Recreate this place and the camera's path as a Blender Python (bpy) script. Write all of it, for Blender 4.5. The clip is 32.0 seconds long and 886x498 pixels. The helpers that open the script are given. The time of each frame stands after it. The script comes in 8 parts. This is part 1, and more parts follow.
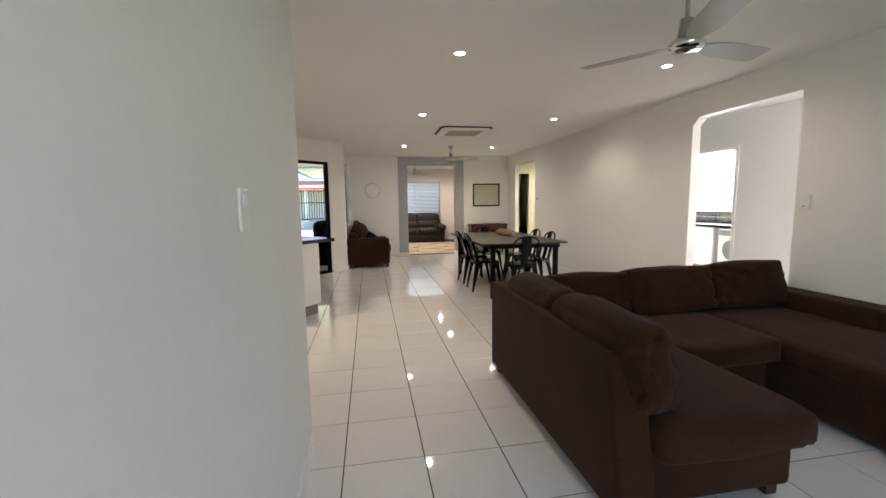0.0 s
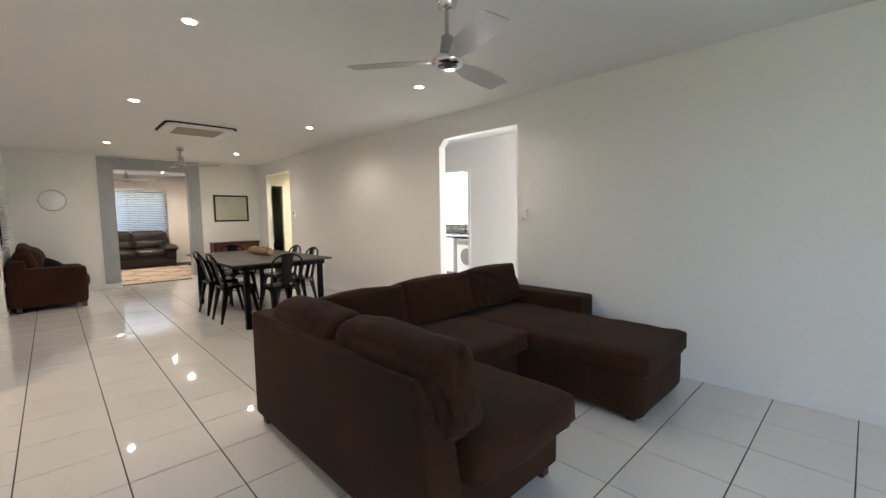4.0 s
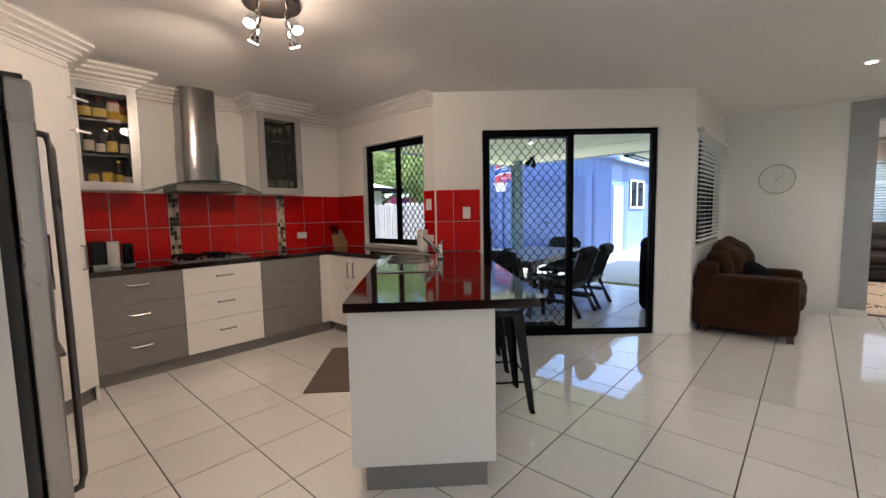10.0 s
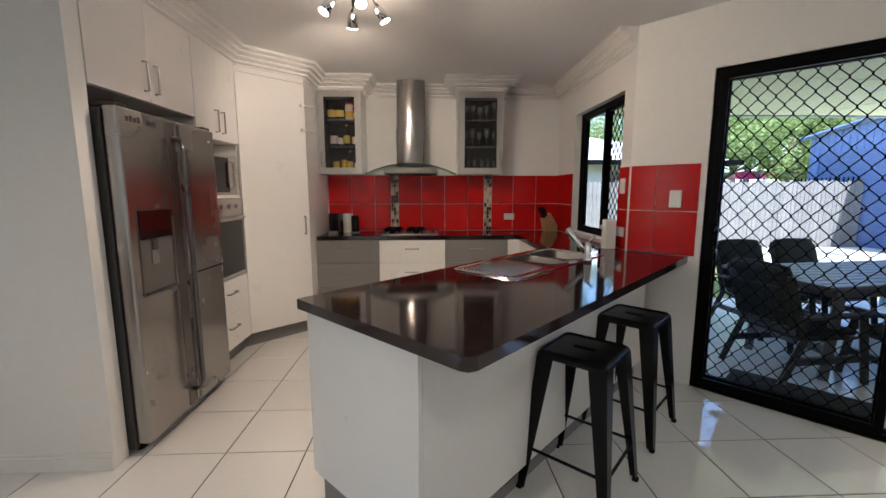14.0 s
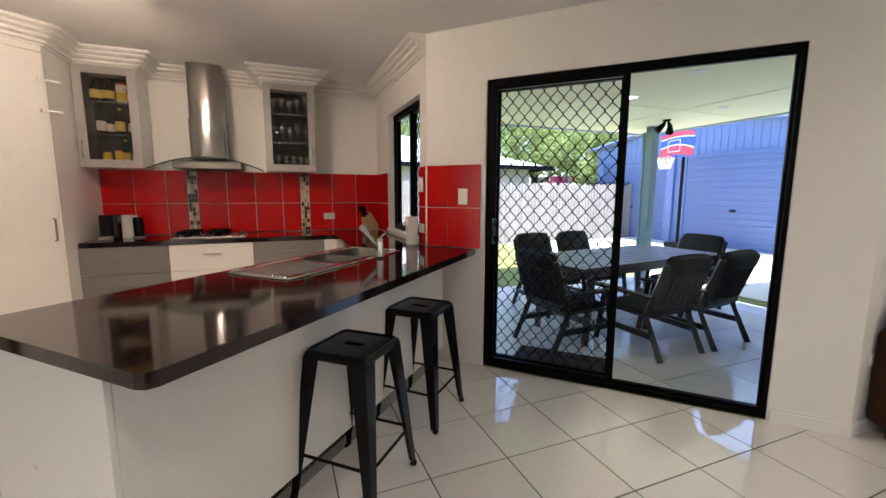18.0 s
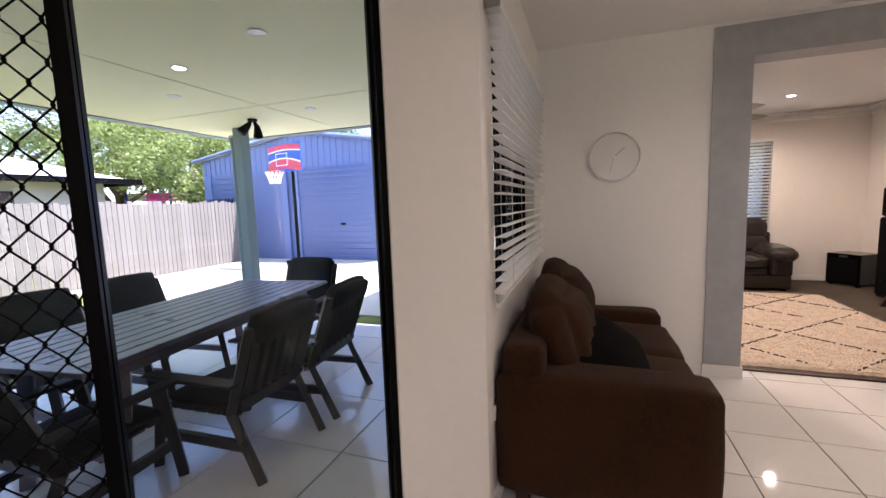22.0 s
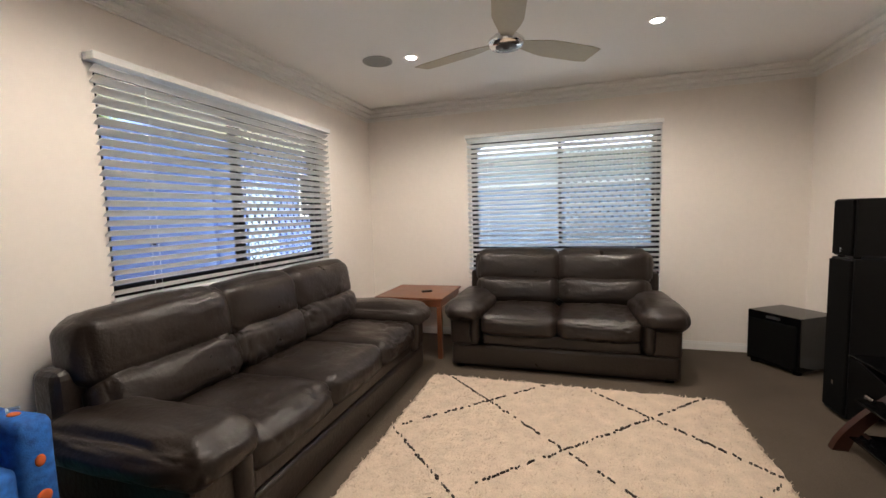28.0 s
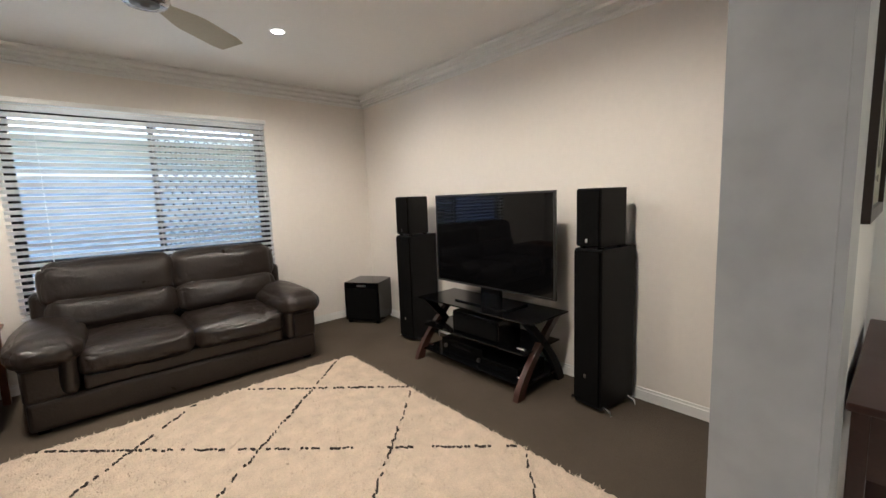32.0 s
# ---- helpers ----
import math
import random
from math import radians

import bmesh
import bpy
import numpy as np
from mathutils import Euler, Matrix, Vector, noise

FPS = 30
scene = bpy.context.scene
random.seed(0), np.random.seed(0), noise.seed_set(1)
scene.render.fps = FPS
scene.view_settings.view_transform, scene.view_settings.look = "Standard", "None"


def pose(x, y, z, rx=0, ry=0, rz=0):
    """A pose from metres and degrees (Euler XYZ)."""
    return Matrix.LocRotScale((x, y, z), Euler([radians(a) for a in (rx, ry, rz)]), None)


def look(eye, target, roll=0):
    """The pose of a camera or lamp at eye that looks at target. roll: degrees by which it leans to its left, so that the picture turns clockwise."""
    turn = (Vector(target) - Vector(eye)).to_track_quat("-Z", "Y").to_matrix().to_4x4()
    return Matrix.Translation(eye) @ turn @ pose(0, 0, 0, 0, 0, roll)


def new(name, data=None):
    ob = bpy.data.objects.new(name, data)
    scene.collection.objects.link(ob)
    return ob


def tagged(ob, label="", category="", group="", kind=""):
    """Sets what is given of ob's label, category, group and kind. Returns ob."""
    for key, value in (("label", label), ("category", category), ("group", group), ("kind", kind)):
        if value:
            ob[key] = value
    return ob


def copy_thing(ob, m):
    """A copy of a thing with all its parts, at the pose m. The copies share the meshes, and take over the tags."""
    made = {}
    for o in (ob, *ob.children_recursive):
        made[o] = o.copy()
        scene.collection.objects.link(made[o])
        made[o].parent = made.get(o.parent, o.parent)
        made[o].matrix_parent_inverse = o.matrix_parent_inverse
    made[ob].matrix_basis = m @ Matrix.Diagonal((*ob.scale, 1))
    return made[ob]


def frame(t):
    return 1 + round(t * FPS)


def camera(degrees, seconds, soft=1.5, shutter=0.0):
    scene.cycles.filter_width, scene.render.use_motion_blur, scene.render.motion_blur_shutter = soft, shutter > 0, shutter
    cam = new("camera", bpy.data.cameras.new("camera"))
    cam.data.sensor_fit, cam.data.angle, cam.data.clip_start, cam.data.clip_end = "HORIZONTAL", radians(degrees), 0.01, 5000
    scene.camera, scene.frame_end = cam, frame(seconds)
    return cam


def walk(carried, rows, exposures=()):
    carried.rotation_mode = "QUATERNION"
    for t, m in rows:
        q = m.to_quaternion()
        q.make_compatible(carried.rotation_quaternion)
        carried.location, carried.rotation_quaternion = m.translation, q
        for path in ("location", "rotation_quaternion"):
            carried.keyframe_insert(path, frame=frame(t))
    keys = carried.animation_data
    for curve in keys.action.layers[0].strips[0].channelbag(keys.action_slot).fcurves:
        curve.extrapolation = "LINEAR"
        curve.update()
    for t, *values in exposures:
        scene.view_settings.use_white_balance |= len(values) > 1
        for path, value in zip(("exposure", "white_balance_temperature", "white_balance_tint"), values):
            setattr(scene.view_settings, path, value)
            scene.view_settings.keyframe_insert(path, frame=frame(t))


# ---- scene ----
cam = camera(94.7, 32.0)
PATH = [
    (0, (-0.051, 0.047, 1.298), (0.3, 2.003, 1.072), -0.8),
    (0.5, (-0.033, 0.235, 1.313), (0.691, 2.089, 1.111), -0.4),
    (1, (-0.018, 0.373, 1.328), (1.014, 2.076, 1.142), -0.6),
    (1.5, (-0.003, 0.419, 1.35), (1.239, 1.977, 1.175), -0.8),
    (2, (0.009, 0.43, 1.355), (1.367, 1.888, 1.186), -0.7),
    (2.5, (0.01, 0.421, 1.335), (1.423, 1.827, 1.178), -0.7),
    (4.5, (-0.001, 0.405, 1.247), (1.329, 1.888, 1.066), -1.0),
    (5, (0.096, 0.596, 1.226), (1.307, 2.175, 1.02), -1.2),
    (5.5, (0.23, 0.932, 1.251), (1.267, 2.627, 1.024), -1.4),
    (6, (0.351, 1.294, 1.259), (1.193, 3.093, 1.03), -1.9),
    (6.5, (0.465, 1.67, 1.252), (1.065, 3.563, 1.014), -2.4),
    (7, (0.491, 2.047, 1.248), (0.843, 4.002, 1.014), -3.0),
    (7.5, (0.503, 2.386, 1.252), (0.58, 4.372, 1.032), -3.1),
    (8, (0.527, 2.703, 1.261), (0.278, 4.676, 1.047), -3.0),
    (8.5, (0.468, 2.983, 1.266), (-0.098, 4.89, 1.061), -3.0),
    (9, (0.434, 3.205, 1.267), (-0.466, 4.981, 1.074), -2.4),
    (9.5, (0.422, 3.38, 1.266), (-0.729, 5.005, 1.081), -1.8),
    (10, (0.387, 3.544, 1.273), (-0.948, 5.023, 1.097), -1.1),
    (10.5, (0.392, 3.701, 1.28), (-1.098, 5.024, 1.111), -0.7),
    (11, (0.45, 3.866, 1.287), (-1.179, 5.012, 1.097), -0.3),
    (11.5, (0.478, 4.059, 1.283), (-1.271, 5.009, 1.082), -0.2),
    (12, (0.475, 4.273, 1.299), (-1.375, 5.006, 1.093), -0.1),
    (12.5, (0.527, 4.5, 1.314), (-1.399, 4.991, 1.097), -0.3),
    (13, (0.562, 4.711, 1.309), (-1.399, 5.012, 1.06), -0.1),
    (13.5, (0.529, 4.908, 1.313), (-1.448, 5.057, 1.049), 0.1),
    (15.5, (0.543, 5.302, 1.32), (-1.436, 5.325, 1.035), -0.2),
    (16, (0.547, 5.326, 1.309), (-1.43, 5.423, 1.023), -0.5),
    (16.5, (0.554, 5.366, 1.301), (-1.416, 5.566, 1.017), -0.5),
    (17, (0.559, 5.392, 1.297), (-1.391, 5.735, 1.016), -0.2),
    (17.5, (0.563, 5.419, 1.298), (-1.347, 5.943, 1.019), 0.1),
    (18, (0.578, 5.468, 1.291), (-1.26, 6.209, 1.022), 0.2),
    (18.5, (0.564, 5.544, 1.279), (-1.159, 6.528, 1.027), 0.0),
    (19, (0.493, 5.666, 1.277), (-1.067, 6.894, 1.034), -0.3),
    (19.5, (0.466, 5.809, 1.288), (-0.909, 7.241, 1.05), -0.7),
    (20, (0.479, 6.011, 1.297), (-0.693, 7.615, 1.063), -0.8),
    (20.5, (0.512, 6.235, 1.279), (-0.499, 7.946, 1.055), -1.0),
    (21, (0.318, 6.4, 1.273), (-0.559, 8.184, 1.055), -1.2),
    (21.5, (0.051, 6.544, 1.279), (-0.72, 8.377, 1.064), -1.9),
    (22, (-0.122, 6.758, 1.305), (-0.796, 8.629, 1.088), -2.0),
    (22.5, (-0.15, 7.02, 1.285), (-0.485, 8.98, 1.067), -2.2),
    (23, (-0.08, 7.296, 1.322), (0.056, 9.278, 1.087), -2.4),
    (23.5, (0.144, 7.621, 1.313), (0.639, 9.546, 1.094), -1.8),
    (24, (0.392, 7.969, 1.295), (1.111, 9.824, 1.092), -1.3),
    (24.5, (0.61, 8.366, 1.276), (1.414, 10.184, 1.056), -1.6),
    (26.5, (1.353, 9.708, 1.293), (1.647, 11.671, 1.049), -2.3),
    (27, (1.458, 9.863, 1.295), (1.401, 11.85, 1.076), -2.2),
    (27.5, (1.561, 9.954, 1.302), (1.191, 11.91, 1.11), -1.8),
    (28, (1.615, 10.004, 1.305), (1.022, 11.906, 1.134), -1.7),
    (28.5, (1.631, 10.03, 1.308), (0.931, 11.896, 1.143), -1.7),
    (29, (1.631, 10.042, 1.309), (0.936, 11.91, 1.14), -1.9),
    (29.5, (1.582, 10.071, 1.303), (1.032, 11.985, 1.123), -2.2),
    (30, (1.429, 10.153, 1.297), (1.244, 12.135, 1.106), -2.9),
    (30.5, (1.3, 10.152, 1.291), (1.555, 12.125, 1.088), -3.2),
    (31, (1.197, 10.052, 1.299), (1.838, 11.934, 1.082), -2.9),
    (31.5, (1.086, 10.031, 1.296), (2.066, 11.76, 1.066), -2.5),
    (32, (1.021, 10.015, 1.295), (2.328, 11.509, 1.05), -2.1),
]
walk(cam, [(t, look(eye, target, roll)) for t, eye, target, roll in PATH],
     [(0, 2.28, 6050, 15), (2, 2.38, 6000, 14), (5, 2.36, 5900, 13), (6, 2.25, 5800, 11), (8, 2.15, 5500, 9), (9, 2.15, 5700, 15), (13, 2.15, 5550, 13), (15, 2.25, 5400, 11), (16, 2.35, 5450, 10), (17, 2.35, 5800, 15), (19, 2.38, 5950, 16), (20, 2.27, 6200, 17), (21, 2.22, 6000, 16), (22, 2.18, 6150, 27), (23, 2.10, 5950, 25), (24, 2.35, 5750, 18), (27, 2.05, 5700, 13), (29, 2.05, 5950, 16), (30, 2.10, 5800, 14), (32, 2.23, 5600, 11)])

# ---- world, sun, lamps ----
world = bpy.data.worlds.new("world")
scene.world = world
world.use_nodes = True
wn = world.node_tree
sky = wn.nodes.new("ShaderNodeTexSky")
sky.sky_type = "NISHITA"
sky.sun_disc = False
sky.sun_elevation = radians(60)
sky.sun_rotation = radians(70)
wn.links.new(sky.outputs["Color"], wn.nodes["Background"].inputs["Color"])
wn.nodes["Background"].inputs["Strength"].default_value = 0.15


def lamp(name, kind, m, power, color=(1, 1, 1), **kw):
    data = bpy.data.lights.new(name, kind)
    data.energy, data.color = power, color
    if kind == "AREA":
        data.shape = "RECTANGLE"
        data.size, data.size_y = kw["size"]
    if kind == "SPOT":
        data.spot_size, data.spot_blend, data.shadow_soft_size = radians(kw["cone"]), 0.6, kw["radius"]
    if kind == "POINT":
        data.shadow_soft_size = kw["radius"]
    if kind == "SUN":
        data.angle = radians(0.5)
    ob = new(name, data)
    ob.matrix_world = m
    return ob


SUN_DIR = Vector((math.sin(radians(70)) * math.cos(radians(60)), math.cos(radians(70)) * math.cos(radians(60)), math.sin(radians(60))))
lamp("sun", "SUN", look(SUN_DIR * 50, (0, 0, 0)), 4.3, (1, 0.96, 0.9))


# ---- materials ----
def material(name, color, rough=0.5, metal=0.0, vary=0.08, scale=3.0, fine=60.0, bump=0.05, bump_scale=200.0, spec=0.5, coat=0.0, random=0.0, transmission=0.0, ior=1.45, rough_vary=0.08, island=0.0, through_light=0.0):
    """A surface with large soft variation, fine grain and relief, at real size."""
    m = bpy.data.materials.new(name)
    m.use_nodes = True
    nt = m.node_tree
    b = nt.nodes["Principled BSDF"]
    N, L = nt.nodes.new, nt.links.new
    tc = N("ShaderNodeTexCoord")
    n1 = N("ShaderNodeTexNoise"); n1.inputs["Scale"].default_value = scale; n1.inputs["Detail"].default_value = 5
    n2 = N("ShaderNodeTexNoise"); n2.inputs["Scale"].default_value = fine; n2.inputs["Detail"].default_value = 3
    L(tc.outputs["Object"], n1.inputs["Vector"]); L(tc.outputs["Object"], n2.inputs["Vector"])
    mix = N("ShaderNodeMath"); mix.operation = "ADD"
    L(n1.outputs["Fac"], mix.inputs[0]); L(n2.outputs["Fac"], mix.inputs[1])
    rng = N("ShaderNodeMapRange")
    rng.inputs["From Min"].default_value, rng.inputs["From Max"].default_value = 0.6, 1.4
    rng.inputs["To Min"].default_value, rng.inputs["To Max"].default_value = 1 - vary, 1 + vary
    L(mix.outputs[0], rng.inputs["Value"])
    val = rng.outputs["Result"]
    if random:
        oi = N("ShaderNodeObjectInfo")
        r2 = N("ShaderNodeMapRange"); r2.inputs["To Min"].default_value, r2.inputs["To Max"].default_value = 1 - random, 1 + random
        L(oi.outputs["Random"], r2.inputs["Value"])
        mu = N("ShaderNodeMath"); mu.operation = "MULTIPLY"
        L(val, mu.inputs[0]); L(r2.outputs["Result"], mu.inputs[1]); val = mu.outputs[0]
    if island:
        ge = N("ShaderNodeNewGeometry")
        r3 = N("ShaderNodeMapRange"); r3.inputs["To Min"].default_value, r3.inputs["To Max"].default_value = 1 - island, 1 + island
        L(ge.outputs["Random Per Island"], r3.inputs["Value"])
        mi = N("ShaderNodeMath"); mi.operation = "MULTIPLY"
        L(val, mi.inputs[0]); L(r3.outputs["Result"], mi.inputs[1]); val = mi.outputs[0]
    vm = N("ShaderNodeVectorMath"); vm.operation = "SCALE"; vm.inputs[0].default_value = color
    L(val, vm.inputs["Scale"])
    L(vm.outputs["Vector"], b.inputs["Base Color"])
    rr = N("ShaderNodeMapRange")
    rr.inputs["To Min"].default_value, rr.inputs["To Max"].default_value = max(0.02, rough - rough_vary), min(1, rough + rough_vary)
    L(n1.outputs["Fac"], rr.inputs["Value"]); L(rr.outputs["Result"], b.inputs["Roughness"])
    b.inputs["Metallic"].default_value = metal
    b.inputs["Specular IOR Level"].default_value = spec
    b.inputs["Coat Weight"].default_value = coat
    b.inputs["Transmission Weight"].default_value = transmission
    b.inputs["IOR"].default_value = ior
    if bump:
        n3 = N("ShaderNodeTexNoise"); n3.inputs["Scale"].default_value = bump_scale; n3.inputs["Detail"].default_value = 4
        L(tc.outputs["Object"], n3.inputs["Vector"])
        bp = N("ShaderNodeBump"); bp.inputs["Strength"].default_value = bump; bp.inputs["Distance"].default_value = 0.01
        L(n3.outputs["Fac"], bp.inputs["Height"]); L(bp.outputs["Normal"], b.inputs["Normal"])
    if through_light:
        tr = N("ShaderNodeBsdfTranslucent")
        L(vm.outputs["Vector"], tr.inputs["Color"])
        ms = N("ShaderNodeMixShader"); ms.inputs["Fac"].default_value = through_light
        L(b.outputs["BSDF"], ms.inputs[1]); L(tr.outputs["BSDF"], ms.inputs[2])
        L(ms.outputs["Shader"], nt.nodes["Material Output"].inputs["Surface"])
    return m


def glow(name, color, strength):
    m = bpy.data.materials.new(name)
    m.use_nodes = True
    b = m.node_tree.nodes["Principled BSDF"]
    b.inputs["Base Color"].default_value = (*color, 1)
    b.inputs["Emission Color"].default_value = (*color, 1)
    b.inputs["Emission Strength"].default_value = strength
    return m


def clear(name, tint=(1, 1, 1), rough=0.0, gloss=0.06):
    """Thin window glass: see-through, with a faint mirror on it."""
    m = bpy.data.materials.new(name)
    m.use_nodes = True
    nt = m.node_tree
    out = nt.nodes["Material Output"]
    nt.nodes.remove(nt.nodes["Principled BSDF"])
    tr = nt.nodes.new("ShaderNodeBsdfTransparent"); tr.inputs["Color"].default_value = (*tint, 1)
    gl = nt.nodes.new("ShaderNodeBsdfGlossy"); gl.inputs["Roughness"].default_value = rough
    mx = nt.nodes.new("ShaderNodeMixShader"); mx.inputs["Fac"].default_value = gloss
    nt.links.new(tr.outputs[0], mx.inputs[1]); nt.links.new(gl.outputs[0], mx.inputs[2])
    nt.links.new(mx.outputs[0], out.inputs["Surface"])
    return m


M_wall = material("white wall paint", (0.80, 0.79, 0.77), 0.55, vary=0.025, scale=1.2, fine=25, bump=0.04, bump_scale=350)
M_roomwall = material("cream wall paint", (0.80, 0.75, 0.70), 0.6, vary=0.025, scale=1.2, fine=25, bump=0.04, bump_scale=350)
M_hallwall = material("yellow wall paint", (0.83, 0.80, 0.66), 0.6, vary=0.02, bump=0.03)
M_ceil = material("white ceiling paint", (0.78, 0.775, 0.76), 0.8, vary=0.02, scale=0.8, bump=0.02)
M_trimwhite = material("white gloss trim", (0.82, 0.81, 0.79), 0.35, vary=0.02, bump=0.01)
M_tile = material("glossy white floor tile", (0.77, 0.755, 0.735), 0.035, vary=0.03, scale=2.0, fine=30, bump=0.004, bump_scale=6, random=0.015, rough_vary=0.02, spec=1.0, coat=0.5)
M_grout = material("dark grey grout", (0.045, 0.042, 0.04), 0.9, vary=0.25, fine=150)
M_carpet = material("brown loop carpet", (0.105, 0.085, 0.066), 0.95, vary=0.25, scale=2, fine=300, bump=0.6, bump_scale=450, spec=0.1)
M_portal = material("grey metallic feature paint", (0.35, 0.36, 0.375), 0.36, vary=0.11, scale=7, fine=13, bump=0.05, bump_scale=22, rough_vary=0.16)
M_black = material("black powder coat", (0.0022, 0.0022, 0.0025), 0.45, spec=0.10, vary=0.2, bump=0.02)
M_blackgloss = material("black gloss plastic", (0.003, 0.003, 0.0035), 0.10, spec=0.4, vary=0.2, bump=0.0)
M_brownfab = material("chocolate microsuede", (0.034, 0.0142, 0.0062), 0.9, vary=0.55, scale=2.6, fine=120, bump=0.35, bump_scale=500, spec=0.15)
M_brownfab.node_tree.nodes["Principled BSDF"].inputs["Sheen Weight"].default_value = 0.05
M_leather = material("dark brown leather", (0.020, 0.0145, 0.012), 0.33, vary=0.3, scale=5, fine=90, bump=0.30, bump_scale=46, rough_vary=0.14, spec=0.46)
M_blackfab = material("black cloth", (0.004, 0.004, 0.004), 0.95, vary=0.3, fine=150, bump=0.3, bump_scale=500, spec=0.1)
M_cabwhite = material("white laminate", (0.80, 0.785, 0.76), 0.3, vary=0.015, bump=0.01)
M_cabgrey = material("grey laminate", (0.215, 0.205, 0.20), 0.4, vary=0.05, bump=0.01)
M_kick = material("grey kickboard", (0.22, 0.215, 0.21), 0.45, vary=0.06)
M_bench = material("dark red-black stone", (0.013, 0.0065, 0.0065), 0.07, vary=0.5, scale=30, fine=220, bump=0.0, spec=0.85, rough_vary=0.03)
M_red = material("glossy red tile", (0.50, 0.006, 0.005), 0.16, spec=0.28, vary=0.06, scale=4, fine=20, bump=0.01, bump_scale=12, random=0.06)
M_redgrout = material("pale grout", (0.80, 0.70, 0.64), 0.8)
M_steel = material("brushed steel", (0.46, 0.45, 0.44), 0.30, metal=1.0, vary=0.05, bump=0.02, bump_scale=120)
M_darksteel = material("dark steel", (0.12, 0.115, 0.11), 0.4, metal=0.9, vary=0.1)
M_chrome = material("chrome", (0.75, 0.75, 0.75), 0.10, metal=1.0, vary=0.02, bump=0.0)
M_gunmetal = material("black gunmetal paint", (0.005, 0.005, 0.0055), 0.22, spec=0.25, metal=0.0, vary=0.2, bump=0.02)
M_tabletop = material("dark brown timber top", (0.040, 0.029, 0.022), 0.38, vary=0.2, scale=6, fine=60, bump=0.04)
M_redwood = material("dark red timber", (0.040, 0.014, 0.009), 0.35, vary=0.3, scale=8, fine=70, bump=0.04)
M_cherry = material("reddish brown timber", (0.17, 0.06, 0.027), 0.35, vary=0.25, scale=8, fine=60, bump=0.03)
M_outwood = material("grey-black oiled timber", (0.024, 0.023, 0.026), 0.34, vary=0.3, scale=10, fine=80, bump=0.15, bump_scale=120)
M_paper = material("aged map paper", (0.55, 0.52, 0.42), 0.8, vary=0.06)
M_ink = material("grey ink", (0.25, 0.24, 0.21), 0.8)
M_rug = material("cream shag rug", (0.67, 0.55, 0.44), 1.0, vary=0.18, scale=12, fine=160, bump=0.9, bump_scale=170, spec=0.05)
M_rugline = material("dark rug yarn", (0.055, 0.045, 0.04), 1.0, vary=0.4, fine=160, bump=0.8, bump_scale=200, spec=0.05)
M_blind = material("white blind slat", (0.83, 0.83, 0.82), 0.4, vary=0.03)
M_glass = clear("window glass", (0.96, 0.98, 0.98), gloss=0.008)
M_darkglass = clear("smoked glass", (0.90, 0.89, 0.88), gloss=0.03)
M_hoodglass = clear("hood glass", (0.75, 0.85, 0.82), gloss=0.15)
M_lamp = glow("downlight lens", (1.0, 0.90, 0.76), 14.0)
M_bulb = glow("warm bulb", (1.0, 0.68, 0.42), 16.0)
M_fanblade = material("brushed silver fan", (0.42, 0.41, 0.40), 0.45, metal=0.6, vary=0.06)
M_patio = material("grey patio tile", (0.70, 0.71, 0.73), 0.14, vary=0.08, scale=3, fine=40, bump=0.02, random=0.04)
M_grass = material("lawn", (0.20, 0.22, 0.07), 0.95, vary=0.45, scale=3, fine=120, bump=0.8, bump_scale=120, spec=0.1)
M_concrete = material("pale concrete", (0.52, 0.50, 0.42), 0.85, vary=0.12, scale=2, fine=60, bump=0.1)
M_soffit = material("cream soffit", (0.86, 0.84, 0.58), 0.7, vary=0.02)
M_shed = material("blue steel cladding", (0.14, 0.19, 0.37), 0.45, vary=0.06, scale=2)
M_door = material("blue roller door", (0.115, 0.155, 0.31), 0.45, vary=0.06, scale=2)
M_post = material("blue-grey post", (0.16, 0.23, 0.26), 0.45, vary=0.06)
M_fence = material("weathered grey paling", (0.165, 0.152, 0.14), 0.9, vary=0.2, scale=6, fine=60, bump=0.2, random=0.10)
M_roof = material("pale steel roof", (0.50, 0.49, 0.48), 0.5, vary=0.06)
M_brickwall = material("pale render", (0.46, 0.43, 0.40), 0.85, vary=0.08)
M_sheet = material("pale blue steel sheet", (0.26, 0.325, 0.41), 0.5, vary=0.08, scale=4, fine=30)
M_leaf = material("leaves", (0.115, 0.165, 0.055), 0.6, vary=0.3, scale=5, fine=40, island=0.3, through_light=0.45)
M_leaf2 = material("yellow-green leaves", (0.24, 0.30, 0.10), 0.6, vary=0.3, scale=5, fine=40, island=0.3, through_light=0.45)
M_bark = material("bark", (0.12, 0.09, 0.07), 0.9, vary=0.3, bump=0.4, bump_scale=60)


# ---- builders ----
def box(bm, x0, x1, y0, y1, z0, z1, m=None):
    vs = [bm.verts.new((x, y, z)) for z in (z0, z1) for y in (y0, y1) for x in (x0, x1)]
    if m is not None:
        for v in vs:
            v.co = m @ v.co
    for f in ((0, 2, 3, 1), (4, 5, 7, 6), (0, 1, 5, 4), (2, 6, 7, 3), (0, 4, 6, 2), (1, 3, 7, 5)):
        bm.faces.new([vs[i] for i in f])
    return vs


def bevelled(bm, width, segments=2):
    bmesh.ops.bevel(bm, geom=list(bm.edges), offset=width, segments=segments, profile=0.5, affect="EDGES", clamp_overlap=True)
    return bm


def boxes(*args, bevel=0.0, segments=2):
    bm = bmesh.new()
    for a in args:
        box(bm, *a)
    if bevel:
        bevelled(bm, bevel, segments)
    return bm


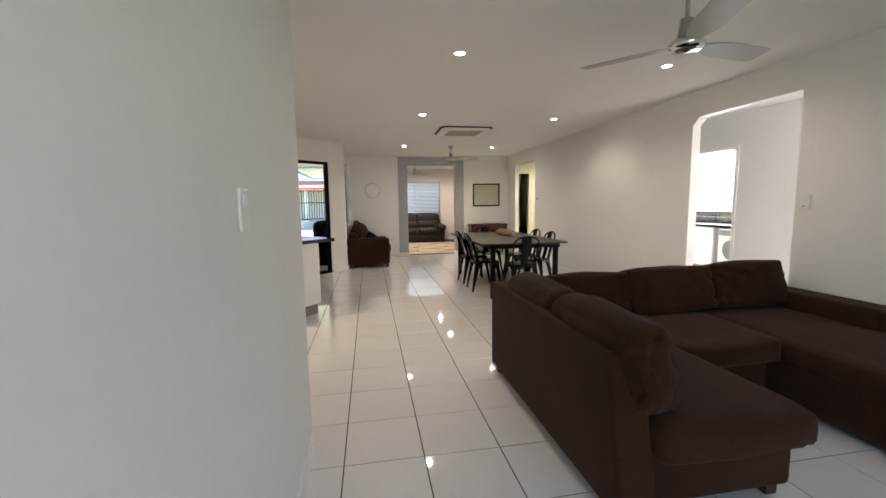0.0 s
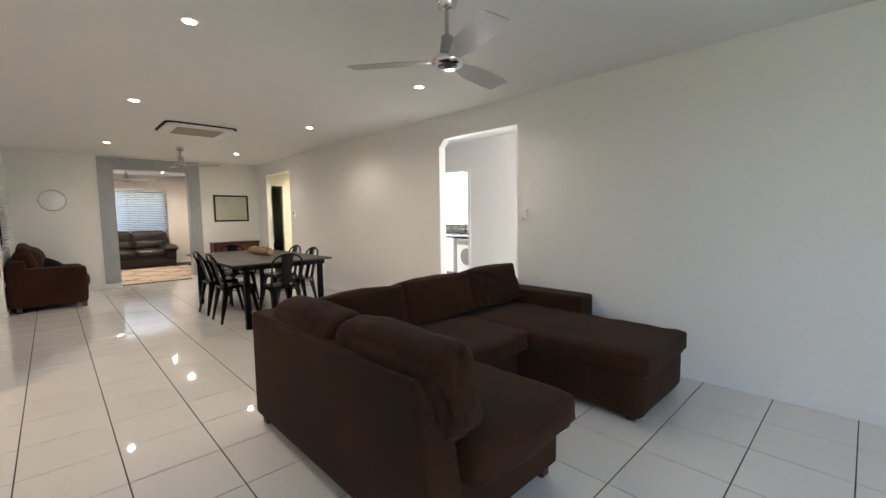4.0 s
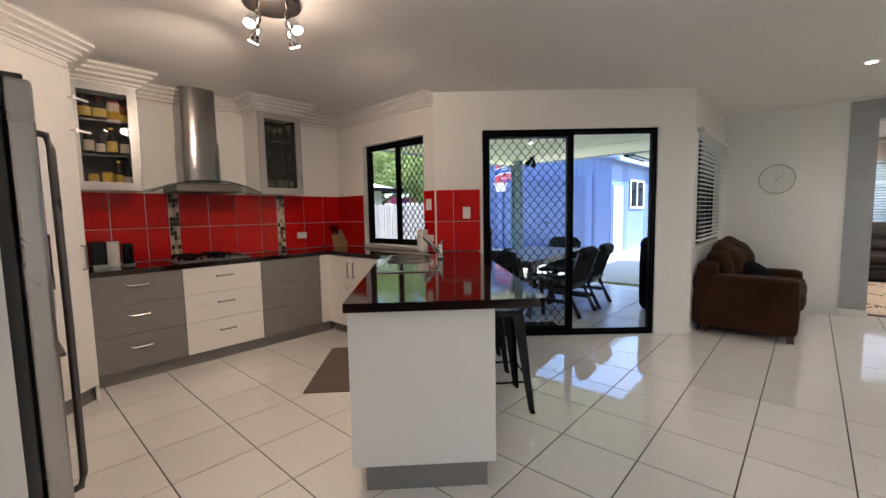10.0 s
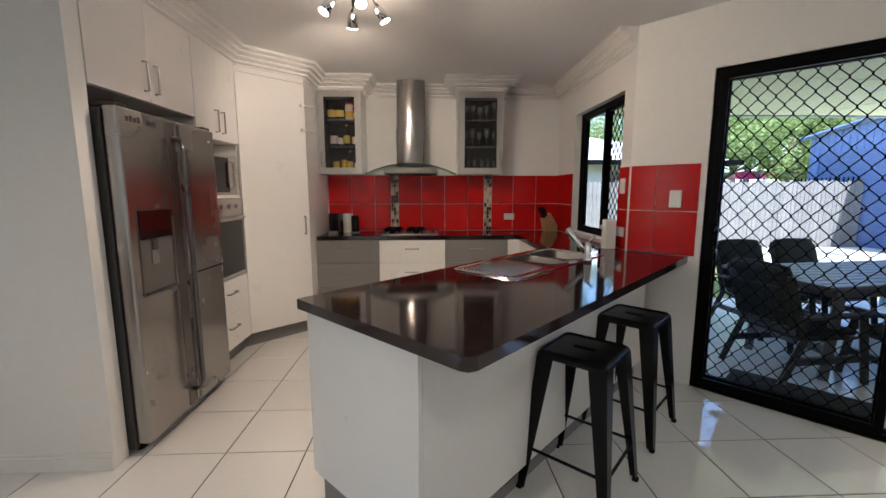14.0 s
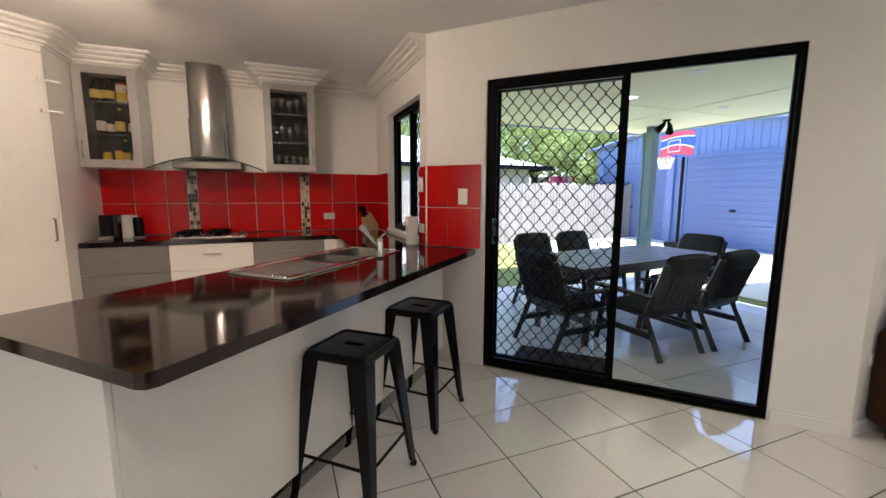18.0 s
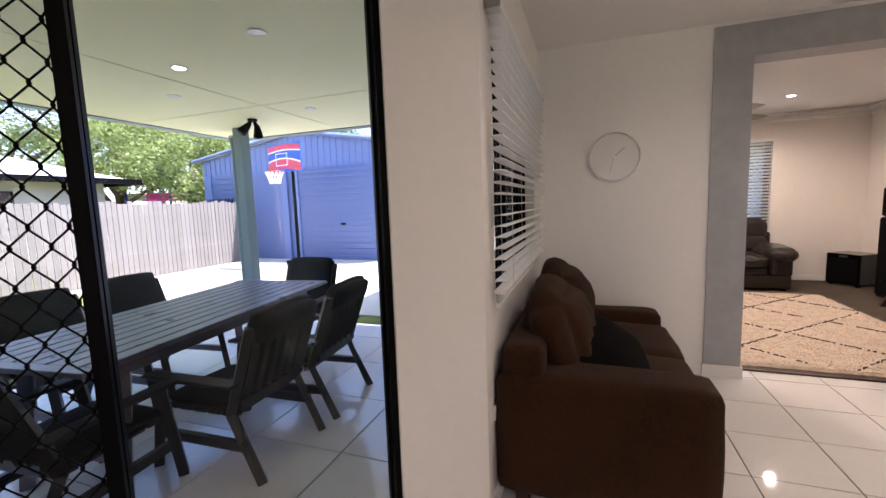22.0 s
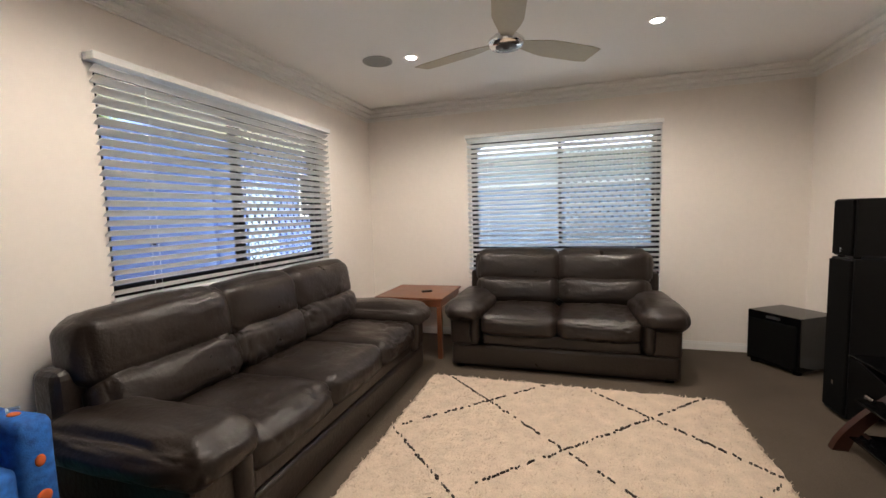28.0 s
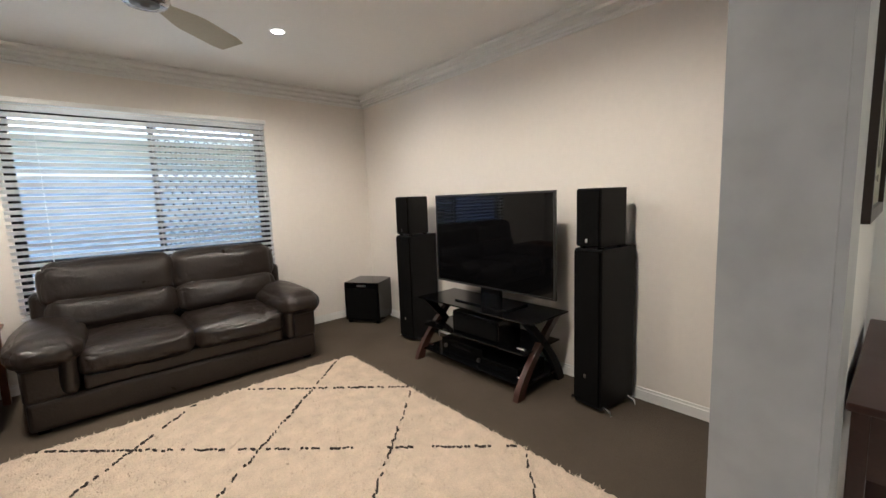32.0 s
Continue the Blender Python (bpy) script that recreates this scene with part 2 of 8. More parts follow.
def tube(bm, points, radius, sides=10, caps=True):
    """A round bar along points; radius is one number or one a point."""
    pts = [Vector(p) for p in points]
    rings = []
    up = Vector((0, 0, 1))
    for i, p in enumerate(pts):
        d = (pts[min(i + 1, len(pts) - 1)] - pts[max(i - 1, 0)]).normalized()
        a = d.cross(up if abs(d.z) < 0.95 else Vector((1, 0, 0))).normalized()
        b = d.cross(a)
        r = radius[i] if isinstance(radius, (list, tuple)) else radius
        rings.append([bm.verts.new(p + r * (math.cos(2 * math.pi * k / sides) * a + math.sin(2 * math.pi * k / sides) * b)) for k in range(sides)])
    for r0, r1 in zip(rings, rings[1:]):
        for k in range(sides):
            bm.faces.new((r0[k], r0[(k + 1) % sides], r1[(k + 1) % sides], r1[k]))
    if caps:
        bm.faces.new(rings[0][::-1]); bm.faces.new(rings[-1])
    return bm


def lathe(bm, profile, sides=24, centre=(0, 0), caps=True):
    """Turns (radius, z) pairs round a vertical axis."""
    rings = []
    for r, z in profile:
        rings.append([bm.verts.new((centre[0] + r * math.cos(2 * math.pi * k / sides), centre[1] + r * math.sin(2 * math.pi * k / sides), z)) for k in range(sides)])
    for r0, r1 in zip(rings, rings[1:]):
        for k in range(sides):
            bm.faces.new((r0[k], r0[(k + 1) % sides], r1[(k + 1) % sides], r1[k]))
    if caps:
        bm.faces.new(rings[0][::-1]); bm.faces.new(rings[-1])
    return bm


def prism(bm, outline, z0, z1):
    """An upright block over an outline given anticlockwise."""
    lo = [bm.verts.new((x, y, z0)) for x, y in outline]
    hi = [bm.verts.new((x, y, z1)) for x, y in outline]
    n = len(outline)
    bm.faces.new(lo[::-1]); bm.faces.new(hi)
    for i in range(n):
        bm.faces.new((lo[i], lo[(i + 1) % n], hi[(i + 1) % n], hi[i]))
    return bm


def cushion(bm, x0, x1, y0, y1, z0, z1, puff=0.04, m=None, soft=0.35, cuts=8):
    """A stuffed block: rounded edges, and faces that swell towards their middle."""
    cx, cy, cz = (x0 + x1) / 2, (y0 + y1) / 2, (z0 + z1) / 2
    hx, hy, hz = (x1 - x0) / 2, (y1 - y0) / 2, (z1 - z0) / 2
    h = Vector((hx, hy, hz))
    r = soft * min(hx, hy, hz)
    tmp = bmesh.new()
    bmesh.ops.create_cube(tmp, size=2)
    bmesh.ops.subdivide_edges(tmp, edges=list(tmp.edges), cuts=cuts, use_grid_fill=True)
    for v in tmp.verts:
        u = v.co.copy()
        # spread the grid towards the edges
        u = Vector([math.copysign(abs(c) ** 0.7, c) for c in u])
        q = Vector((u.x * hx, u.y * hy, u.z * hz))
        core = Vector([max(-(h[k] - r), min(h[k] - r, q[k])) for k in range(3)])
        d = q - core
        if d.length > 1e-6:
            q = core + d.normalized() * r
        for k in range(3):
            a, b = (k + 1) % 3, (k + 2) % 3
            if abs(u[k]) > 0.98:
                q[k] += math.copysign(puff * (1 - u[a] ** 2) * (1 - u[b] ** 2), u[k])
        q += Vector((cx, cy, cz))
        n = noise.noise(q * 5.0) * 0.006
        q += Vector((n, n * 0.5, n))
        v.co = m @ q if m is not None else q
    index = {v: bm.verts.new(v.co) for v in tmp.verts}
    for f in tmp.faces:
        bm.faces.new([index[v] for v in f.verts])
    tmp.free()
    return bm


def thing(name, m, label, category, group="", kind=""):
    ob = new(name)
    ob.matrix_world = m
    ob.empty_display_size = 0.1
    return tagged(ob, label, category, group, kind)


def part(name, bm, mat, parent=None, label="", smooth=False):
    me = bpy.data.meshes.new(name)
    bmesh.ops.recalc_face_normals(bm, faces=list(bm.faces))
    if smooth:
        for f in bm.faces:
            f.smooth = True
    bm.to_mesh(me)
    bm.free()
    me.materials.append(mat)
    ob = new(name, me)
    if parent is not None:
        ob.parent = parent
    if label:
        ob["label"] = label
    return ob


def solid(name, bm, mat, label, category, group="", kind="", smooth=False):
    return tagged(part(name, bm, mat, None, "", smooth), label, category, group, kind)


def wall(name, a, b, thick, z0, z1, mat, label, openings=()):
    """A wall whose room face runs from a to b, the room on its right hand; openings are (from, to, low, high) along it."""
    a, b = Vector(a), Vector(b)
    length = (b - a).length
    ang = math.atan2(b.y - a.y, b.x - a.x)
    m = pose(a.x, a.y, 0, 0, 0, math.degrees(ang))
    cuts = sorted({0.0, length, *[o[0] for o in openings], *[o[1] for o in openings]})
    levels = sorted({z0, z1, *[z for o in openings for z in o[2:] if z0 < z < z1]})
    full = {}
    for i, (s0, s1) in enumerate(zip(cuts, cuts[1:])):
        for k, (lo, hi) in enumerate(zip(levels, levels[1:])):
            full[i, k] = not any(o[0] < (s0 + s1) / 2 < o[1] and o[2] < (lo + hi) / 2 < o[3] for o in openings)
    bm = bmesh.new()
    made = {}

    def corner(i, k, side):
        if (i, k, side) not in made:
            made[i, k, side] = bm.verts.new(m @ Vector((cuts[i], side * thick, levels[k])))
        return made[i, k, side]

    for (i, k), solid_here in full.items():
        if not solid_here:
            continue
        for side in (0, 1):
            bm.faces.new([corner(a, b, side) for a, b in ((i, k), (i + 1, k), (i + 1, k + 1), (i, k + 1))])
        for (di, dk), (a, b) in (((-1, 0), ((i, k), (i, k + 1))), ((1, 0), ((i + 1, k), (i + 1, k + 1))), ((0, -1), ((i, k), (i + 1, k))), ((0, 1), ((i, k + 1), (i + 1, k + 1)))):
            if not full.get((i + di, k + dk), False):
                bm.faces.new([corner(*a, 0), corner(*b, 0), corner(*b, 1), corner(*a, 1)])
    return tagged(part(name, bm, mat), label, "wall", kind="structure")


# ---- the plan ----
CEIL = 2.445
XE, XW, YN = 3.45, -0.50, 10.10          # main room: east wall, west window wall, north wall
RX0, RX1, RY0, RY1 = -0.50, 3.52, 10.29, 14.15   # media room
KX, KS, KN = -4.05, 2.90, 6.53           # kitchen: west wall, south wall, north wall
DA, DB = (-2.40, 6.53), (-0.50, 8.27)    # slanted wall with the sliding door
DANG = math.degrees(math.atan2(DB[1] - DA[1], DB[0] - DA[0]))
DOOR0, DOOR1, DOORH = 0.475, 2.215, 2.075
T = 0.12

wall("wall_lounge_west", (-0.39, -1.6), (-0.39, 2.2), T, 0, CEIL, M_wall, "white painted plaster wall beside the lounge")
wall("wall_jog", (-0.51, 2.2), (-1.33, 2.2), T, 0, CEIL, M_wall, "white painted plaster wall return")
wall("wall_fridge", (-1.33, 2.2), (-1.33, 3.56), 0.09, 0, CEIL, M_wall, "white painted wall beside the fridge")
wall("wall_kitchen_south", (-1.42, KS), (KX, KS), T, 0, CEIL, M_wall, "white wall behind the fridge and pantry")
wall("wall_kitchen_west", (KX, KS - T), (KX, KN + 0.2), 0.2, 0, CEIL, M_wall, "white kitchen wall behind the cooktop")
wall("wall_kitchen_north", (KX, KN), DA, 0.14, 0, CEIL, M_wall, "white kitchen wall with a black framed window", [(0.50, 1.50, 0.93, 2.06)])
wall("wall_slanted", DA, DB, 0.14, 0, CEIL, M_wall, "white slanted wall with a sliding door", [(DOOR0, DOOR1, 0, DOORH)])
WY0, WY1, WZ0, WZ1 = 8.46, 9.78, 0.87, 2.04
wall("wall_window_west", DB, (XW, YN + 0.19), 0.14, 0, CEIL, M_wall, "white wall with a blind-covered window", [(WY0 - DB[1], WY1 - DB[1], WZ0, WZ1)])
PX0, PX1, PZ = 0.88, 2.10, 2.215
wall("wall_north", (XW, YN), (XE + 0.02, YN), 0.19, 0, CEIL, M_wall, "white wall with a wide opening to the media room", [(PX0 - XW, PX1 - XW, 0, PZ)])
A0, A1, AZ = 2.90, 4.05, 2.17
H0, H1, HZ = 8.35, 9.55, 2.185
wall("wall_east", (XE, YN), (XE, -1.6), 0.10, 0, CEIL, M_wall, "white wall with two openings", [(YN - H1, YN - H0, 0, HZ), (YN - A1, YN - A0, 0, AZ)])
# the opening is unseen, added to let light in behind the start
wall("wall_south", (XE + 0.1, -1.6), (-0.51, -1.6), T, 0, CEIL, M_wall, "white end wall of the lounge", [(1.6, 3.6, 0.0, 2.1)])
# chamfered corners of the arch
bm = bmesh.new()
c = 0.085
for y, s in ((A1, -1),):
    pts = [(y, AZ), (y + s * c, AZ), (y, AZ - c)]
    f0 = [bm.verts.new((XE + 0.002, p[0], p[1])) for p in pts]
    f1 = [bm.verts.new((XE + 0.098, p[0], p[1])) for p in pts]
    bm.faces.new(f0); bm.faces.new(f1[::-1])
    for i in range(3):
        bm.faces.new((f0[i], f0[(i + 1) % 3], f1[(i + 1) % 3], f1[i]))
solid("trim_arch", bm, M_wall, "white chamfered corners of the wall opening", "trim", kind="structure")
# media room
WR0, WR1 = 11.40, 13.26
wall("wall_media_west", (RX0, RY0), (RX0, RY1), 0.14, 0, CEIL, M_roomwall, "cream wall with a wide window", [(WR0 - RY0, WR1 - RY0, 0.93, 2.05)])
NR0, NR1 = 0.64, 2.41
wall("wall_media_north", (RX0 - 0.14, RY1), (RX1 + 0.1, RY1), 0.14, 0, CEIL, M_roomwall, "cream wall with a window behind the sofa", [(NR0 - RX0 + 0.14, NR1 - RX0 + 0.14, 0.56, 2.05)])
wall("wall_media_east", (RX1, RY1), (RX1, RY0), 0.10, 0, CEIL, M_roomwall, "cream wall behind the television")
wall("wall_media_south", (RX1, RY0), (RX0, RY0), 0.004, 0, CEIL, M_roomwall, "cream wall beside the wide opening", [(RX1 - PX1, RX1 - PX0, 0, PZ)])
# hall behind the north-east opening and the vestibule behind the arch
wall("wall_hall_north", (XE + 0.1, 9.75), (5.6, 9.75), 0.1, 0, CEIL, M_hallwall, "pale yellow hall wall with a doorway", [(0.02, 0.335, 0, 1.98)])
wall("wall_hall_east", (5.6, 9.85), (5.6, 7.4), 0.1, 0, CEIL, M_hallwall, "pale yellow hall wall")
wall("wall_hall_south", (5.6, 7.4), (XE + 0.1, 7.4), 0.1, 0, CEIL, M_hallwall, "pale yellow hall wall")
wall("wall_hall_lining", (XE + 0.1, 7.4), (XE + 0.1, 9.75), 0.003, 0, CEIL, M_hallwall, "pale yellow hall wall lining", [(H0 - 7.4, H1 - 7.4, 0, HZ)])
wall("wall_bedroom", (3.64, 12.4), (4.7, 12.4), 0.1, 0, CEIL, M_hallwall, "bedroom wall seen through a doorway")
wall("wall_bedroom_east", (4.7, 12.4), (4.7, 9.85), 0.1, 0, CEIL, M_hallwall, "bedroom side wall")
VX = 4.94
wall("wall_vestibule_east", (VX, 6.4), (VX, 1.9), 0.1, 0, CEIL, M_wall, "white vestibule wall with the laundry doorway", [(0.62, 1.45, 0, 1.98)])
wall("wall_vestibule_north", (XE + 0.1, 6.4), (VX, 6.4), 0.1, 0, CEIL, M_wall, "white vestibule wall")
# its opening is unseen, added for the vestibule's fill lamp
wall("wall_vestibule_south", (VX, 1.9), (XE + 0.1, 1.9), 0.1, 0, CEIL, M_wall, "white vestibule wall", [(0.3, 1.1, 0.5, 2.0)])
wall("wall_laundry_east", (6.6, 7.8), (6.6, 4.2), 0.1, 0, CEIL, M_wall, "white laundry wall with a window", [(0.1, 1.2, 1.08, 1.95)])
wall("wall_laundry_north", (VX + 0.1, 7.8), (6.6, 7.8), 0.1, 0, CEIL, M_wall, "white laundry wall")
wall("wall_laundry_south", (6.6, 4.2), (VX + 0.1, 4.2), 0.1, 0, CEIL, M_wall, "white laundry wall")

ceil_outline = [(-0.55, -1.75), (6.75, -1.75), (6.75, 12.6), (3.7, 12.6), (3.7, 14.3), (-0.64, 14.3), (-0.64, 8.35), (-2.5, 6.67), (-4.25, 6.67), (-4.25, 2.7), (-1.35, 2.7), (-0.55, 2.0)]
solid("ceiling", prism(bmesh.new(), ceil_outline, CEIL, CEIL + 0.12), M_ceil, "smooth white plaster ceiling", "ceiling", kind="structure")

# ---- floors ----
P_ = 0.405
GX, GY = 0.189, -0.018
slope = (DB[1] - DA[1]) / (DB[0] - DA[0])
cells = [
    [(-0.39, -1.6), (XE, -1.6), (XE, 2.2), (-0.39, 2.2)],
    [(-0.5, 2.2), (XE, 2.2), (XE, YN), (-0.5, YN)],
    [(-1.33, 2.2), (-0.5, 2.2), (-0.5, DB[1]), (-1.33, DA[1] + slope * (-1.33 + 2.40))],
    [(-4.05, 2.9), (-2.40, 2.9), (-2.40, 6.53), (-4.05, 6.53)],
    [(-2.40, 2.9), (-1.33, 2.9), (-1.33, DA[1] + slope * (-1.33 + 2.40)), (-2.40, 6.53)],
    [(PX0, YN), (PX1, YN), (PX1, RY0 - 0.02), (PX0, RY0 - 0.02)],
    [(XE, 7.4), (5.6, 7.4), (5.6, 9.75), (XE, 9.75)],
    [(XE, 1.9), (VX + 0.1, 1.9), (VX + 0.1, 6.4), (XE, 6.4)],
    [(VX + 0.1, 4.2), (6.6, 4.2), (6.6, 7.8), (VX + 0.1, 7.8)],
]


def clip(poly, a, b):
    """The part of an outline on the left of the line from a to b."""
    out = []
    for i, p in enumerate(poly):
        q = poly[(i + 1) % len(poly)]
        dp = (b[0] - a[0]) * (p[1] - a[1]) - (b[1] - a[1]) * (p[0] - a[0])
        dq = (b[0] - a[0]) * (q[1] - a[1]) - (b[1] - a[1]) * (q[0] - a[0])
        if dp >= 0:
            out.append(p)
        if dp * dq < 0:
            k = dp / (dp - dq)
            out.append((p[0] + k * (q[0] - p[0]), p[1] + k * (q[1] - p[1])))
    return out


def inside(p, poly):
    return all((b[0] - a[0]) * (p[1] - a[1]) - (b[1] - a[1]) * (p[0] - a[0]) >= -1e-6 for a, b in zip(poly, poly[1:] + poly[:1]))


def area(poly):
    return abs(sum(a[0] * b[1] - b[0] * a[1] for a, b in zip(poly, poly[1:] + poly[:1]))) / 2


bm = bmesh.new()
for cell in cells:
    bm.faces.new([bm.verts.new((x, y, -0.003)) for x, y in cell])
floor = solid("floor", bm, M_grout, "dark grout bed of the tiled floor", "floor", kind="structure")


def floor_tiles():
    g = 0.0030
    me = None
    rest = bmesh.new()
    count = 0
    for i in range(-13, 18):
        for j in range(-6, 27):
            x, y = GX + i * P_, GY + j * P_
            sq = [(x + g, y + g), (x + P_ - g, y + g), (x + P_ - g, y + P_ - g), (x + g, y + P_ - g)]
            whole = all(any(inside(p, c) for c in cells) for p in sq) and any(inside((x + P_ / 2, y + P_ / 2), c) for c in cells)
            if whole and x < XE and count < 300 and not (x > 2.4 and y < 3):
                if me is None:
                    b = bmesh.new()
                    prism(b, [(g, g), (P_ - g, g), (P_ - g, P_ - g), (g, P_ - g)], -0.006, 0)
                    bmesh.ops.bevel(b, geom=[e for e in b.edges if all(v.co.z > -0.001 for v in e.verts)], offset=0.0012, segments=1, affect="EDGES")
                    me = bpy.data.meshes.new("tile")
                    b.to_mesh(me); b.free()
                    me.materials.append(M_tile)
                ob = new("tile", me)
                ob.location = (x, y, 0)
                ob.parent = floor
                count += 1
            elif whole:
                prism(rest, sq, -0.006, 0)
            else:
                for c in cells:
                    q = sq
                    for a, b2 in zip(c, c[1:] + c[:1]):
                        q = clip(q, a, b2)
                        if len(q) < 3:
                            break
                    if len(q) >= 3 and area(q) > 1e-4:
                        prism(rest, q, -0.006, 0)
    ob = part("tiles", rest, M_tile, floor)
    ob["kind"] = "stuff"


solid("carpet", boxes((RX0, RX1, RY0 - 0.02, RY1, -0.02, 0.008)), M_carpet, "dark brown loop-pile carpet", "carpet", kind="structure")
solid("floor_bedroom", boxes((3.66, 4.7, 9.85, 12.4, -0.02, 0.006)), M_carpet, "dark carpet of the bedroom", "carpet", kind="structure")


# ---- skirtings ----
def baseboard(a, b, h=0.085, t=0.014, mat=None, gaps=()):
    a, b = Vector(a), Vector(b)
    length = (b - a).length
    m = pose(a.x, a.y, 0, 0, 0, math.degrees(math.atan2(b.y - a.y, b.x - a.x)))
    bm = bmesh.new()
    s = 0.0
    for g0, g1 in [*gaps, (length, length)]:
        if g0 > s:
            box(bm, s, g0, -t, -0.0005, 0.0, h * 0.8, m)
            box(bm, s, g0, -t * 0.55, -0.0005, h * 0.8, h, m)
        s = g1
    return solid("baseboard", bm, mat or M_wall, "painted skirting along the foot of the wall", "baseboard", kind="structure")


baseboard((XE, YN), (XE, -1.6), gaps=[(YN - H1, YN - H0), (YN - A1, YN - A0)])
baseboard((XW, YN), (XE, YN), gaps=[(PX0 - XW - 0.22, PX1 - XW + 0.22)])
baseboard((DB[0], DB[1]), (XW, YN))
baseboard(DA, DB, gaps=[(0, DOOR1 + 0.01)])
baseboard((-0.39, -1.6), (-0.39, 2.2))
baseboard((-1.33, 2.2), (-1.33, 3.56))
baseboard((XE + 0.1, 9.75), (5.6, 9.75), gaps=[(0, 0.34)])
for a, b in (((RX0, RY0), (RX0, RY1)), ((RX0, RY1), (RX1, RY1)), ((RX1, RY1), (RX1, RY0))):
    baseboard(a, b, mat=M_trimwhite)


# ---- cornices ----
def cornice(path, steps=3, size=0.10, mat=None, closed=False, z=CEIL, name="trim_cornice", label="white stepped plaster cornice"):
    """A stepped moulding under the ceiling along a path of points, the room on the right hand."""
    prof = []
    n = steps
    for k in range(n):
        prof.append((0.012 + size * k / n, -size * (n - k) / n))
        prof.append((0.012 + size * (k + 0.80) / n, -size * (n - k) / n + size * 0.12 / n))
        prof.append((0.012 + size * (k + 0.80) / n, -size * (n - k) / n + size * 0.55 / n))
        prof.append((0.012 + size * (k + 0.45) / n, -size * (n - k) / n + size * 0.80 / n))
    prof = [(0.0, -size - 0.012), (0.012, -size - 0.012)] + prof + [(size + 0.012, 0.0), (0.0, 0.0)]
    pts = [Vector(p) for p in path]
    bm = bmesh.new()
    rings = []
    for i, p in enumerate(pts):
        d0 = (p - pts[i - 1]).normalized() if i > 0 else None
        d1 = (pts[i + 1] - p).normalized() if i < len(pts) - 1 else None
        d0, d1 = d0 or d1, d1 or d0
        n0, n1 = Vector((d0.y, -d0.x)), Vector((d1.y, -d1.x))
        mv = (n0 + n1) / (1 + n0.dot(n1))
        rings.append([bm.verts.new((p.x + mv.x * u, p.y + mv.y * u, z + w - 0.001)) for u, w in prof])
    for r0, r1 in zip(rings, rings[1:]):
        for k in range(len(prof)):
            k2 = (k + 1) % len(prof)
            bm.faces.new((r0[k], r0[k2], r1[k2], r1[k]))
    bm.faces.new(rings[0][::-1]); bm.faces.new(rings[-1])
    return solid(name, bm, mat or M_trimwhite, label, "cornice", kind="structure")


cornice([(RX0, RY0), (RX0, RY1), (RX1, RY1), (RX1, RY0)], 3, 0.11)


# ---- lamps of the place, with added fill ----
def downlight(x, y, z=CEIL, watts=7.8, color=(1.0, 0.84, 0.63), group="recessed ceiling downlights", lit=True, cone=158):
    t = thing("ceiling_light", pose(x, y, z), "round recessed downlight, switched on, with a white rim" if lit else "round recessed downlight with a white rim, switched off", "downlight", group)
    bm = lathe(bmesh.new(), [(0.036, -0.001), (0.036, -0.006), (0.050, -0.006), (0.052, -0.001)], 24)
    part("rim", bm, M_trimwhite, t)
    part("lens", lathe(bmesh.new(), [(0.0001, -0.004), (0.0355, -0.004), (0.0355, -0.002), (0.0001, -0.002)], 20), M_lamp if lit else M_trimwhite, t, "glowing lens" if lit else "")
    if watts:
        lamp("downlight", "SPOT", look((x, y, z - 0.012), (x, y, 0)), watts, color, cone=cone, radius=0.04)
    return t


for x, y in ((0.68, 3.27), (2.52, 3.32), (0.68, 5.50), (2.55, 5.58), (0.70, 8.50), (2.56, 8.55)):
    downlight(x, y)
for x, y in ((0.52, 12.88), (2.13, 12.88), (2.13, 11.15), (0.52, 11.15)):
    downlight(x, y, watts=23.0, color=(1.0, 0.84, 0.62), group="media room downlights", cone=170)


# unseen downlight, added to give the hall its yellow glow
downlight(4.5, 8.8, watts=31.0, color=(1.0, 0.88, 0.65), group="hall downlights")
# fill lamps in added, unseen openings that face away from the walk
lamp("fill_south", "AREA", look((0.95, -1.66, 1.05), (0.95, 0, 1.05)), 2.4, (1.0, 0.93, 0.80), size=(1.9, 2.0))
lamp("fill_vestibule", "AREA", look((4.25, 1.86, 1.25), (4.25, 3, 1.25)), 7, (1.0, 0.92, 0.80), size=(0.8, 1.5))
# daylight standing in the laundry window
lamp("daylight_laundry", "AREA", look((6.66, 7.15, 1.5), (5, 7.15, 1.4)), 30, (1.0, 0.97, 0.92), size=(1.0, 0.8))


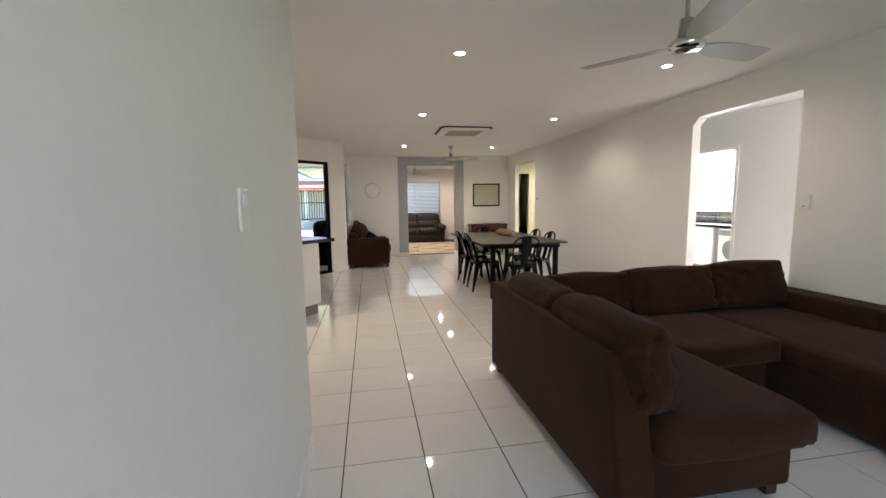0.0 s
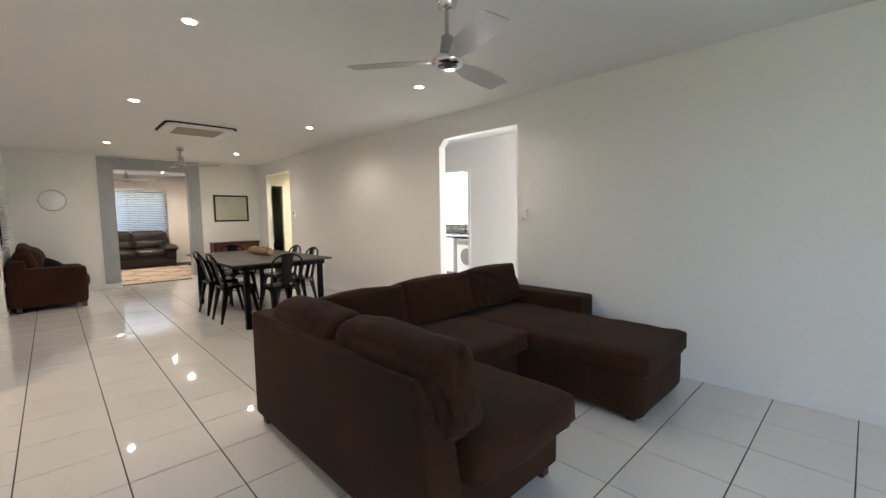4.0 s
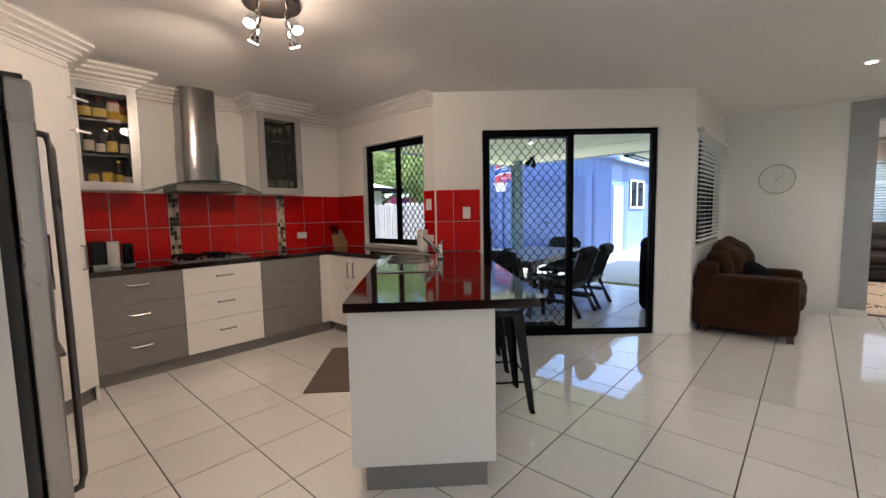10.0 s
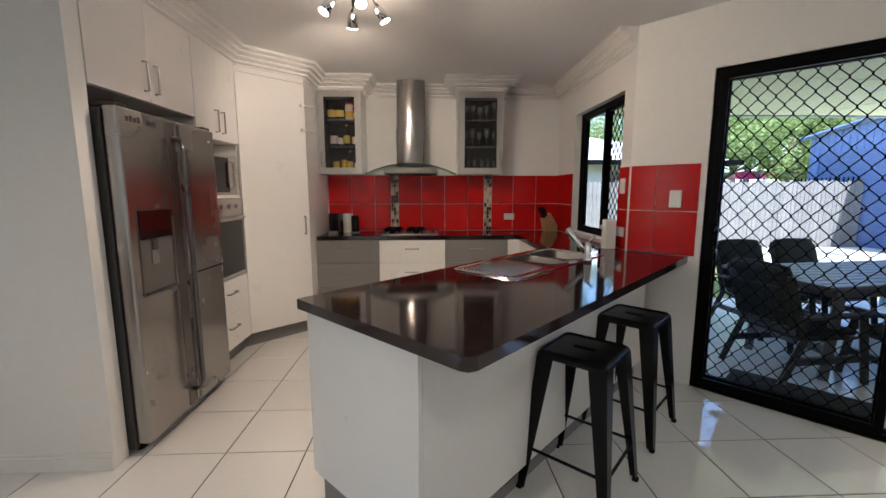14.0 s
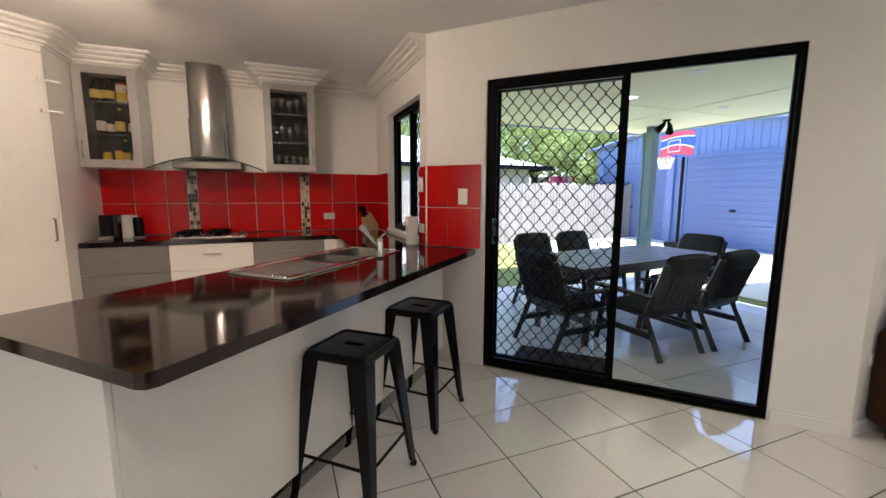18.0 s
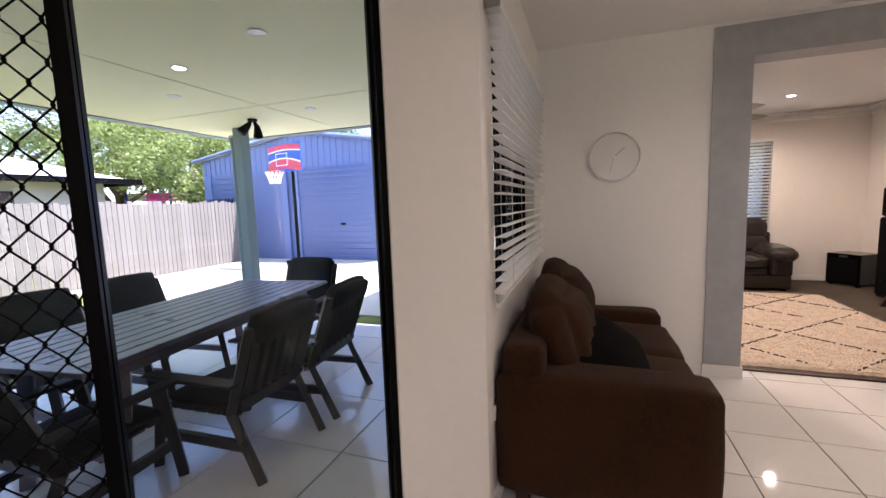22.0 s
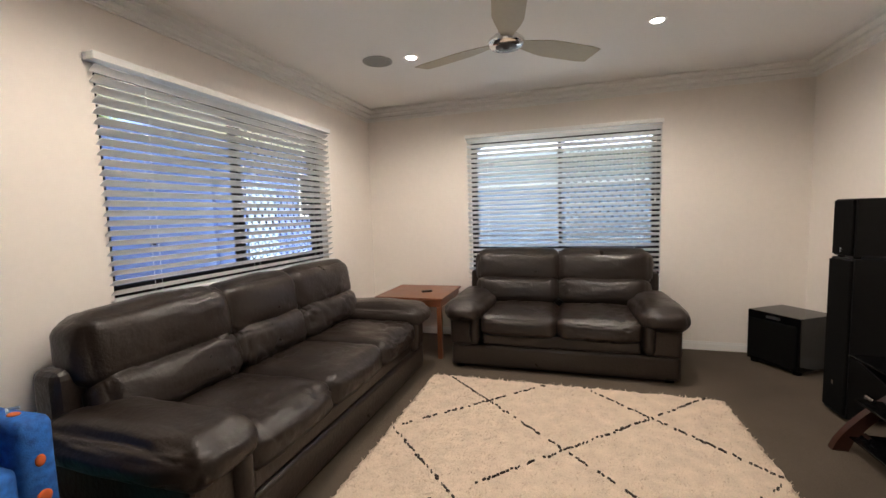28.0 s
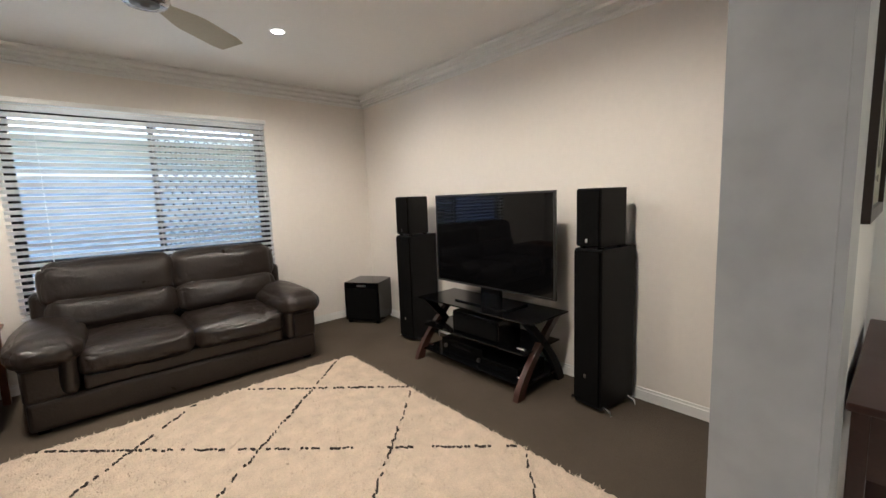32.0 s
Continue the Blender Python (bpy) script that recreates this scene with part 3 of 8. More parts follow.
# ---- windows and the sliding door ----
def mesh_grille(bm, x0, x1, z0, z1, y, cell=0.085, r=0.0034):
    """A diamond security grille: upright wavy strands that meet in thick knots."""
    half, rise = cell / 2, cell * 0.62
    n = int((x1 - x0) / half) + 2
    clampx = lambda x: min(x1, max(x0, x))
    for i in range(n):
        pts = []
        k = 0
        z = z0
        while True:
            side = 1 if (k + i) % 2 else -1
            xc = x0 + i * half
            for f in (-0.13, 0.13, 0.5):
                zz = z0 + (k + f) * rise
                if z0 <= zz <= z1:
                    pts.append((clampx(xc + side * half * (0.46 if f < 0.4 else 0.0)), y, zz))
            if k and side == 1 and z0 + k * rise < z1 - 0.01 and x0 + 0.01 < xc + half / 2 < x1 - 0.01:
                tube(bm, [(xc + half / 2, y, z0 + k * rise - 0.011), (xc + half / 2, y, z0 + k * rise), (xc + half / 2, y, z0 + k * rise + 0.011)], [r * 1.0, r * 2.1, r * 1.0], 6)
            k += 1
            z = z0 + k * rise
            if z > z1:
                break
        tube(bm, pts, r, 4, caps=False)
    return bm


def framed(bm, x0, x1, z0, z1, y0, y1, w):
    box(bm, x0, x1, y0, y1, z0, z0 + w); box(bm, x0, x1, y0, y1, z1 - w, z1)
    box(bm, x0, x0 + w, y0, y1, z0 + w, z1 - w); box(bm, x1 - w, x1, y0, y1, z0 + w, z1 - w)
    return bm


def sliding_window(name, m, width, z0, z1, label, grille_left=False, sill=True, transom=None):
    """A black two-pane sliding window with a diamond security screen over one half; local x along the wall, y outwards."""
    t = thing(name, m, label, "window", kind="structure")
    part("window_frame", framed(bmesh.new(), 0, width, z0, z1, 0.06, 0.13, 0.032), M_black, t)
    if transom:
        part("transom", boxes((0.032, width - 0.032, 0.066, 0.126, transom - 0.035, transom + 0.035)), M_black, t)
    h = width / 2
    for k, (a, b, y) in enumerate(((0.032, h + 0.016, 0.075), (h - 0.016, width - 0.032, 0.10))):
        part("sash", framed(bmesh.new(), a, b, z0 + 0.032, z1 - 0.032, y, y + 0.022, 0.028), M_black, t)
        g = part("pane", boxes((a + 0.026, b - 0.026, y + 0.009, y + 0.013, z0 + 0.058, z1 - 0.058)), M_glass, t)
        g.visible_shadow = False
    a, b = ((0.03, h + 0.02) if grille_left else (h - 0.02, width - 0.03))
    bm = mesh_grille(bmesh.new(), a, b, z0 + 0.03, z1 - 0.03, 0.132, 0.075, 0.0046)
    framed(bm, a, b, z0 + 0.03, z1 - 0.03, 0.124, 0.14, 0.03)
    part("security_screen", bm, M_black, t, "black diamond mesh screen")
    if sill:
        part("window_sill", boxes((-0.005, width + 0.005, -0.022, 0.06, z0 - 0.018, z0 + 0.003), bevel=0.003), M_wall, t)
    return t


sliding_window("window_1", pose(KX + 0.50, KN, 0), 1.0, 0.93, 2.06, "black aluminium sliding kitchen window with a mesh screen")
sliding_window("window_2", pose(XW, WY0, 0, 0, 0, 90), WY1 - WY0, WZ0, WZ1, "black aluminium window behind a white blind")
sliding_window("window_3", pose(RX0, WR0, 0, 0, 0, 90), WR1 - WR0, 0.93, 2.05, "wide black aluminium window behind a white blind")
sliding_window("window_4", pose(NR0, RY1, 0), NR1 - NR0, 0.56, 2.05, "black aluminium window behind the leather sofa", transom=0.91)


def slide_door():
    t = thing("door_1", pose(DA[0], DA[1], 0, 0, 0, DANG), "black aluminium sliding glass door with a diamond mesh screen", "sliding door", kind="structure")
    a, b, h = DOOR0, DOOR1, DOORH
    mid = (a + b) / 2
    bm = bmesh.new()
    box(bm, a, a + 0.032, 0.02, 0.13, 0, h); box(bm, b - 0.022, b, 0.02, 0.13, 0, h)
    box(bm, a + 0.032, b - 0.022, 0.02, 0.13, h - 0.032, h); box(bm, a + 0.032, b - 0.022, 0.02, 0.13, 0.0, 0.03)
    part("door_frame", bm, M_black, t)
    for (x0, x1, y) in ((a + 0.032, mid + 0.03, 0.09), (mid - 0.01, b - 0.018, 0.055)):
        w = 0.04 if y > 0.08 else 0.016
        part("sash", framed(bmesh.new(), x0, x1, 0.03, h - 0.032, y, y + 0.03, w), M_black, t)
        g = part("pane", boxes((x0 + w - 0.002, x1 - w + 0.002, y + 0.012, y + 0.017, 0.028 + w, h - 0.03 - w)), M_glass, t)
        g.visible_shadow = False
    bm = bmesh.new()
    x0, x1 = a + 0.032, mid + 0.04
    framed(bm, x0, x1, 0.03, h - 0.032, 0.022, 0.046, 0.04)
    part("screen_frame", bm, M_black, t)
    part("security_screen", mesh_grille(bmesh.new(), x0 + 0.04, x1 - 0.04, 0.07, h - 0.072, 0.034, 0.085, 0.0030), M_black, t, "black diamond mesh screen")
    lk = part("lock", boxes((a + 0.055, a + 0.085, 0.002, 0.022, 0.93, 1.12), bevel=0.004), M_blackgloss, t)
    bm = bmesh.new()
    tube(bm, [(a + 0.075, 0.002 - 0.03 * math.sin(math.pi * k / 8), 0.95 + 0.15 * k / 8) for k in range(9)], 0.006, 8)
    part("door_handle", bm, M_blackgloss, t)


slide_door()


def blind(name, m, width, z0, z1, label, pitch=0.053, tilt=-26.0, pelmet=True):
    """A white Venetian blind, slats part open; local x along the wall, y outwards; it hangs just inside the room."""
    t = thing(name, m, label, "blind", "white venetian blinds")
    if pelmet:
        part("pelmet", boxes((-0.012, width + 0.012, -0.075, -0.004, z1 - 0.0, z1 + 0.036), bevel=0.004), M_blind, t)
    else:
        part("head_rail", boxes((0.0, width, -0.062, -0.006, z1 - 0.005, z1 + 0.03), bevel=0.003), M_blind, t)
        for x in (-0.012, width + 0.004):
            part("bracket", boxes((x, x + 0.008, -0.064, -0.004, z1 - 0.006, z1 + 0.032)), M_steel, t)
    bm0 = bmesh.new()
    prof = [(-0.0255, 0.0), (-0.013, 0.0024), (0.0, 0.0032), (0.013, 0.0024), (0.0255, 0.0)]
    c, s = math.cos(radians(tilt)), math.sin(radians(tilt))
    top = [(y * c - z * s, y * s + z * c) for y, z in prof]
    bot = [(y * c - (z - 0.0028) * s, y * s + (z - 0.0028) * c) for y, z in prof]
    ring = top + bot[::-1]
    va = [bm0.verts.new((0.0, y, z)) for y, z in ring]
    vb = [bm0.verts.new((width, y, z)) for y, z in ring]
    for i in range(len(ring)):
        k = (i + 1) % len(ring)
        bm0.faces.new((va[i], va[k], vb[k], vb[i]))
    bm0.faces.new(va[::-1]); bm0.faces.new(vb)
    first = part("slat", bm0, M_blind, t)
    n = int((z1 - z0 - 0.03) / pitch)
    first.location = (0, -0.038, z1 - 0.03)
    for k in range(1, n):
        o = new("slat", first.data)
        o.parent = t
        o.location = (0, -0.038, z1 - 0.03 - k * pitch)
    zb = z1 - 0.03 - n * pitch
    part("bottom_rail", boxes((0, width, -0.062, -0.014, zb - 0.008, zb + 0.008), bevel=0.003), M_blind, t)
    for f in (0.12, 0.5, 0.88):
        bm = bmesh.new()
        for y in (-0.063, -0.013):
            tube(bm, [(width * f, y, zb), (width * f, y, z1)], 0.0012, 4)
        part("ladder_cord", bm, M_blind, t)
    bm = bmesh.new()
    tube(bm, [(width * 0.97, -0.08, z1 - 0.01), (width * 0.97, -0.08, z1 - 0.65)], 0.002, 6)
    lathe(bm, [(0.002, z1 - 0.69), (0.007, z1 - 0.685), (0.005, z1 - 0.65)], 8, (width * 0.97, -0.08))
    part("pull_cord", bm, M_blind, t)
    return t


blind("window_blind", pose(XW, WY0 - 0.10, 0, 0, 0, 90), WY1 - WY0 + 0.22, WZ0 + 0.07, WZ1, "white venetian blind lowered over the dining window", pitch=0.0445, tilt=-3.0, pelmet=False)
blind("window_blind", pose(RX0, WR0 - 0.028, 0, 0, 0, 90), WR1 - WR0 + 0.03, 0.90, 2.05, "white venetian blind over the wide media room window", pitch=0.0475, tilt=-31.0)
blind("window_blind", pose(NR0 - 0.022, RY1, 0), NR1 - NR0 + 0.01, 0.54, 2.05, "white venetian blind over the window behind the sofa", pitch=0.0475, tilt=-31.0)


# ---- grey feature frame of the wide opening ----
def portal():
    bm = bmesh.new()
    w, w1 = 0.215, 0.195
    y0, y1 = YN - 0.018, YN - 0.0
    z1 = PZ + 0.20
    box(bm, PX0 - w, PX0 + 0.012, y0, y1 - 0.0005, 0.085, z1)
    box(bm, PX1 - 0.012, PX1 + w1, y0, y1 - 0.0005, 0.085, z1)
    box(bm, PX0 + 0.012, PX1 - 0.012, y0, y1 - 0.0005, PZ - 0.012, z1)
    box(bm, PX0 + 0.0005, PX0 + 0.012, y1, RY0 + 0.004, 0.085, PZ)
    box(bm, PX1 - 0.012, PX1 - 0.0005, y1, RY0 + 0.004, 0.085, PZ)
    box(bm, PX0 + 0.012, PX1 - 0.012, y1, RY0 + 0.004, PZ - 0.012, PZ - 0.0005)
    solid("trim_portal", bm, M_portal, "grey painted feature frame round the wide opening", "door frame", kind="structure")
    bm = bmesh.new()
    for x0, x1 in ((PX0 - w - 0.012, PX0 + 0.024), (PX1 - 0.024, PX1 + w1 + 0.012)):
        box(bm, x0, x1, y0 - 0.012, y1 - 0.0005, 0, 0.085)
    box(bm, PX0 + 0.0005, PX0 + 0.024, y1, RY0, 0, 0.085); box(bm, PX1 - 0.024, PX1 - 0.0005, y1, RY0, 0, 0.085)
    solid("baseboard", bm, M_wall, "white skirting block under the grey frame", "baseboard", kind="structure")
    solid("trim_threshold", boxes((PX0, PX1, RY0 - 0.05, RY0 - 0.015, -0.002, 0.013), bevel=0.004), M_redwood, "dark timber threshold strip", "threshold", kind="structure")


portal()


# ---- outside ----
GZ = -0.06
solid("ground", boxes((-60, 60, -40, 80, GZ - 0.3, GZ - 0.02)), M_grass, "green lawn", "lawn", kind="structure")
solid("path", boxes((-0.75, 6.0, 14.4, 17.3, GZ - 0.1, GZ + 0.0)), M_concrete, "pale concrete path behind the house", "path", kind="structure")
solid("pavement", boxes((-9.2, -0.8, 11.2, 30, GZ - 0.1, GZ + 0.0)), M_concrete, "pale sunlit concrete yard", "concrete", kind="structure")


def patio():
    base = solid("patio", prism(bmesh.new(), [(-4.4, 6.74), (-2.46, 6.74), (-0.66, 8.39), (-0.66, 10.75), (-4.4, 10.75)], GZ - 0.2, -0.035), M_grout, "patio slab", "patio", kind="structure")
    s, g = 0.6, 0.004
    wall_a, wall_b = (-2.46, 6.74), (-0.66, 8.39)
    rest = bmesh.new()
    b = prism(bmesh.new(), [(g, g), (s - g, g), (s - g, s - g), (g, s - g)], -0.01, 0)
    me = bpy.data.meshes.new("paver"); b.to_mesh(me); b.free(); me.materials.append(M_patio)
    for i in range(7):
        for j in range(7):
            x, y = -4.4 + i * s, 6.74 + j * s
            sq = [(x + g, y + g), (x + s - g, y + g), (x + s - g, y + s - g), (x + g, y + s - g)]
            q = sq
            for a, c in ((wall_a, wall_b), ((-0.66, 6), (-0.66, 12)), ((0, 10.75), (-5, 10.75))):
                q = clip(q, a, c) if len(q) > 2 else q
            if len(q) < 3 or area(q) < 1e-3:
                continue
            if abs(area(q) - area(sq)) < 1e-6:
                o = new("paver", me); o.location = (x, y, -0.030); o.parent = base
            else:
                prism(rest, q, -0.04, -0.030)
    o = part("pavers", rest, M_patio, base); o["kind"] = "stuff"
patio()
roof_pts = [(-4.5, 6.74), (-2.44, 6.74), (-0.66, 8.37), (-0.66, 11.05), (-4.5, 11.05)]
solid("patio_roof", prism(bmesh.new(), roof_pts, 2.25, 2.36), M_soffit, "cream lined patio soffit", "roof", kind="structure")
solid("gutter", boxes((-4.62, -4.505, 6.75, 11.17, 2.24, 2.38), (-4.505, -0.66, 11.055, 11.17, 2.24, 2.38)), M_post, "blue-grey gutter along the patio roof", "gutter", kind="structure")
solid("trim_soffit", boxes((-4.49, -0.70, 9.79, 9.81, 2.2455, 2.2497), (-2.93, -2.91, 6.8, 9.785, 2.2455, 2.2497), (-2.93, -2.91, 9.815, 11.0, 2.2455, 2.2497)), M_soffit, "thin cream joint strips of the soffit sheets", "trim", kind="structure")
solid("eaves", boxes((-1.95, -0.645, 11.2, 15.1, 2.22, 2.30), (-0.64, 3.8, 14.295, 15.1, 2.22, 2.30)), M_soffit, "cream lined eaves along the media room", "eaves", kind="structure")
solid("gutter", boxes((-2.06, -1.955, 11.2, 15.21, 2.2, 2.34), (-1.95, 3.8, 15.105, 15.21, 2.2, 2.34)), M_post, "blue-grey gutter along the eaves", "gutter", kind="structure")
solid("roof_house", boxes((-5.0, 7.5, -2.6, 6.9, 2.62, 2.7), (-0.7, 7.5, 6.9, 14.9, 2.62, 2.7)), M_roof, "pale roof over the house", "roof", kind="structure")

for x, y in ((-1.79, 8.59), (-2.64, 8.80), (-2.61, 10.1), (-3.28, 9.25)):
    downlight(x, y, 2.25, 0, group="patio soffit downlights", lit=x == -2.64)


def post():
    t = thing("patio_post", pose(-3.88, 10.50, -0.03), "square blue-grey steel post of the patio roof with a downpipe", "post")
    part("post", boxes((-0.06, 0.06, -0.06, 0.06, 0, 2.279), bevel=0.004), M_post, t)
    bm = bmesh.new()
    tube(bm, [(-0.13, 0.02, 0.0), (-0.13, 0.02, 2.08), (-0.16, 0.04, 2.16), (-0.24, 0.10, 2.20)], 0.042, 12)
    part("downpipe", bm, M_post, t)


post()
mat = thing("doormat", pose(DA[0], DA[1], -0.03, 0, 0, DANG), "dark grey ribbed doormat outside the sliding door", "doormat")
M_doormat = material("dark ribbed doormat", (0.035, 0.036, 0.04), 0.9, vary=0.25, fine=200, bump=0.5, bump_scale=260)
part("mat", boxes((0.62, 1.36, 0.22, 0.60, 0.0005, 0.012), bevel=0.003), M_doormat, mat)
for k in range(9):
    part("rib", boxes((0.64, 1.34, 0.245 + k * 0.039, 0.262 + k * 0.039, 0.0122, 0.016)), M_doormat, mat)

# boundary wall that the north window looks at
t = thing("boundary_fence", pose(-1.2, 17.4, GZ - 0.02), "pale blue-grey steel sheet boundary fence", "fence")
for k in range(9):
    part("fence_panel", boxes((k * 1.2 + 0.03, k * 1.2 + 1.17, 0.0, 0.03, 0.05, 1.78)), M_sheet, t)
    part("fence_post", boxes((k * 1.2 - 0.028, k * 1.2 + 0.028, -0.02, 0.05, 0.0, 1.85)), M_sheet, t)
part("capping", boxes((-0.03, 10.8, -0.025, 0.055, 1.851, 1.89)), M_trimwhite, t)


# ---- kitchen ----
def uv(u, v):
    """The slanted bench's own axes: u away from its end, v across it."""
    return ((v - u) * 0.70711, (u + v) * 0.70711)


def rounded(w, h, r, n=5):
    """A rectangle of half sizes w and h with rounded corners, anticlockwise."""
    out = []
    for cx, cy, a in ((w - r, h - r, 0), (r - w, h - r, 90), (r - w, r - h, 180), (w - r, r - h, 270)):
        out += [(cx + r * math.cos(radians(a + 90 * k / n)), cy + r * math.sin(radians(a + 90 * k / n))) for k in range(n + 1)]
    return out


M_handle = material("satin grey handle", (0.31, 0.30, 0.29), 0.36, metal=0.9, vary=0.08)


def pull_handle(parent, p, along, out, length=0.13, mat=None):
    """A bowed flat bar handle; p its middle, along its direction, out away from the face."""
    p, along, out = Vector(p), Vector(along), Vector(out)
    bm = bmesh.new()
    pts = [p - along * length / 2, p - along * length / 2 + out * 0.026, p + along * length / 2 + out * 0.026, p + along * length / 2]
    tube(bm, pts, 0.0068, 6)
    return part("handle", bm, mat or M_handle, parent, "brushed steel bar handle")


def front_panel(name, m, x0, x1, z0, z1, mat, parent, t=0.018):
    bm = bmesh.new()
    box(bm, x0 + 0.0015, x1 - 0.0015, 0, t, z0 + 0.0015, z1 - 0.0015)
    bevelled(bm, 0.0015, 1)
    bmesh.ops.transform(bm, matrix=m, verts=bm.verts)
    return part(name, bm, mat, parent)


def drawer_unit(m, width, mat, label, splits=(0.11, 0.38, 0.62, 0.848), depth=0.54, handle=True):
    """A floor cupboard with drawers; local x along its front, y out into the room, the front at y = 0."""
    t = thing("cabinet", m, label, "kitchen cabinet", "kitchen drawer and door units")
    part("body", boxes((0.001, width - 0.001, -depth, -0.001, 0.11, 0.847)), M_cabwhite, t)
    part("kickboard", boxes((0.001, width - 0.001, -0.06, -0.045, 0, 0.12)), M_kick, t)
    for z0, z1 in zip(splits, splits[1:]):
        d = front_panel("drawer", Matrix(), 0, width, z0, z1, mat, t)
        if handle:
            pull_handle(d, (width / 2, 0.018, z0 + (z1 - z0) * 0.62), (1, 0, 0), (0, 1, 0))
    return t


def door_unit(m, width, doors, mat, label, z0=0.11, z1=0.848, depth=0.54, kick=True):
    t = thing("cabinet", m, label, "kitchen cabinet", "kitchen drawer and door units")
    part("body", boxes((0.001, width - 0.001, -depth, -0.001, z0, z1 - 0.001)), M_cabwhite, t)
    if kick:
        part("kickboard", boxes((0.001, width - 0.001, -0.06, -0.045, 0, 0.12)), M_kick, t)
    w = width / doors
    for k in range(doors):
        d = front_panel("door", Matrix(), k * w, (k + 1) * w, z0, z1, mat, t)
        hx = (k + 1) * w - 0.045 if k % 2 == 0 else k * w + 0.045
        hz = z1 - 0.14 if kick else z0 + 0.13
        pull_handle(d, (hx, 0.018, hz), (0, 0, 1), (0, 1, 0), 0.15)
    return t


FX = -3.50
E_ = lambda y: pose(FX, y, 0, 0, 0, -90)   # front faces +x; local x runs to -y
drawer_unit(E_(4.59), 0.62, M_cabgrey, "grey laminate three-drawer unit with steel handles")
drawer_unit(E_(5.24), 0.65, M_cabwhite, "white three-drawer unit under the cooktop")
drawer_unit(E_(5.87), 0.63, M_cabgrey, "grey laminate three-drawer unit beside the corner")
t = thing("cabinet_filler", E_(6.0), "white corner filler panel of the kitchen", "filler panel")
part("panel", boxes((0, 0.13, -0.3, 0.018, 0.12, 0.848)), M_cabwhite, t)
part("kickboard", boxes((0, 0.13, -0.06, -0.045, 0, 0.12)), M_kick, t)
door_unit(pose(-2.64, 6.0, 0, 0, 0, 180), 0.86, 2, M_cabwhite, "white two-door cupboard below the kitchen window", depth=0.5)

# slanted bench: its own frame, x along v (outwards), y along -u (towards its end)


def peninsula():
    t = thing("kitchen_island", pose(*uv(4.02, 2.77), 0, 0, 0, 45), "white slanted peninsula base with drawers on its kitchen side", "kitchen bench")
    # local x = v - 2.77, local y = u - 4.02
    part("end_panel", boxes((-0.33, 0.33, 0.0, 0.018, 0.12, 0.848), bevel=0.002), M_cabwhite, t)
    part("back_panel", boxes((0.312, 0.33, 0.019, 2.2, 0.12, 0.848), bevel=0.002), M_wall, t, "white panel under the overhang")
    part("body", boxes((-0.31, 0.311, 0.019, 0.498, 0.12, 0.847), (-0.31, 0.311, 1.102, 1.31, 0.12, 0.847)), M_cabwhite, t)
    part("kickboard", boxes((-0.27, 0.29, 0.012, 0.03, 0, 0.12)), M_kick, t)
    part("kickboard", boxes((0.275, 0.29, 0.03, 2.2, 0, 0.12)), M_kick, t)
    for y0, y1 in ((0.03, 0.498), (1.102, 1.7)):
        part("kickboard", boxes((-0.27, -0.255, y0, y1, 0, 0.12)), M_kick, t)
    for k, (y0, y1) in enumerate(((0.02, 0.5), (1.1, 1.70))):
        zs = (0.12, 0.302, 0.484, 0.666, 0.848) if k == 0 else (0.12, 0.848)
        for z0, z1 in zip(zs, zs[1:]):
            d = part("drawer" if k == 0 else "door", boxes((-0.33, -0.312, y0 + 0.002, y1 - 0.002, z0 + 0.0015, z1 - 0.0015), bevel=0.0015, segments=1), M_cabwhite, t)
            if k == 0:
                pull_handle(d, (-0.33, (y0 + y1) / 2, (z0 + z1) / 2 + 0.02), (0, 1, 0), (-1, 0, 0), 0.12)
            else:
                pull_handle(d, (-0.33, y0 + 0.05, 0.68), (0, 0, 1), (-1, 0, 0), 0.15)


peninsula()


def dishwasher():
    t = thing("dishwasher", pose(*uv(4.02, 2.77), 0, 0, 0, 45), "stainless steel dishwasher built in under the kitchen bench", "dishwasher")
    part("body", boxes((-0.30, 0.29, 0.503, 1.097, 0.06, 0.843)), M_black, t)
    d = part("door", boxes((-0.348, -0.3005, 0.503, 1.097, 0.13, 0.762), bevel=0.005), M_hoodsteel, t, "brushed steel door")
    part("control_strip", boxes((-0.352, -0.3005, 0.503, 1.097, 0.765, 0.840), bevel=0.006), M_steel, t, "pale steel control strip")
    part("handle", boxes((-0.366, -0.3485, 0.68, 0.92, 0.728, 0.750), bevel=0.004), M_darksteel, d)
    part("toe_panel", boxes((-0.31, -0.3005, 0.51, 1.09, 0.02, 0.125)), M_hoodsteel, t)
    for y in (0.54, 1.06):
        for x in (-0.26, 0.24):
            part("foot", lathe(bmesh.new(), [(0.018, 0.0), (0.018, 0.0605)], 10, (x, y)), M_black, t)




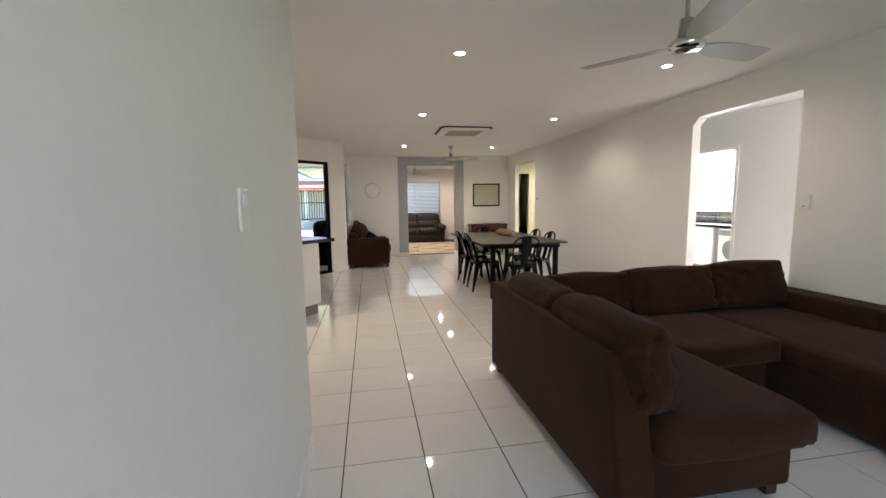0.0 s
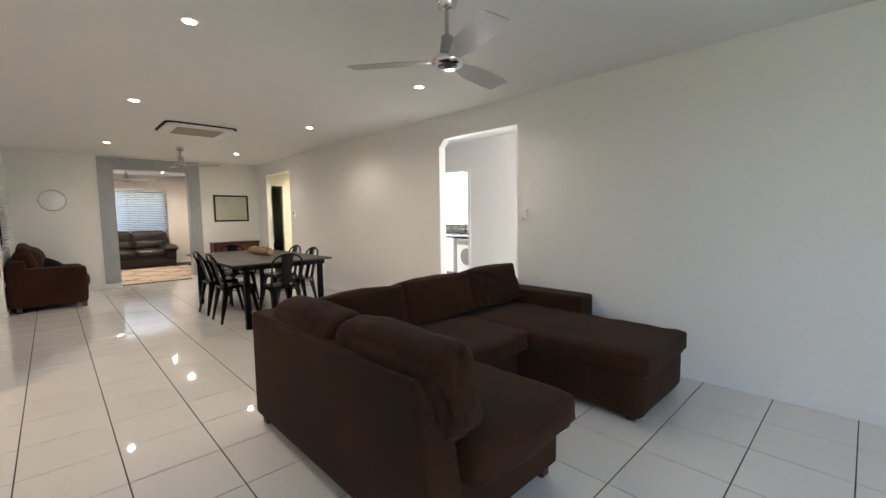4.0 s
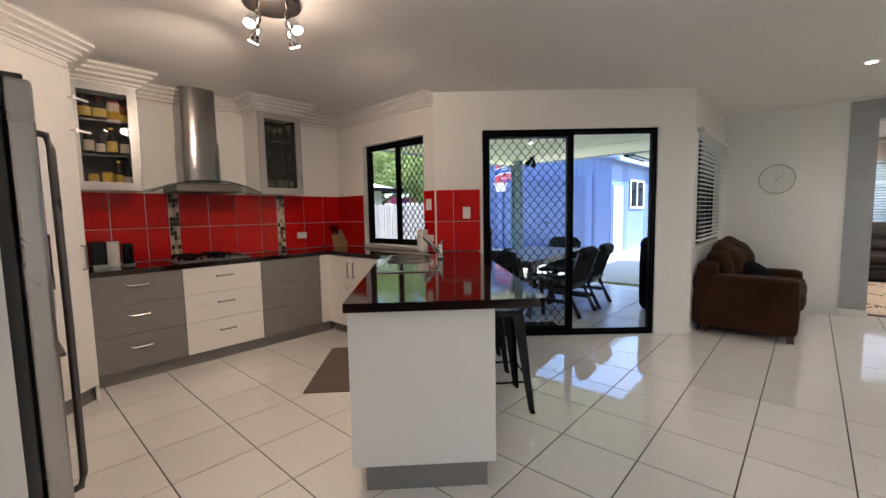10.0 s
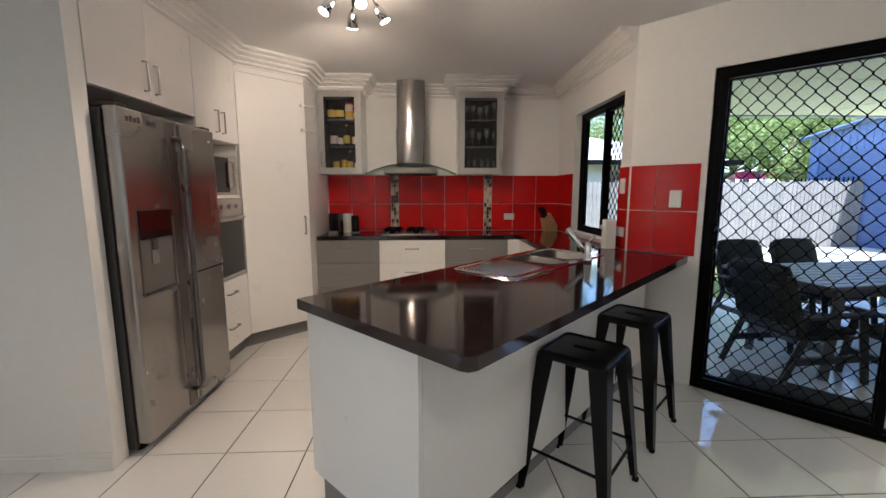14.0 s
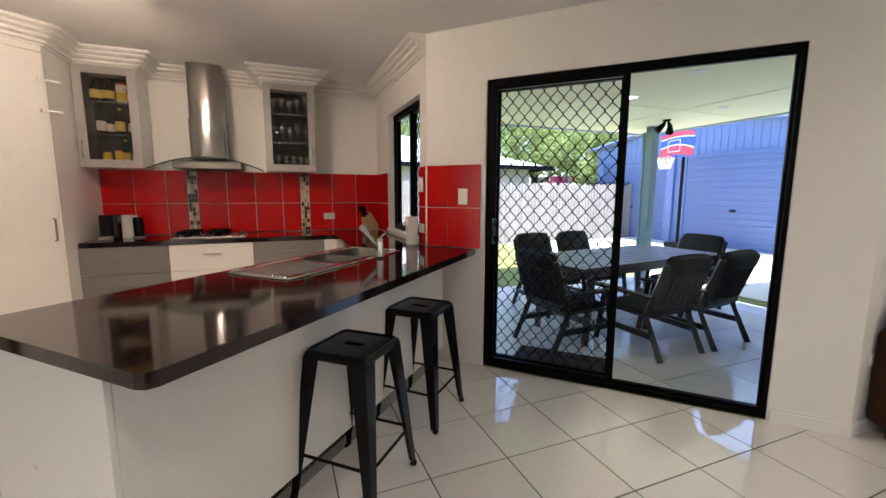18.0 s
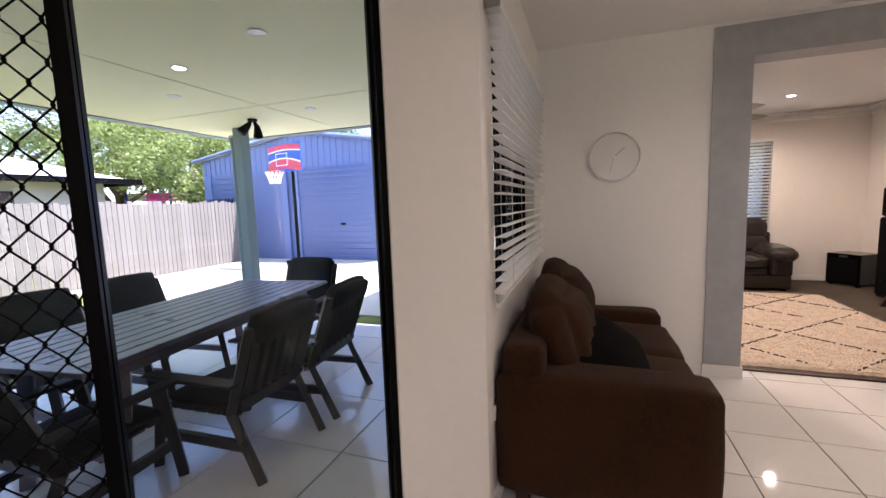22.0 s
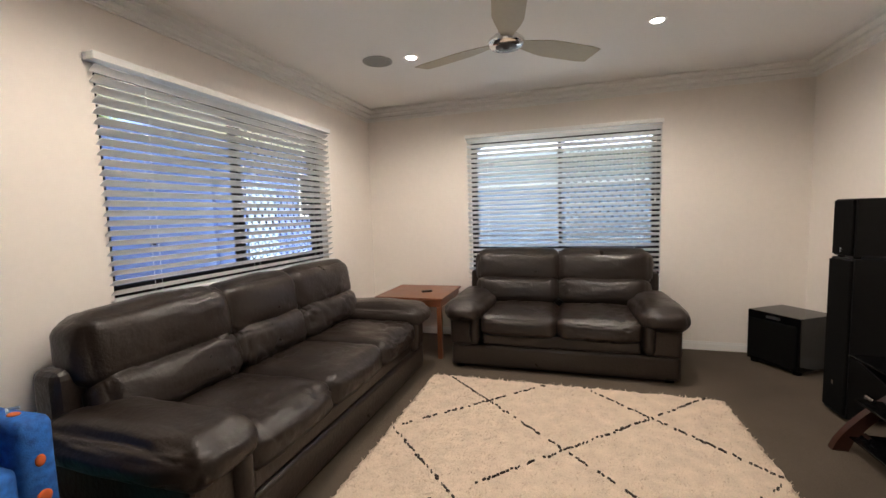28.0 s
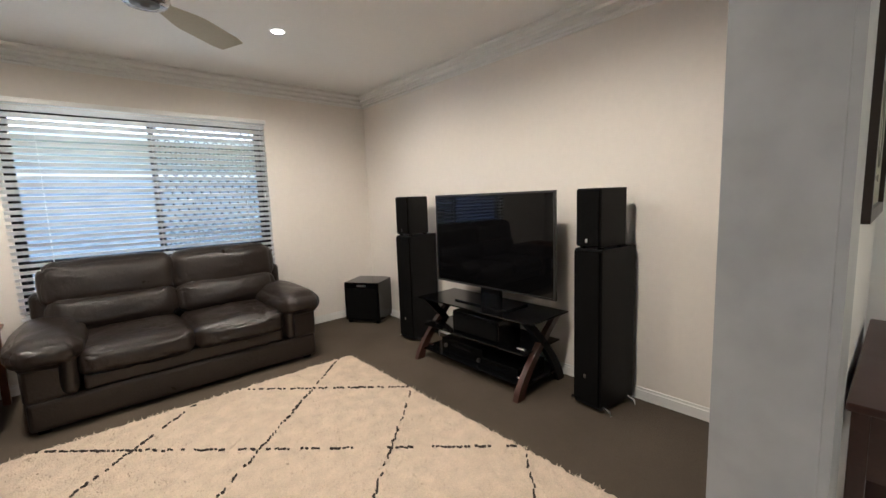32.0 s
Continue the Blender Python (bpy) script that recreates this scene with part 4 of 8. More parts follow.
def worktop():
    c = 0.035
    corner = [uv(3.985, 3.33 - c), uv(3.985 + 0.010, 3.33 - 0.010), uv(3.985 + c, 3.33)]
    bar = [uv(3.985, 2.43), *corner, uv(6.285, 3.33), (-2.408, 6.524), (-2.5705, 5.9655)]
    window_run = [(-2.5715, 5.965), (-2.409, 6.524), (KX + 0.002, 6.524), (-3.4725, 5.9655)]
    hob_run = [(-3.4735, 5.965), (KX + 0.002, 6.5225), (KX + 0.002, 3.985), (-3.472, 3.985)]
    t = thing("worktop", pose(0, 0, 0), "polished dark red-black stone kitchen worktop", "worktop")
    for outline in (window_run, hob_run):
        bm = prism(bmesh.new(), outline, 0.849, 0.890)
        bmesh.ops.bevel(bm, geom=[e for e in bm.edges if abs(e.verts[0].co.z - e.verts[1].co.z) < 1e-5], offset=0.003, segments=2, affect="EDGES")
        part("slab", bm, M_bench, t)
    # the bar, cut out for the two sink bowls
    bm = bmesh.new()
    u0, u1, v0, v1 = 5.352, 5.938, 2.507, 2.843
    left_of = lambda poly, a, b: clip(poly, uv(*a), uv(*b))
    prism(bm, left_of(bar, (u0, 9), (u0, -9)), 0.849, 0.890)
    prism(bm, left_of(bar, (u1, -9), (u1, 9)), 0.849, 0.890)
    middle = left_of(left_of(bar, (u0, -9), (u0, 9)), (u1, 9), (u1, -9))
    prism(bm, left_of(middle, (-9, v0), (9, v0)), 0.849, 0.890)
    prism(bm, left_of(middle, (9, v1), (-9, v1)), 0.849, 0.890)
    part("slab", bm, M_bench, t)


worktop()


# darker than the deck steel: shade inside the bowls is in the colour
M_bowlshade = material("satin bowl steel with inner shade", (0.085, 0.083, 0.08), 0.36, metal=1.0, vary=0.1)


M_sinksteel = material("polished sink steel", (0.48, 0.47, 0.46), 0.13, metal=1.0, vary=0.05, bump=0.01, bump_scale=120)


def sink():
    t = thing("sink", pose(*uv(4.88, 2.475), 0.890, 0, 0, 45), "stainless steel double-bowl sink with a drainer", "sink")
    # local x across (v), y along (u)
    bm = boxes((0, 0.42, 0, 0.475, 0.0005, 0.004), (0, 0.42, 1.055, 1.08, 0.0005, 0.004), (0, 0.035, 0.475, 1.055, 0.0005, 0.004), (0.365, 0.42, 0.475, 1.055, 0.0005, 0.004), (0.035, 0.365, 0.702, 0.718, 0.0005, 0.004))
    part("deck", bm, M_sinksteel, t)
    edge = [(x + 0.21, y + 0.54, 0.0045) for x, y in rounded(0.209, 0.539, 0.05)]
    part("rim", tube(bmesh.new(), edge + edge[:1], 0.0045, 6), M_chrome, t, "bright rolled rim")
    for k in range(13):
        part("stud", lathe(bmesh.new(), [(0.007, 0.004), (0.005, 0.009), (0.0, 0.010)], 8, (0.055 + k * 0.026, 0.032)), M_chrome, t)
    for y0, y1 in ((0.475, 0.702), (0.718, 1.055)):
        bm = bmesh.new()
        x0, x1 = 0.035, 0.365
        ring = lambda i, z: [bm.verts.new((x, y, z)) for x, y in [(p[0] + (x0 + x1) / 2, p[1] + (y0 + y1) / 2) for p in rounded((x1 - x0) / 2 - i, (y1 - y0) / 2 - i, 0.07)]]
        r = [ring(-0.010, 0.0045), ring(-0.003, 0.0085), ring(0.003, 0.003), ring(0.008, -0.11), ring(0.03, -0.135)]
        n = len(r[0])
        for a, b in zip(r, r[1:]):
            for i in range(n):
                bm.faces.new((a[i], a[(i + 1) % n], b[(i + 1) % n], b[i]))
        bm.faces.new(r[-1])
        bowl = part("bowl", bm, M_bowlshade, t, "deep steel bowl", smooth=True)
        part("drain", lathe(bmesh.new(), [(0.04, -0.134), (0.04, -0.131), (0.0, -0.131)], 16, ((x0 + x1) / 2, (y0 + y1) / 2)), M_darksteel, bowl)
    for k in range(12):
        x = 0.06 + k * 0.026
        part("drainer_rib", boxes((x, x + 0.008, 0.05, 0.42, 0.004, 0.0085), bevel=0.002, segments=1), M_sinksteel, t)
    tap = thing("tap", pose(*uv(5.62, 2.93), 0.890, 0, 0, 45), "chrome mixer tap with a lever", "tap")
    part("base", lathe(bmesh.new(), [(0.026, 0), (0.026, 0.02), (0.021, 0.03), (0.021, 0.10), (0.018, 0.125), (0.0, 0.128)], 18), M_chrome, tap, smooth=True)
    part("spout", lathe(bmesh.new(), [(0.0, 0.0), (0.016, 0.0), (0.017, 0.12), (0.021, 0.14), (0.021, 0.195), (0.017, 0.205), (0.0, 0.206)], 16), M_chrome, tap, smooth=True).matrix_local = pose(0.0, 0, 0.045, 0, -42, 0)
    part("lever", tube(bmesh.new(), [(0.004, 0, 0.12), (0.012, 0.012, 0.142), (0.028, 0.03, 0.155)], 0.008, 8), M_chrome, tap, smooth=True)


sink()


def splash_tiles():
    """Red glazed tiles with white joints and two columns of mosaic."""
    z0, zj, z1 = 0.892, 1.187, 1.500
    j = 0.005
    back = solid("splashback", boxes((KX + 0.001, KX + 0.006, 3.985, KN - 0.001, z0, z1), (KX + 0.006, KX + 0.499, KN - 0.006, KN - 0.001, z0, z1), (-2.548, -2.402, KN - 0.006, KN - 0.001, z0, z1)), M_redgrout, "white grouted backing of the red tiled splashback", "splashback", kind="structure")
    m = pose(DA[0], DA[1], 0, 0, 0, DANG)
    bm = bmesh.new(); box(bm, 0.0, 0.445, -0.006, -0.001, z0, z1, m)
    part("backing", bm, M_redgrout, back)
    edges = [3.985, 4.235, 4.490, 4.665, None, 4.750, 5.005, 5.262, 5.520, 5.700, None, 5.785, 6.025, 6.282, 6.523]
    for a, b in zip(edges, edges[1:]):
        if a is None or b is None:
            continue
        for lo, hi in ((z0, zj), (zj, z1)):
            part("tile", boxes((KX + 0.006, KX + 0.011, a + j / 2, b - j / 2, lo + j / 2, hi - j / 2)), M_red, back)
    mos = [material("mosaic dark", (0.03, 0.02, 0.016), 0.15, vary=0.1), material("mosaic tan", (0.42, 0.30, 0.20), 0.3, vary=0.15), material("mosaic pale", (0.62, 0.55, 0.45), 0.3, vary=0.15)]
    rnd = random.Random(4)
    for y in (4.667, 5.702):
        for c in range(3):
            for r in range(14):
                a = y + 0.002 + c * 0.027
                h = (z1 - z0) / 14
                lo = z0 + r * h
                part("mosaic_tile", boxes((KX + 0.006, KX + 0.0115, a, a + 0.025, lo + 0.001, lo + h - 0.001)), mos[rnd.choice((0, 0, 1, 2, 2))], back)
    for a, b in ((KX + 0.011, KX + 0.245), (KX + 0.248, KX + 0.497)):
        for lo, hi in ((z0, zj), (zj, z1)):
            part("tile", boxes((a, b, KN - 0.011, KN - 0.006, lo + j / 2, hi - j / 2)), M_red, back)
    for lo, hi in ((z0, zj), (zj, z1)):
        part("tile", boxes((-2.546, -2.404, KN - 0.011, KN - 0.006, lo + j / 2, hi - j / 2)), M_red, back)
        for a, b in ((0.012, 0.178), (0.181, 0.443)):
            bm = bmesh.new(); box(bm, a, b, -0.011, -0.006, lo + j / 2, hi - j / 2, m)
            part("tile", bm, M_red, back)


splash_tiles()


def glass_cabinet(y0, y1, label, seed, bottles):
    w = y1 - y0
    t = thing("wall_cabinet", pose(-3.71, y1, 0, 0, 0, -90), label, "wall cabinet", "glass-fronted wall cabinets")
    z0, z1, d = 1.500, 2.31, 0.336
    bm = bmesh.new()
    for b in ((0, 0.016, -d, 0, z0, z1), (w - 0.016, w, -d, 0, z0, z1), (0.016, w - 0.016, -d, 0, z0, z0 + 0.016), (0.016, w - 0.016, -d, 0, z1 - 0.016, z1), (0.016, w - 0.016, -d, -d + 0.008, z0 + 0.016, z1 - 0.016)):
        box(bm, *b)
    part("body", bm, M_cabwhite, t)
    # dark sheets added over the white shell so the inside looks dark
    part("lining", boxes((0.017, w - 0.017, -d + 0.009, -d + 0.012, z0 + 0.017, z1 - 0.017), (0.0165, 0.019, -d + 0.013, -0.004, z0 + 0.017, z1 - 0.017), (w - 0.019, w - 0.0165, -d + 0.013, -0.004, z0 + 0.017, z1 - 0.017)), M_fridgeside, t, "added dark sheets that darken the cabinet inside")
    door = part("door", framed(bmesh.new(), 0.001, w - 0.001, z0, z1, 0.001, 0.02, 0.062), M_steel_frame, t, "silver-grey door frame")
    part("pane", boxes((0.06, w - 0.06, 0.008, 0.012, z0 + 0.06, z1 - 0.06)), M_darkglass, t)
    pull_handle(door, ((w - 0.03) if bottles else 0.03, 0.02, z0 + 0.14), (0, 0, 1), (0, 1, 0), 0.14)
    for k in (1, 2):
        part("shelf", boxes((0.017, w - 0.017, -d + 0.01, -0.02, z0 + k * 0.265, z0 + k * 0.265 + 0.012)), M_glassy, t)
    rnd = random.Random(seed)
    base = Matrix.Translation((-3.71, y1, 0)) @ pose(0, 0, 0, 0, 0, -90)
    for k in range(3):
        z = z0 + 0.0165 + k * 0.265 - (0.004 if k else 0)
        x = 0.07
        while x < w - 0.08:
            r = rnd.uniform(0.027, 0.043)
            h = rnd.uniform(0.16, 0.235)
            if bottles:
                tall = k == 1 or rnd.random() < 0.4
                if tall:
                    prof = [(r, 0), (r, h * 0.60), (r * 0.75, h * 0.68), (r * 0.36, h * 0.76), (r * 0.36, h * 0.93), (0.001, h * 0.93)]
                else:
                    h *= 0.72
                    prof = [(r, 0), (r, h * 0.86), (r * 0.88, h * 0.90), (0.001, h * 0.90)]
                o = thing("bottle" if tall else "jar", Matrix(), "dark glass bottle with a paper label" if tall else "squat pantry jar with a coloured label", "bottle" if tall else "jar", "pantry bottles and jars")
                part("body", lathe(bmesh.new(), prof, 14), M_stock[3] if tall else rnd.choice(M_stock), o, smooth=True)
                part("label", lathe(bmesh.new(), [(r + 0.0008, h * 0.14), (r + 0.0008, h * 0.50)], 14, caps=False), rnd.choice(M_stock[1:3] + M_stock[4:5]), o)
                part("cap", lathe(bmesh.new(), [(r * 0.42, h * 0.931), (r * 0.42, h), (0.001, h)] if tall else [(r * 0.92, h * 0.901), (r * 0.92, h), (0.001, h)], 12), rnd.choice((M_stock[1], M_stock[3], M_stock[5])), o)
            else:
                h = rnd.uniform(0.12, 0.20)
                prof = [(r * 0.9, 0), (r * 0.9, 0.003), (0.004, 0.008), (0.004, h * 0.45), (r * 0.8, h * 0.6), (r, h), (r * 0.95, h), (r * 0.7, h * 0.62), (0.001, h * 0.5)]
                o = solid("wine_glass", lathe(bmesh.new(), prof, 12), M_glassy, "clear stemmed drinking glass on a shelf", "glass", "glasses in the cabinet", smooth=True)
            o.matrix_world = base @ pose(x, -0.11 + rnd.uniform(-0.04, 0.04), z)
            x += 2 * r + rnd.uniform(0.002, 0.012)


M_fridgeside = material("dark grey enamel", (0.032, 0.032, 0.032), 0.4, vary=0.04)
M_steel_frame = material("silver-grey laminate", (0.42, 0.41, 0.40), 0.35, metal=0.4, vary=0.03)
M_glassy = clear("clear glass", (0.9, 0.93, 0.93), rough=0.08, gloss=0.45)
M_stock = [material("amber jar", (0.35, 0.12, 0.02), 0.25), material("yellow label", (0.75, 0.50, 0.04), 0.5), material("yellow tin", (0.72, 0.55, 0.12), 0.4), material("dark bottle", (0.02, 0.02, 0.02), 0.15), material("cream label", (0.75, 0.70, 0.58), 0.5), material("red label", (0.4, 0.05, 0.03), 0.5)]
glass_cabinet(3.985, 4.415, "white wall cabinet with a glass door full of bottles and jars", 3, True)
glass_cabinet(5.385, 5.84, "grey wall cabinet with a glass door full of drinking glasses", 8, False)
# bulkheads between cupboard tops and ceiling
bm = boxes((KX + 0.001, -3.715, 3.99, 4.413, 2.312, CEIL - 0.001), (KX + 0.001, -3.715, 5.387, 5.838, 2.312, CEIL - 0.001), (-2.88, -1.425, KS + 0.001, 3.545, 2.325, CEIL - 0.001))
prism(bm, [(-2.881, KS + 0.001), (-2.881, 3.545), (-3.285, 3.972), (-3.715, 3.972), (KX + 0.001, 3.972), (KX + 0.001, KS + 0.001)][::-1], 2.265, CEIL - 0.001)
solid("bulkhead", bm, M_cabwhite, "white panels between cupboards and ceiling", "bulkhead", kind="structure")
cornice([(-1.43, 3.55), (-2.88, 3.55), (-3.29, 3.98), (-3.705, 3.98), (-3.705, 4.418), (KX, 4.418), (KX, 5.382), (-3.705, 5.382), (-3.705, 5.843), (KX, 5.843), (KX, KN), DA], 4, 0.125, M_cabwhite)


M_motor = material("satin grey steel", (0.22, 0.215, 0.20), 0.4, metal=0.8, vary=0.08)
M_hoodsteel = material("hood steel", (0.36, 0.35, 0.34), 0.17, metal=1.0, vary=0.08, scale=1.5, fine=30, bump=0.02, bump_scale=60)


def range_hood():
    t = thing("range_hood", pose(KX + 0.012, 4.905, 0), "stainless steel chimney range hood with a curved glass canopy", "range hood")
    for name, w, d, z0, z1 in (("chimney", 0.145, 0.262, 1.9605, 2.44), ("lower_chimney", 0.153, 0.270, 1.60, 1.96)):
        arc = [(d - 0.055 + 0.055 * math.cos(q), w * math.sin(q)) for q in [radians(-89 + 178 * k / 40) for k in range(41)]]
        part(name, prism(bmesh.new(), [(0, -w)] + arc + [(0, w)], z0, z1), M_hoodsteel, t, smooth=False)
    part("motor_box", boxes((0, 0.40, -0.27, 0.27, 1.505, 1.575), bevel=0.006), M_motor, t)
    part("filter", boxes((0.05, 0.36, -0.25, -0.01, 1.500, 1.5045), (0.05, 0.36, 0.01, 0.25, 1.500, 1.5045)), M_darksteel, t, "dark mesh grease filters")
    bm = bmesh.new()
    n = 20
    rows = []
    for k in range(n + 1):
        y = -0.455 + 0.91 * k / n
        z = 1.612 - 0.105 * (y / 0.455) ** 2
        dep = 0.47 - 0.06 * (y / 0.455) ** 2
        rows.append([bm.verts.new((x, y, zz)) for x, zz in ((0, z), (dep, z - 0.01), (dep, z - 0.016), (0, z - 0.006))])
    for a, b in zip(rows, rows[1:]):
        for i in range(4):
            bm.faces.new((a[i], a[(i + 1) % 4], b[(i + 1) % 4], b[i]))
    bm.faces.new(rows[0]); bm.faces.new(rows[-1][::-1])
    part("glass_canopy", bm, M_hoodglass, t)
    bm = bmesh.new()
    tube(bm, [(0.47 - 0.06 * (y / 0.455) ** 2, y, 1.599 - 0.105 * (y / 0.455) ** 2) for y in [-0.455 + 0.91 * k / 16 for k in range(17)]], 0.006, 6)
    part("edge_trim", bm, M_darksteel, t)


range_hood()
dishwasher()


def cooktop():
    t = thing("cooktop", pose(-3.76, 4.89, 0.890), "stainless steel gas cooktop with black cast trivets", "cooktop")
    part("plate", boxes((-0.22, 0.22, -0.29, 0.29, 0, 0.012), bevel=0.004), M_steel, t)
    for x, y in ((-0.1, -0.18), (0.1, -0.18), (-0.1, 0.06), (0.1, 0.06)):
        part("burner", lathe(bmesh.new(), [(0.04, 0.012), (0.04, 0.022), (0.028, 0.028), (0.0, 0.028)], 14, (x, y)), M_black, t)
        bm = bmesh.new()
        for a in (0, 45, 90, 135):
            c, s = math.cos(radians(a)), math.sin(radians(a))
            tube(bm, [(x - 0.092 * c, y - 0.092 * s, 0.013), (x - 0.088 * c, y - 0.088 * s, 0.050), (x + 0.088 * c, y + 0.088 * s, 0.050), (x + 0.092 * c, y + 0.092 * s, 0.013)], 0.0075, 6)
        ring = [(x + 0.088 * math.cos(q), y + 0.088 * math.sin(q), 0.044) for q in [2 * math.pi * k / 16 for k in range(17)]]
        tube(bm, ring, 0.006, 6)
        part("trivet", bm, M_black, t)
    for k in range(4):
        part("knob", lathe(bmesh.new(), [(0.016, 0.012), (0.014, 0.035), (0.0, 0.036)], 12, (0.14 - 0.075 * k, 0.24)), M_darksteel, t)


cooktop()


def fridge():
    t = thing("fridge", pose(-1.43, 3.60, 0), "stainless steel side-by-side fridge with an ice dispenser", "fridge")
    # local x to the west as negative
    part("body", boxes((-0.85, 0.0, -0.66, -0.005, 0.03, 1.70), bevel=0.006), M_fridgeside, t, "dark grey cabinet side")
    for k in range(4):
        part("foot", boxes((-0.8 if k % 2 else -0.1, -0.75 if k % 2 else -0.05, -0.6 if k > 1 else -0.06, -0.55 if k > 1 else -0.01, 0, 0.03)), M_black, t)
    bm = boxes((-0.418, -0.002, 0, 0.068, 0.055, 1.71), bevel=0.012, segments=3)
    door = part("freezer_door", bm, M_fridge, t)
    bm = boxes((-0.848, -0.438, 0, 0.068, 0.055, 1.71), bevel=0.012, segments=3)
    d2 = part("fridge_door", bm, M_fridge, t)
    # black block put between the doors to stand for the gap's shade
    part("dark_gap", boxes((-0.4375, -0.4185, 0.0, 0.03, 0.07, 1.70)), M_black, t, "black block standing for the dark gap between the doors")
    part("toe_grille", boxes((-0.83, -0.02, -0.02, -0.0045, 0.012, 0.052), bevel=0.004), M_black, t)
    part("bar_hatch", boxes((-0.843, -0.443, 0.0685, 0.073, 0.845, 1.205), bevel=0.002, segments=2), M_fridge, d2, "small hatch in the fridge door")
    # black strip on the door face stands for the slot's dark gap
    part("hatch_slot", boxes((-0.843, -0.443, 0.0685, 0.0705, 0.834, 0.8445)), M_black, d2, "black strip standing for the slot below the hatch")
    part("hatch_lock", lathe(bmesh.new(), [(0.006, 0.0), (0.006, 0.003), (0.0, 0.0035)], 10), M_chrome, d2).matrix_local = pose(-0.64, 0.0731, 1.165, -90)
    part("dispenser_surround", framed(bmesh.new(), -0.322, -0.058, 0.80, 1.235, 0.0685, 0.071, 0.006), M_fridgedark, door, "dark grey dispenser surround")
    part("dispenser_niche", boxes((-0.315, -0.065, 0.0685, 0.0695, 0.807, 1.085)), M_fridgelight, door, "grey dispenser recess")
    part("drip_tray", boxes((-0.312, -0.068, 0.0698, 0.088, 0.807, 0.82), bevel=0.003), M_darksteel, door)
    part("control_panel", boxes((-0.315, -0.065, 0.0685, 0.077, 1.087, 1.228), bevel=0.002), M_blackred, door, "dark glossy control panel")
    part("nozzle", boxes((-0.18, -0.145, 0.0698, 0.084, 1.03, 1.085), bevel=0.004), M_darksteel, door)
    part("paddle", boxes((-0.185, -0.14, 0.0698, 0.080, 0.955, 1.028), bevel=0.004), M_steel, door, "clear bright paddle")
    for x0, x1, d in ((-0.415, -0.345, door), (-0.466, -0.441, d2)):
        part("handle_strip", boxes((x0, x1, 0.0685, 0.0715, 0.075, 1.69), bevel=0.001, segments=1), M_fridgedark, d, "darker full-height grip strip")
    bm = bmesh.new()
    tube(bm, [(-0.392, 0.070, 0.16), (-0.392, 0.118, 0.17), (-0.392, 0.128, 0.22), (-0.392, 0.130, 0.9), (-0.392, 0.128, 1.55), (-0.392, 0.118, 1.60), (-0.392, 0.070, 1.61)], 0.014, 12)
    part("handle", bm, M_fridgedark, door, "long dark satin steel bar handle", smooth=True)
    for k in range(2):
        part("hinge_cover", boxes((-0.10 if k == 0 else -0.84, -0.02 if k == 0 else -0.76, -0.05, 0.05, 1.711, 1.728), bevel=0.004), M_fridgeside, t)
    for x0, n in ((-0.15, 4), (-0.27, 3)):
        bm = boxes(*[(x0 + k * 0.026, x0 + 0.019 + k * 0.026, 0.0685, 0.0705, 1.648, 1.676 - 0.006 * (k % 2)) for k in range(n)])
        part("letter_magnet", bm, M_darksteel, door, "row of small dark magnets")
    part("badge", boxes((-0.80, -0.765, 0.0685, 0.0695, 1.63, 1.642)), M_chrome, d2)


M_fridge = material("fridge steel", (0.42, 0.40, 0.38), 0.27, metal=1.0, vary=0.04, scale=2, fine=40, bump=0.015, bump_scale=90)
M_fridgelight = material("pale grey dispenser plastic", (0.13, 0.125, 0.118), 0.35, vary=0.05)
M_fridgedark = material("darker fridge steel", (0.16, 0.15, 0.145), 0.30, metal=0.9, vary=0.06, scale=2)
M_blackred = material("glossy dark panel", (0.02, 0.006, 0.006), 0.06, vary=0.05, bump=0)
fridge()


def upper_unit(x0, x1, z0, label):
    door_unit(pose(x1, 3.545, 0), x0 - x1, 2, M_cabwhite, label, z0=z0, z1=2.325, depth=0.6, kick=False)


upper_unit(-1.425, -2.275, 1.80, "white two-door cupboard above the fridge")
upper_unit(-2.28, -2.875, 1.69, "white two-door cupboard above the microwave")


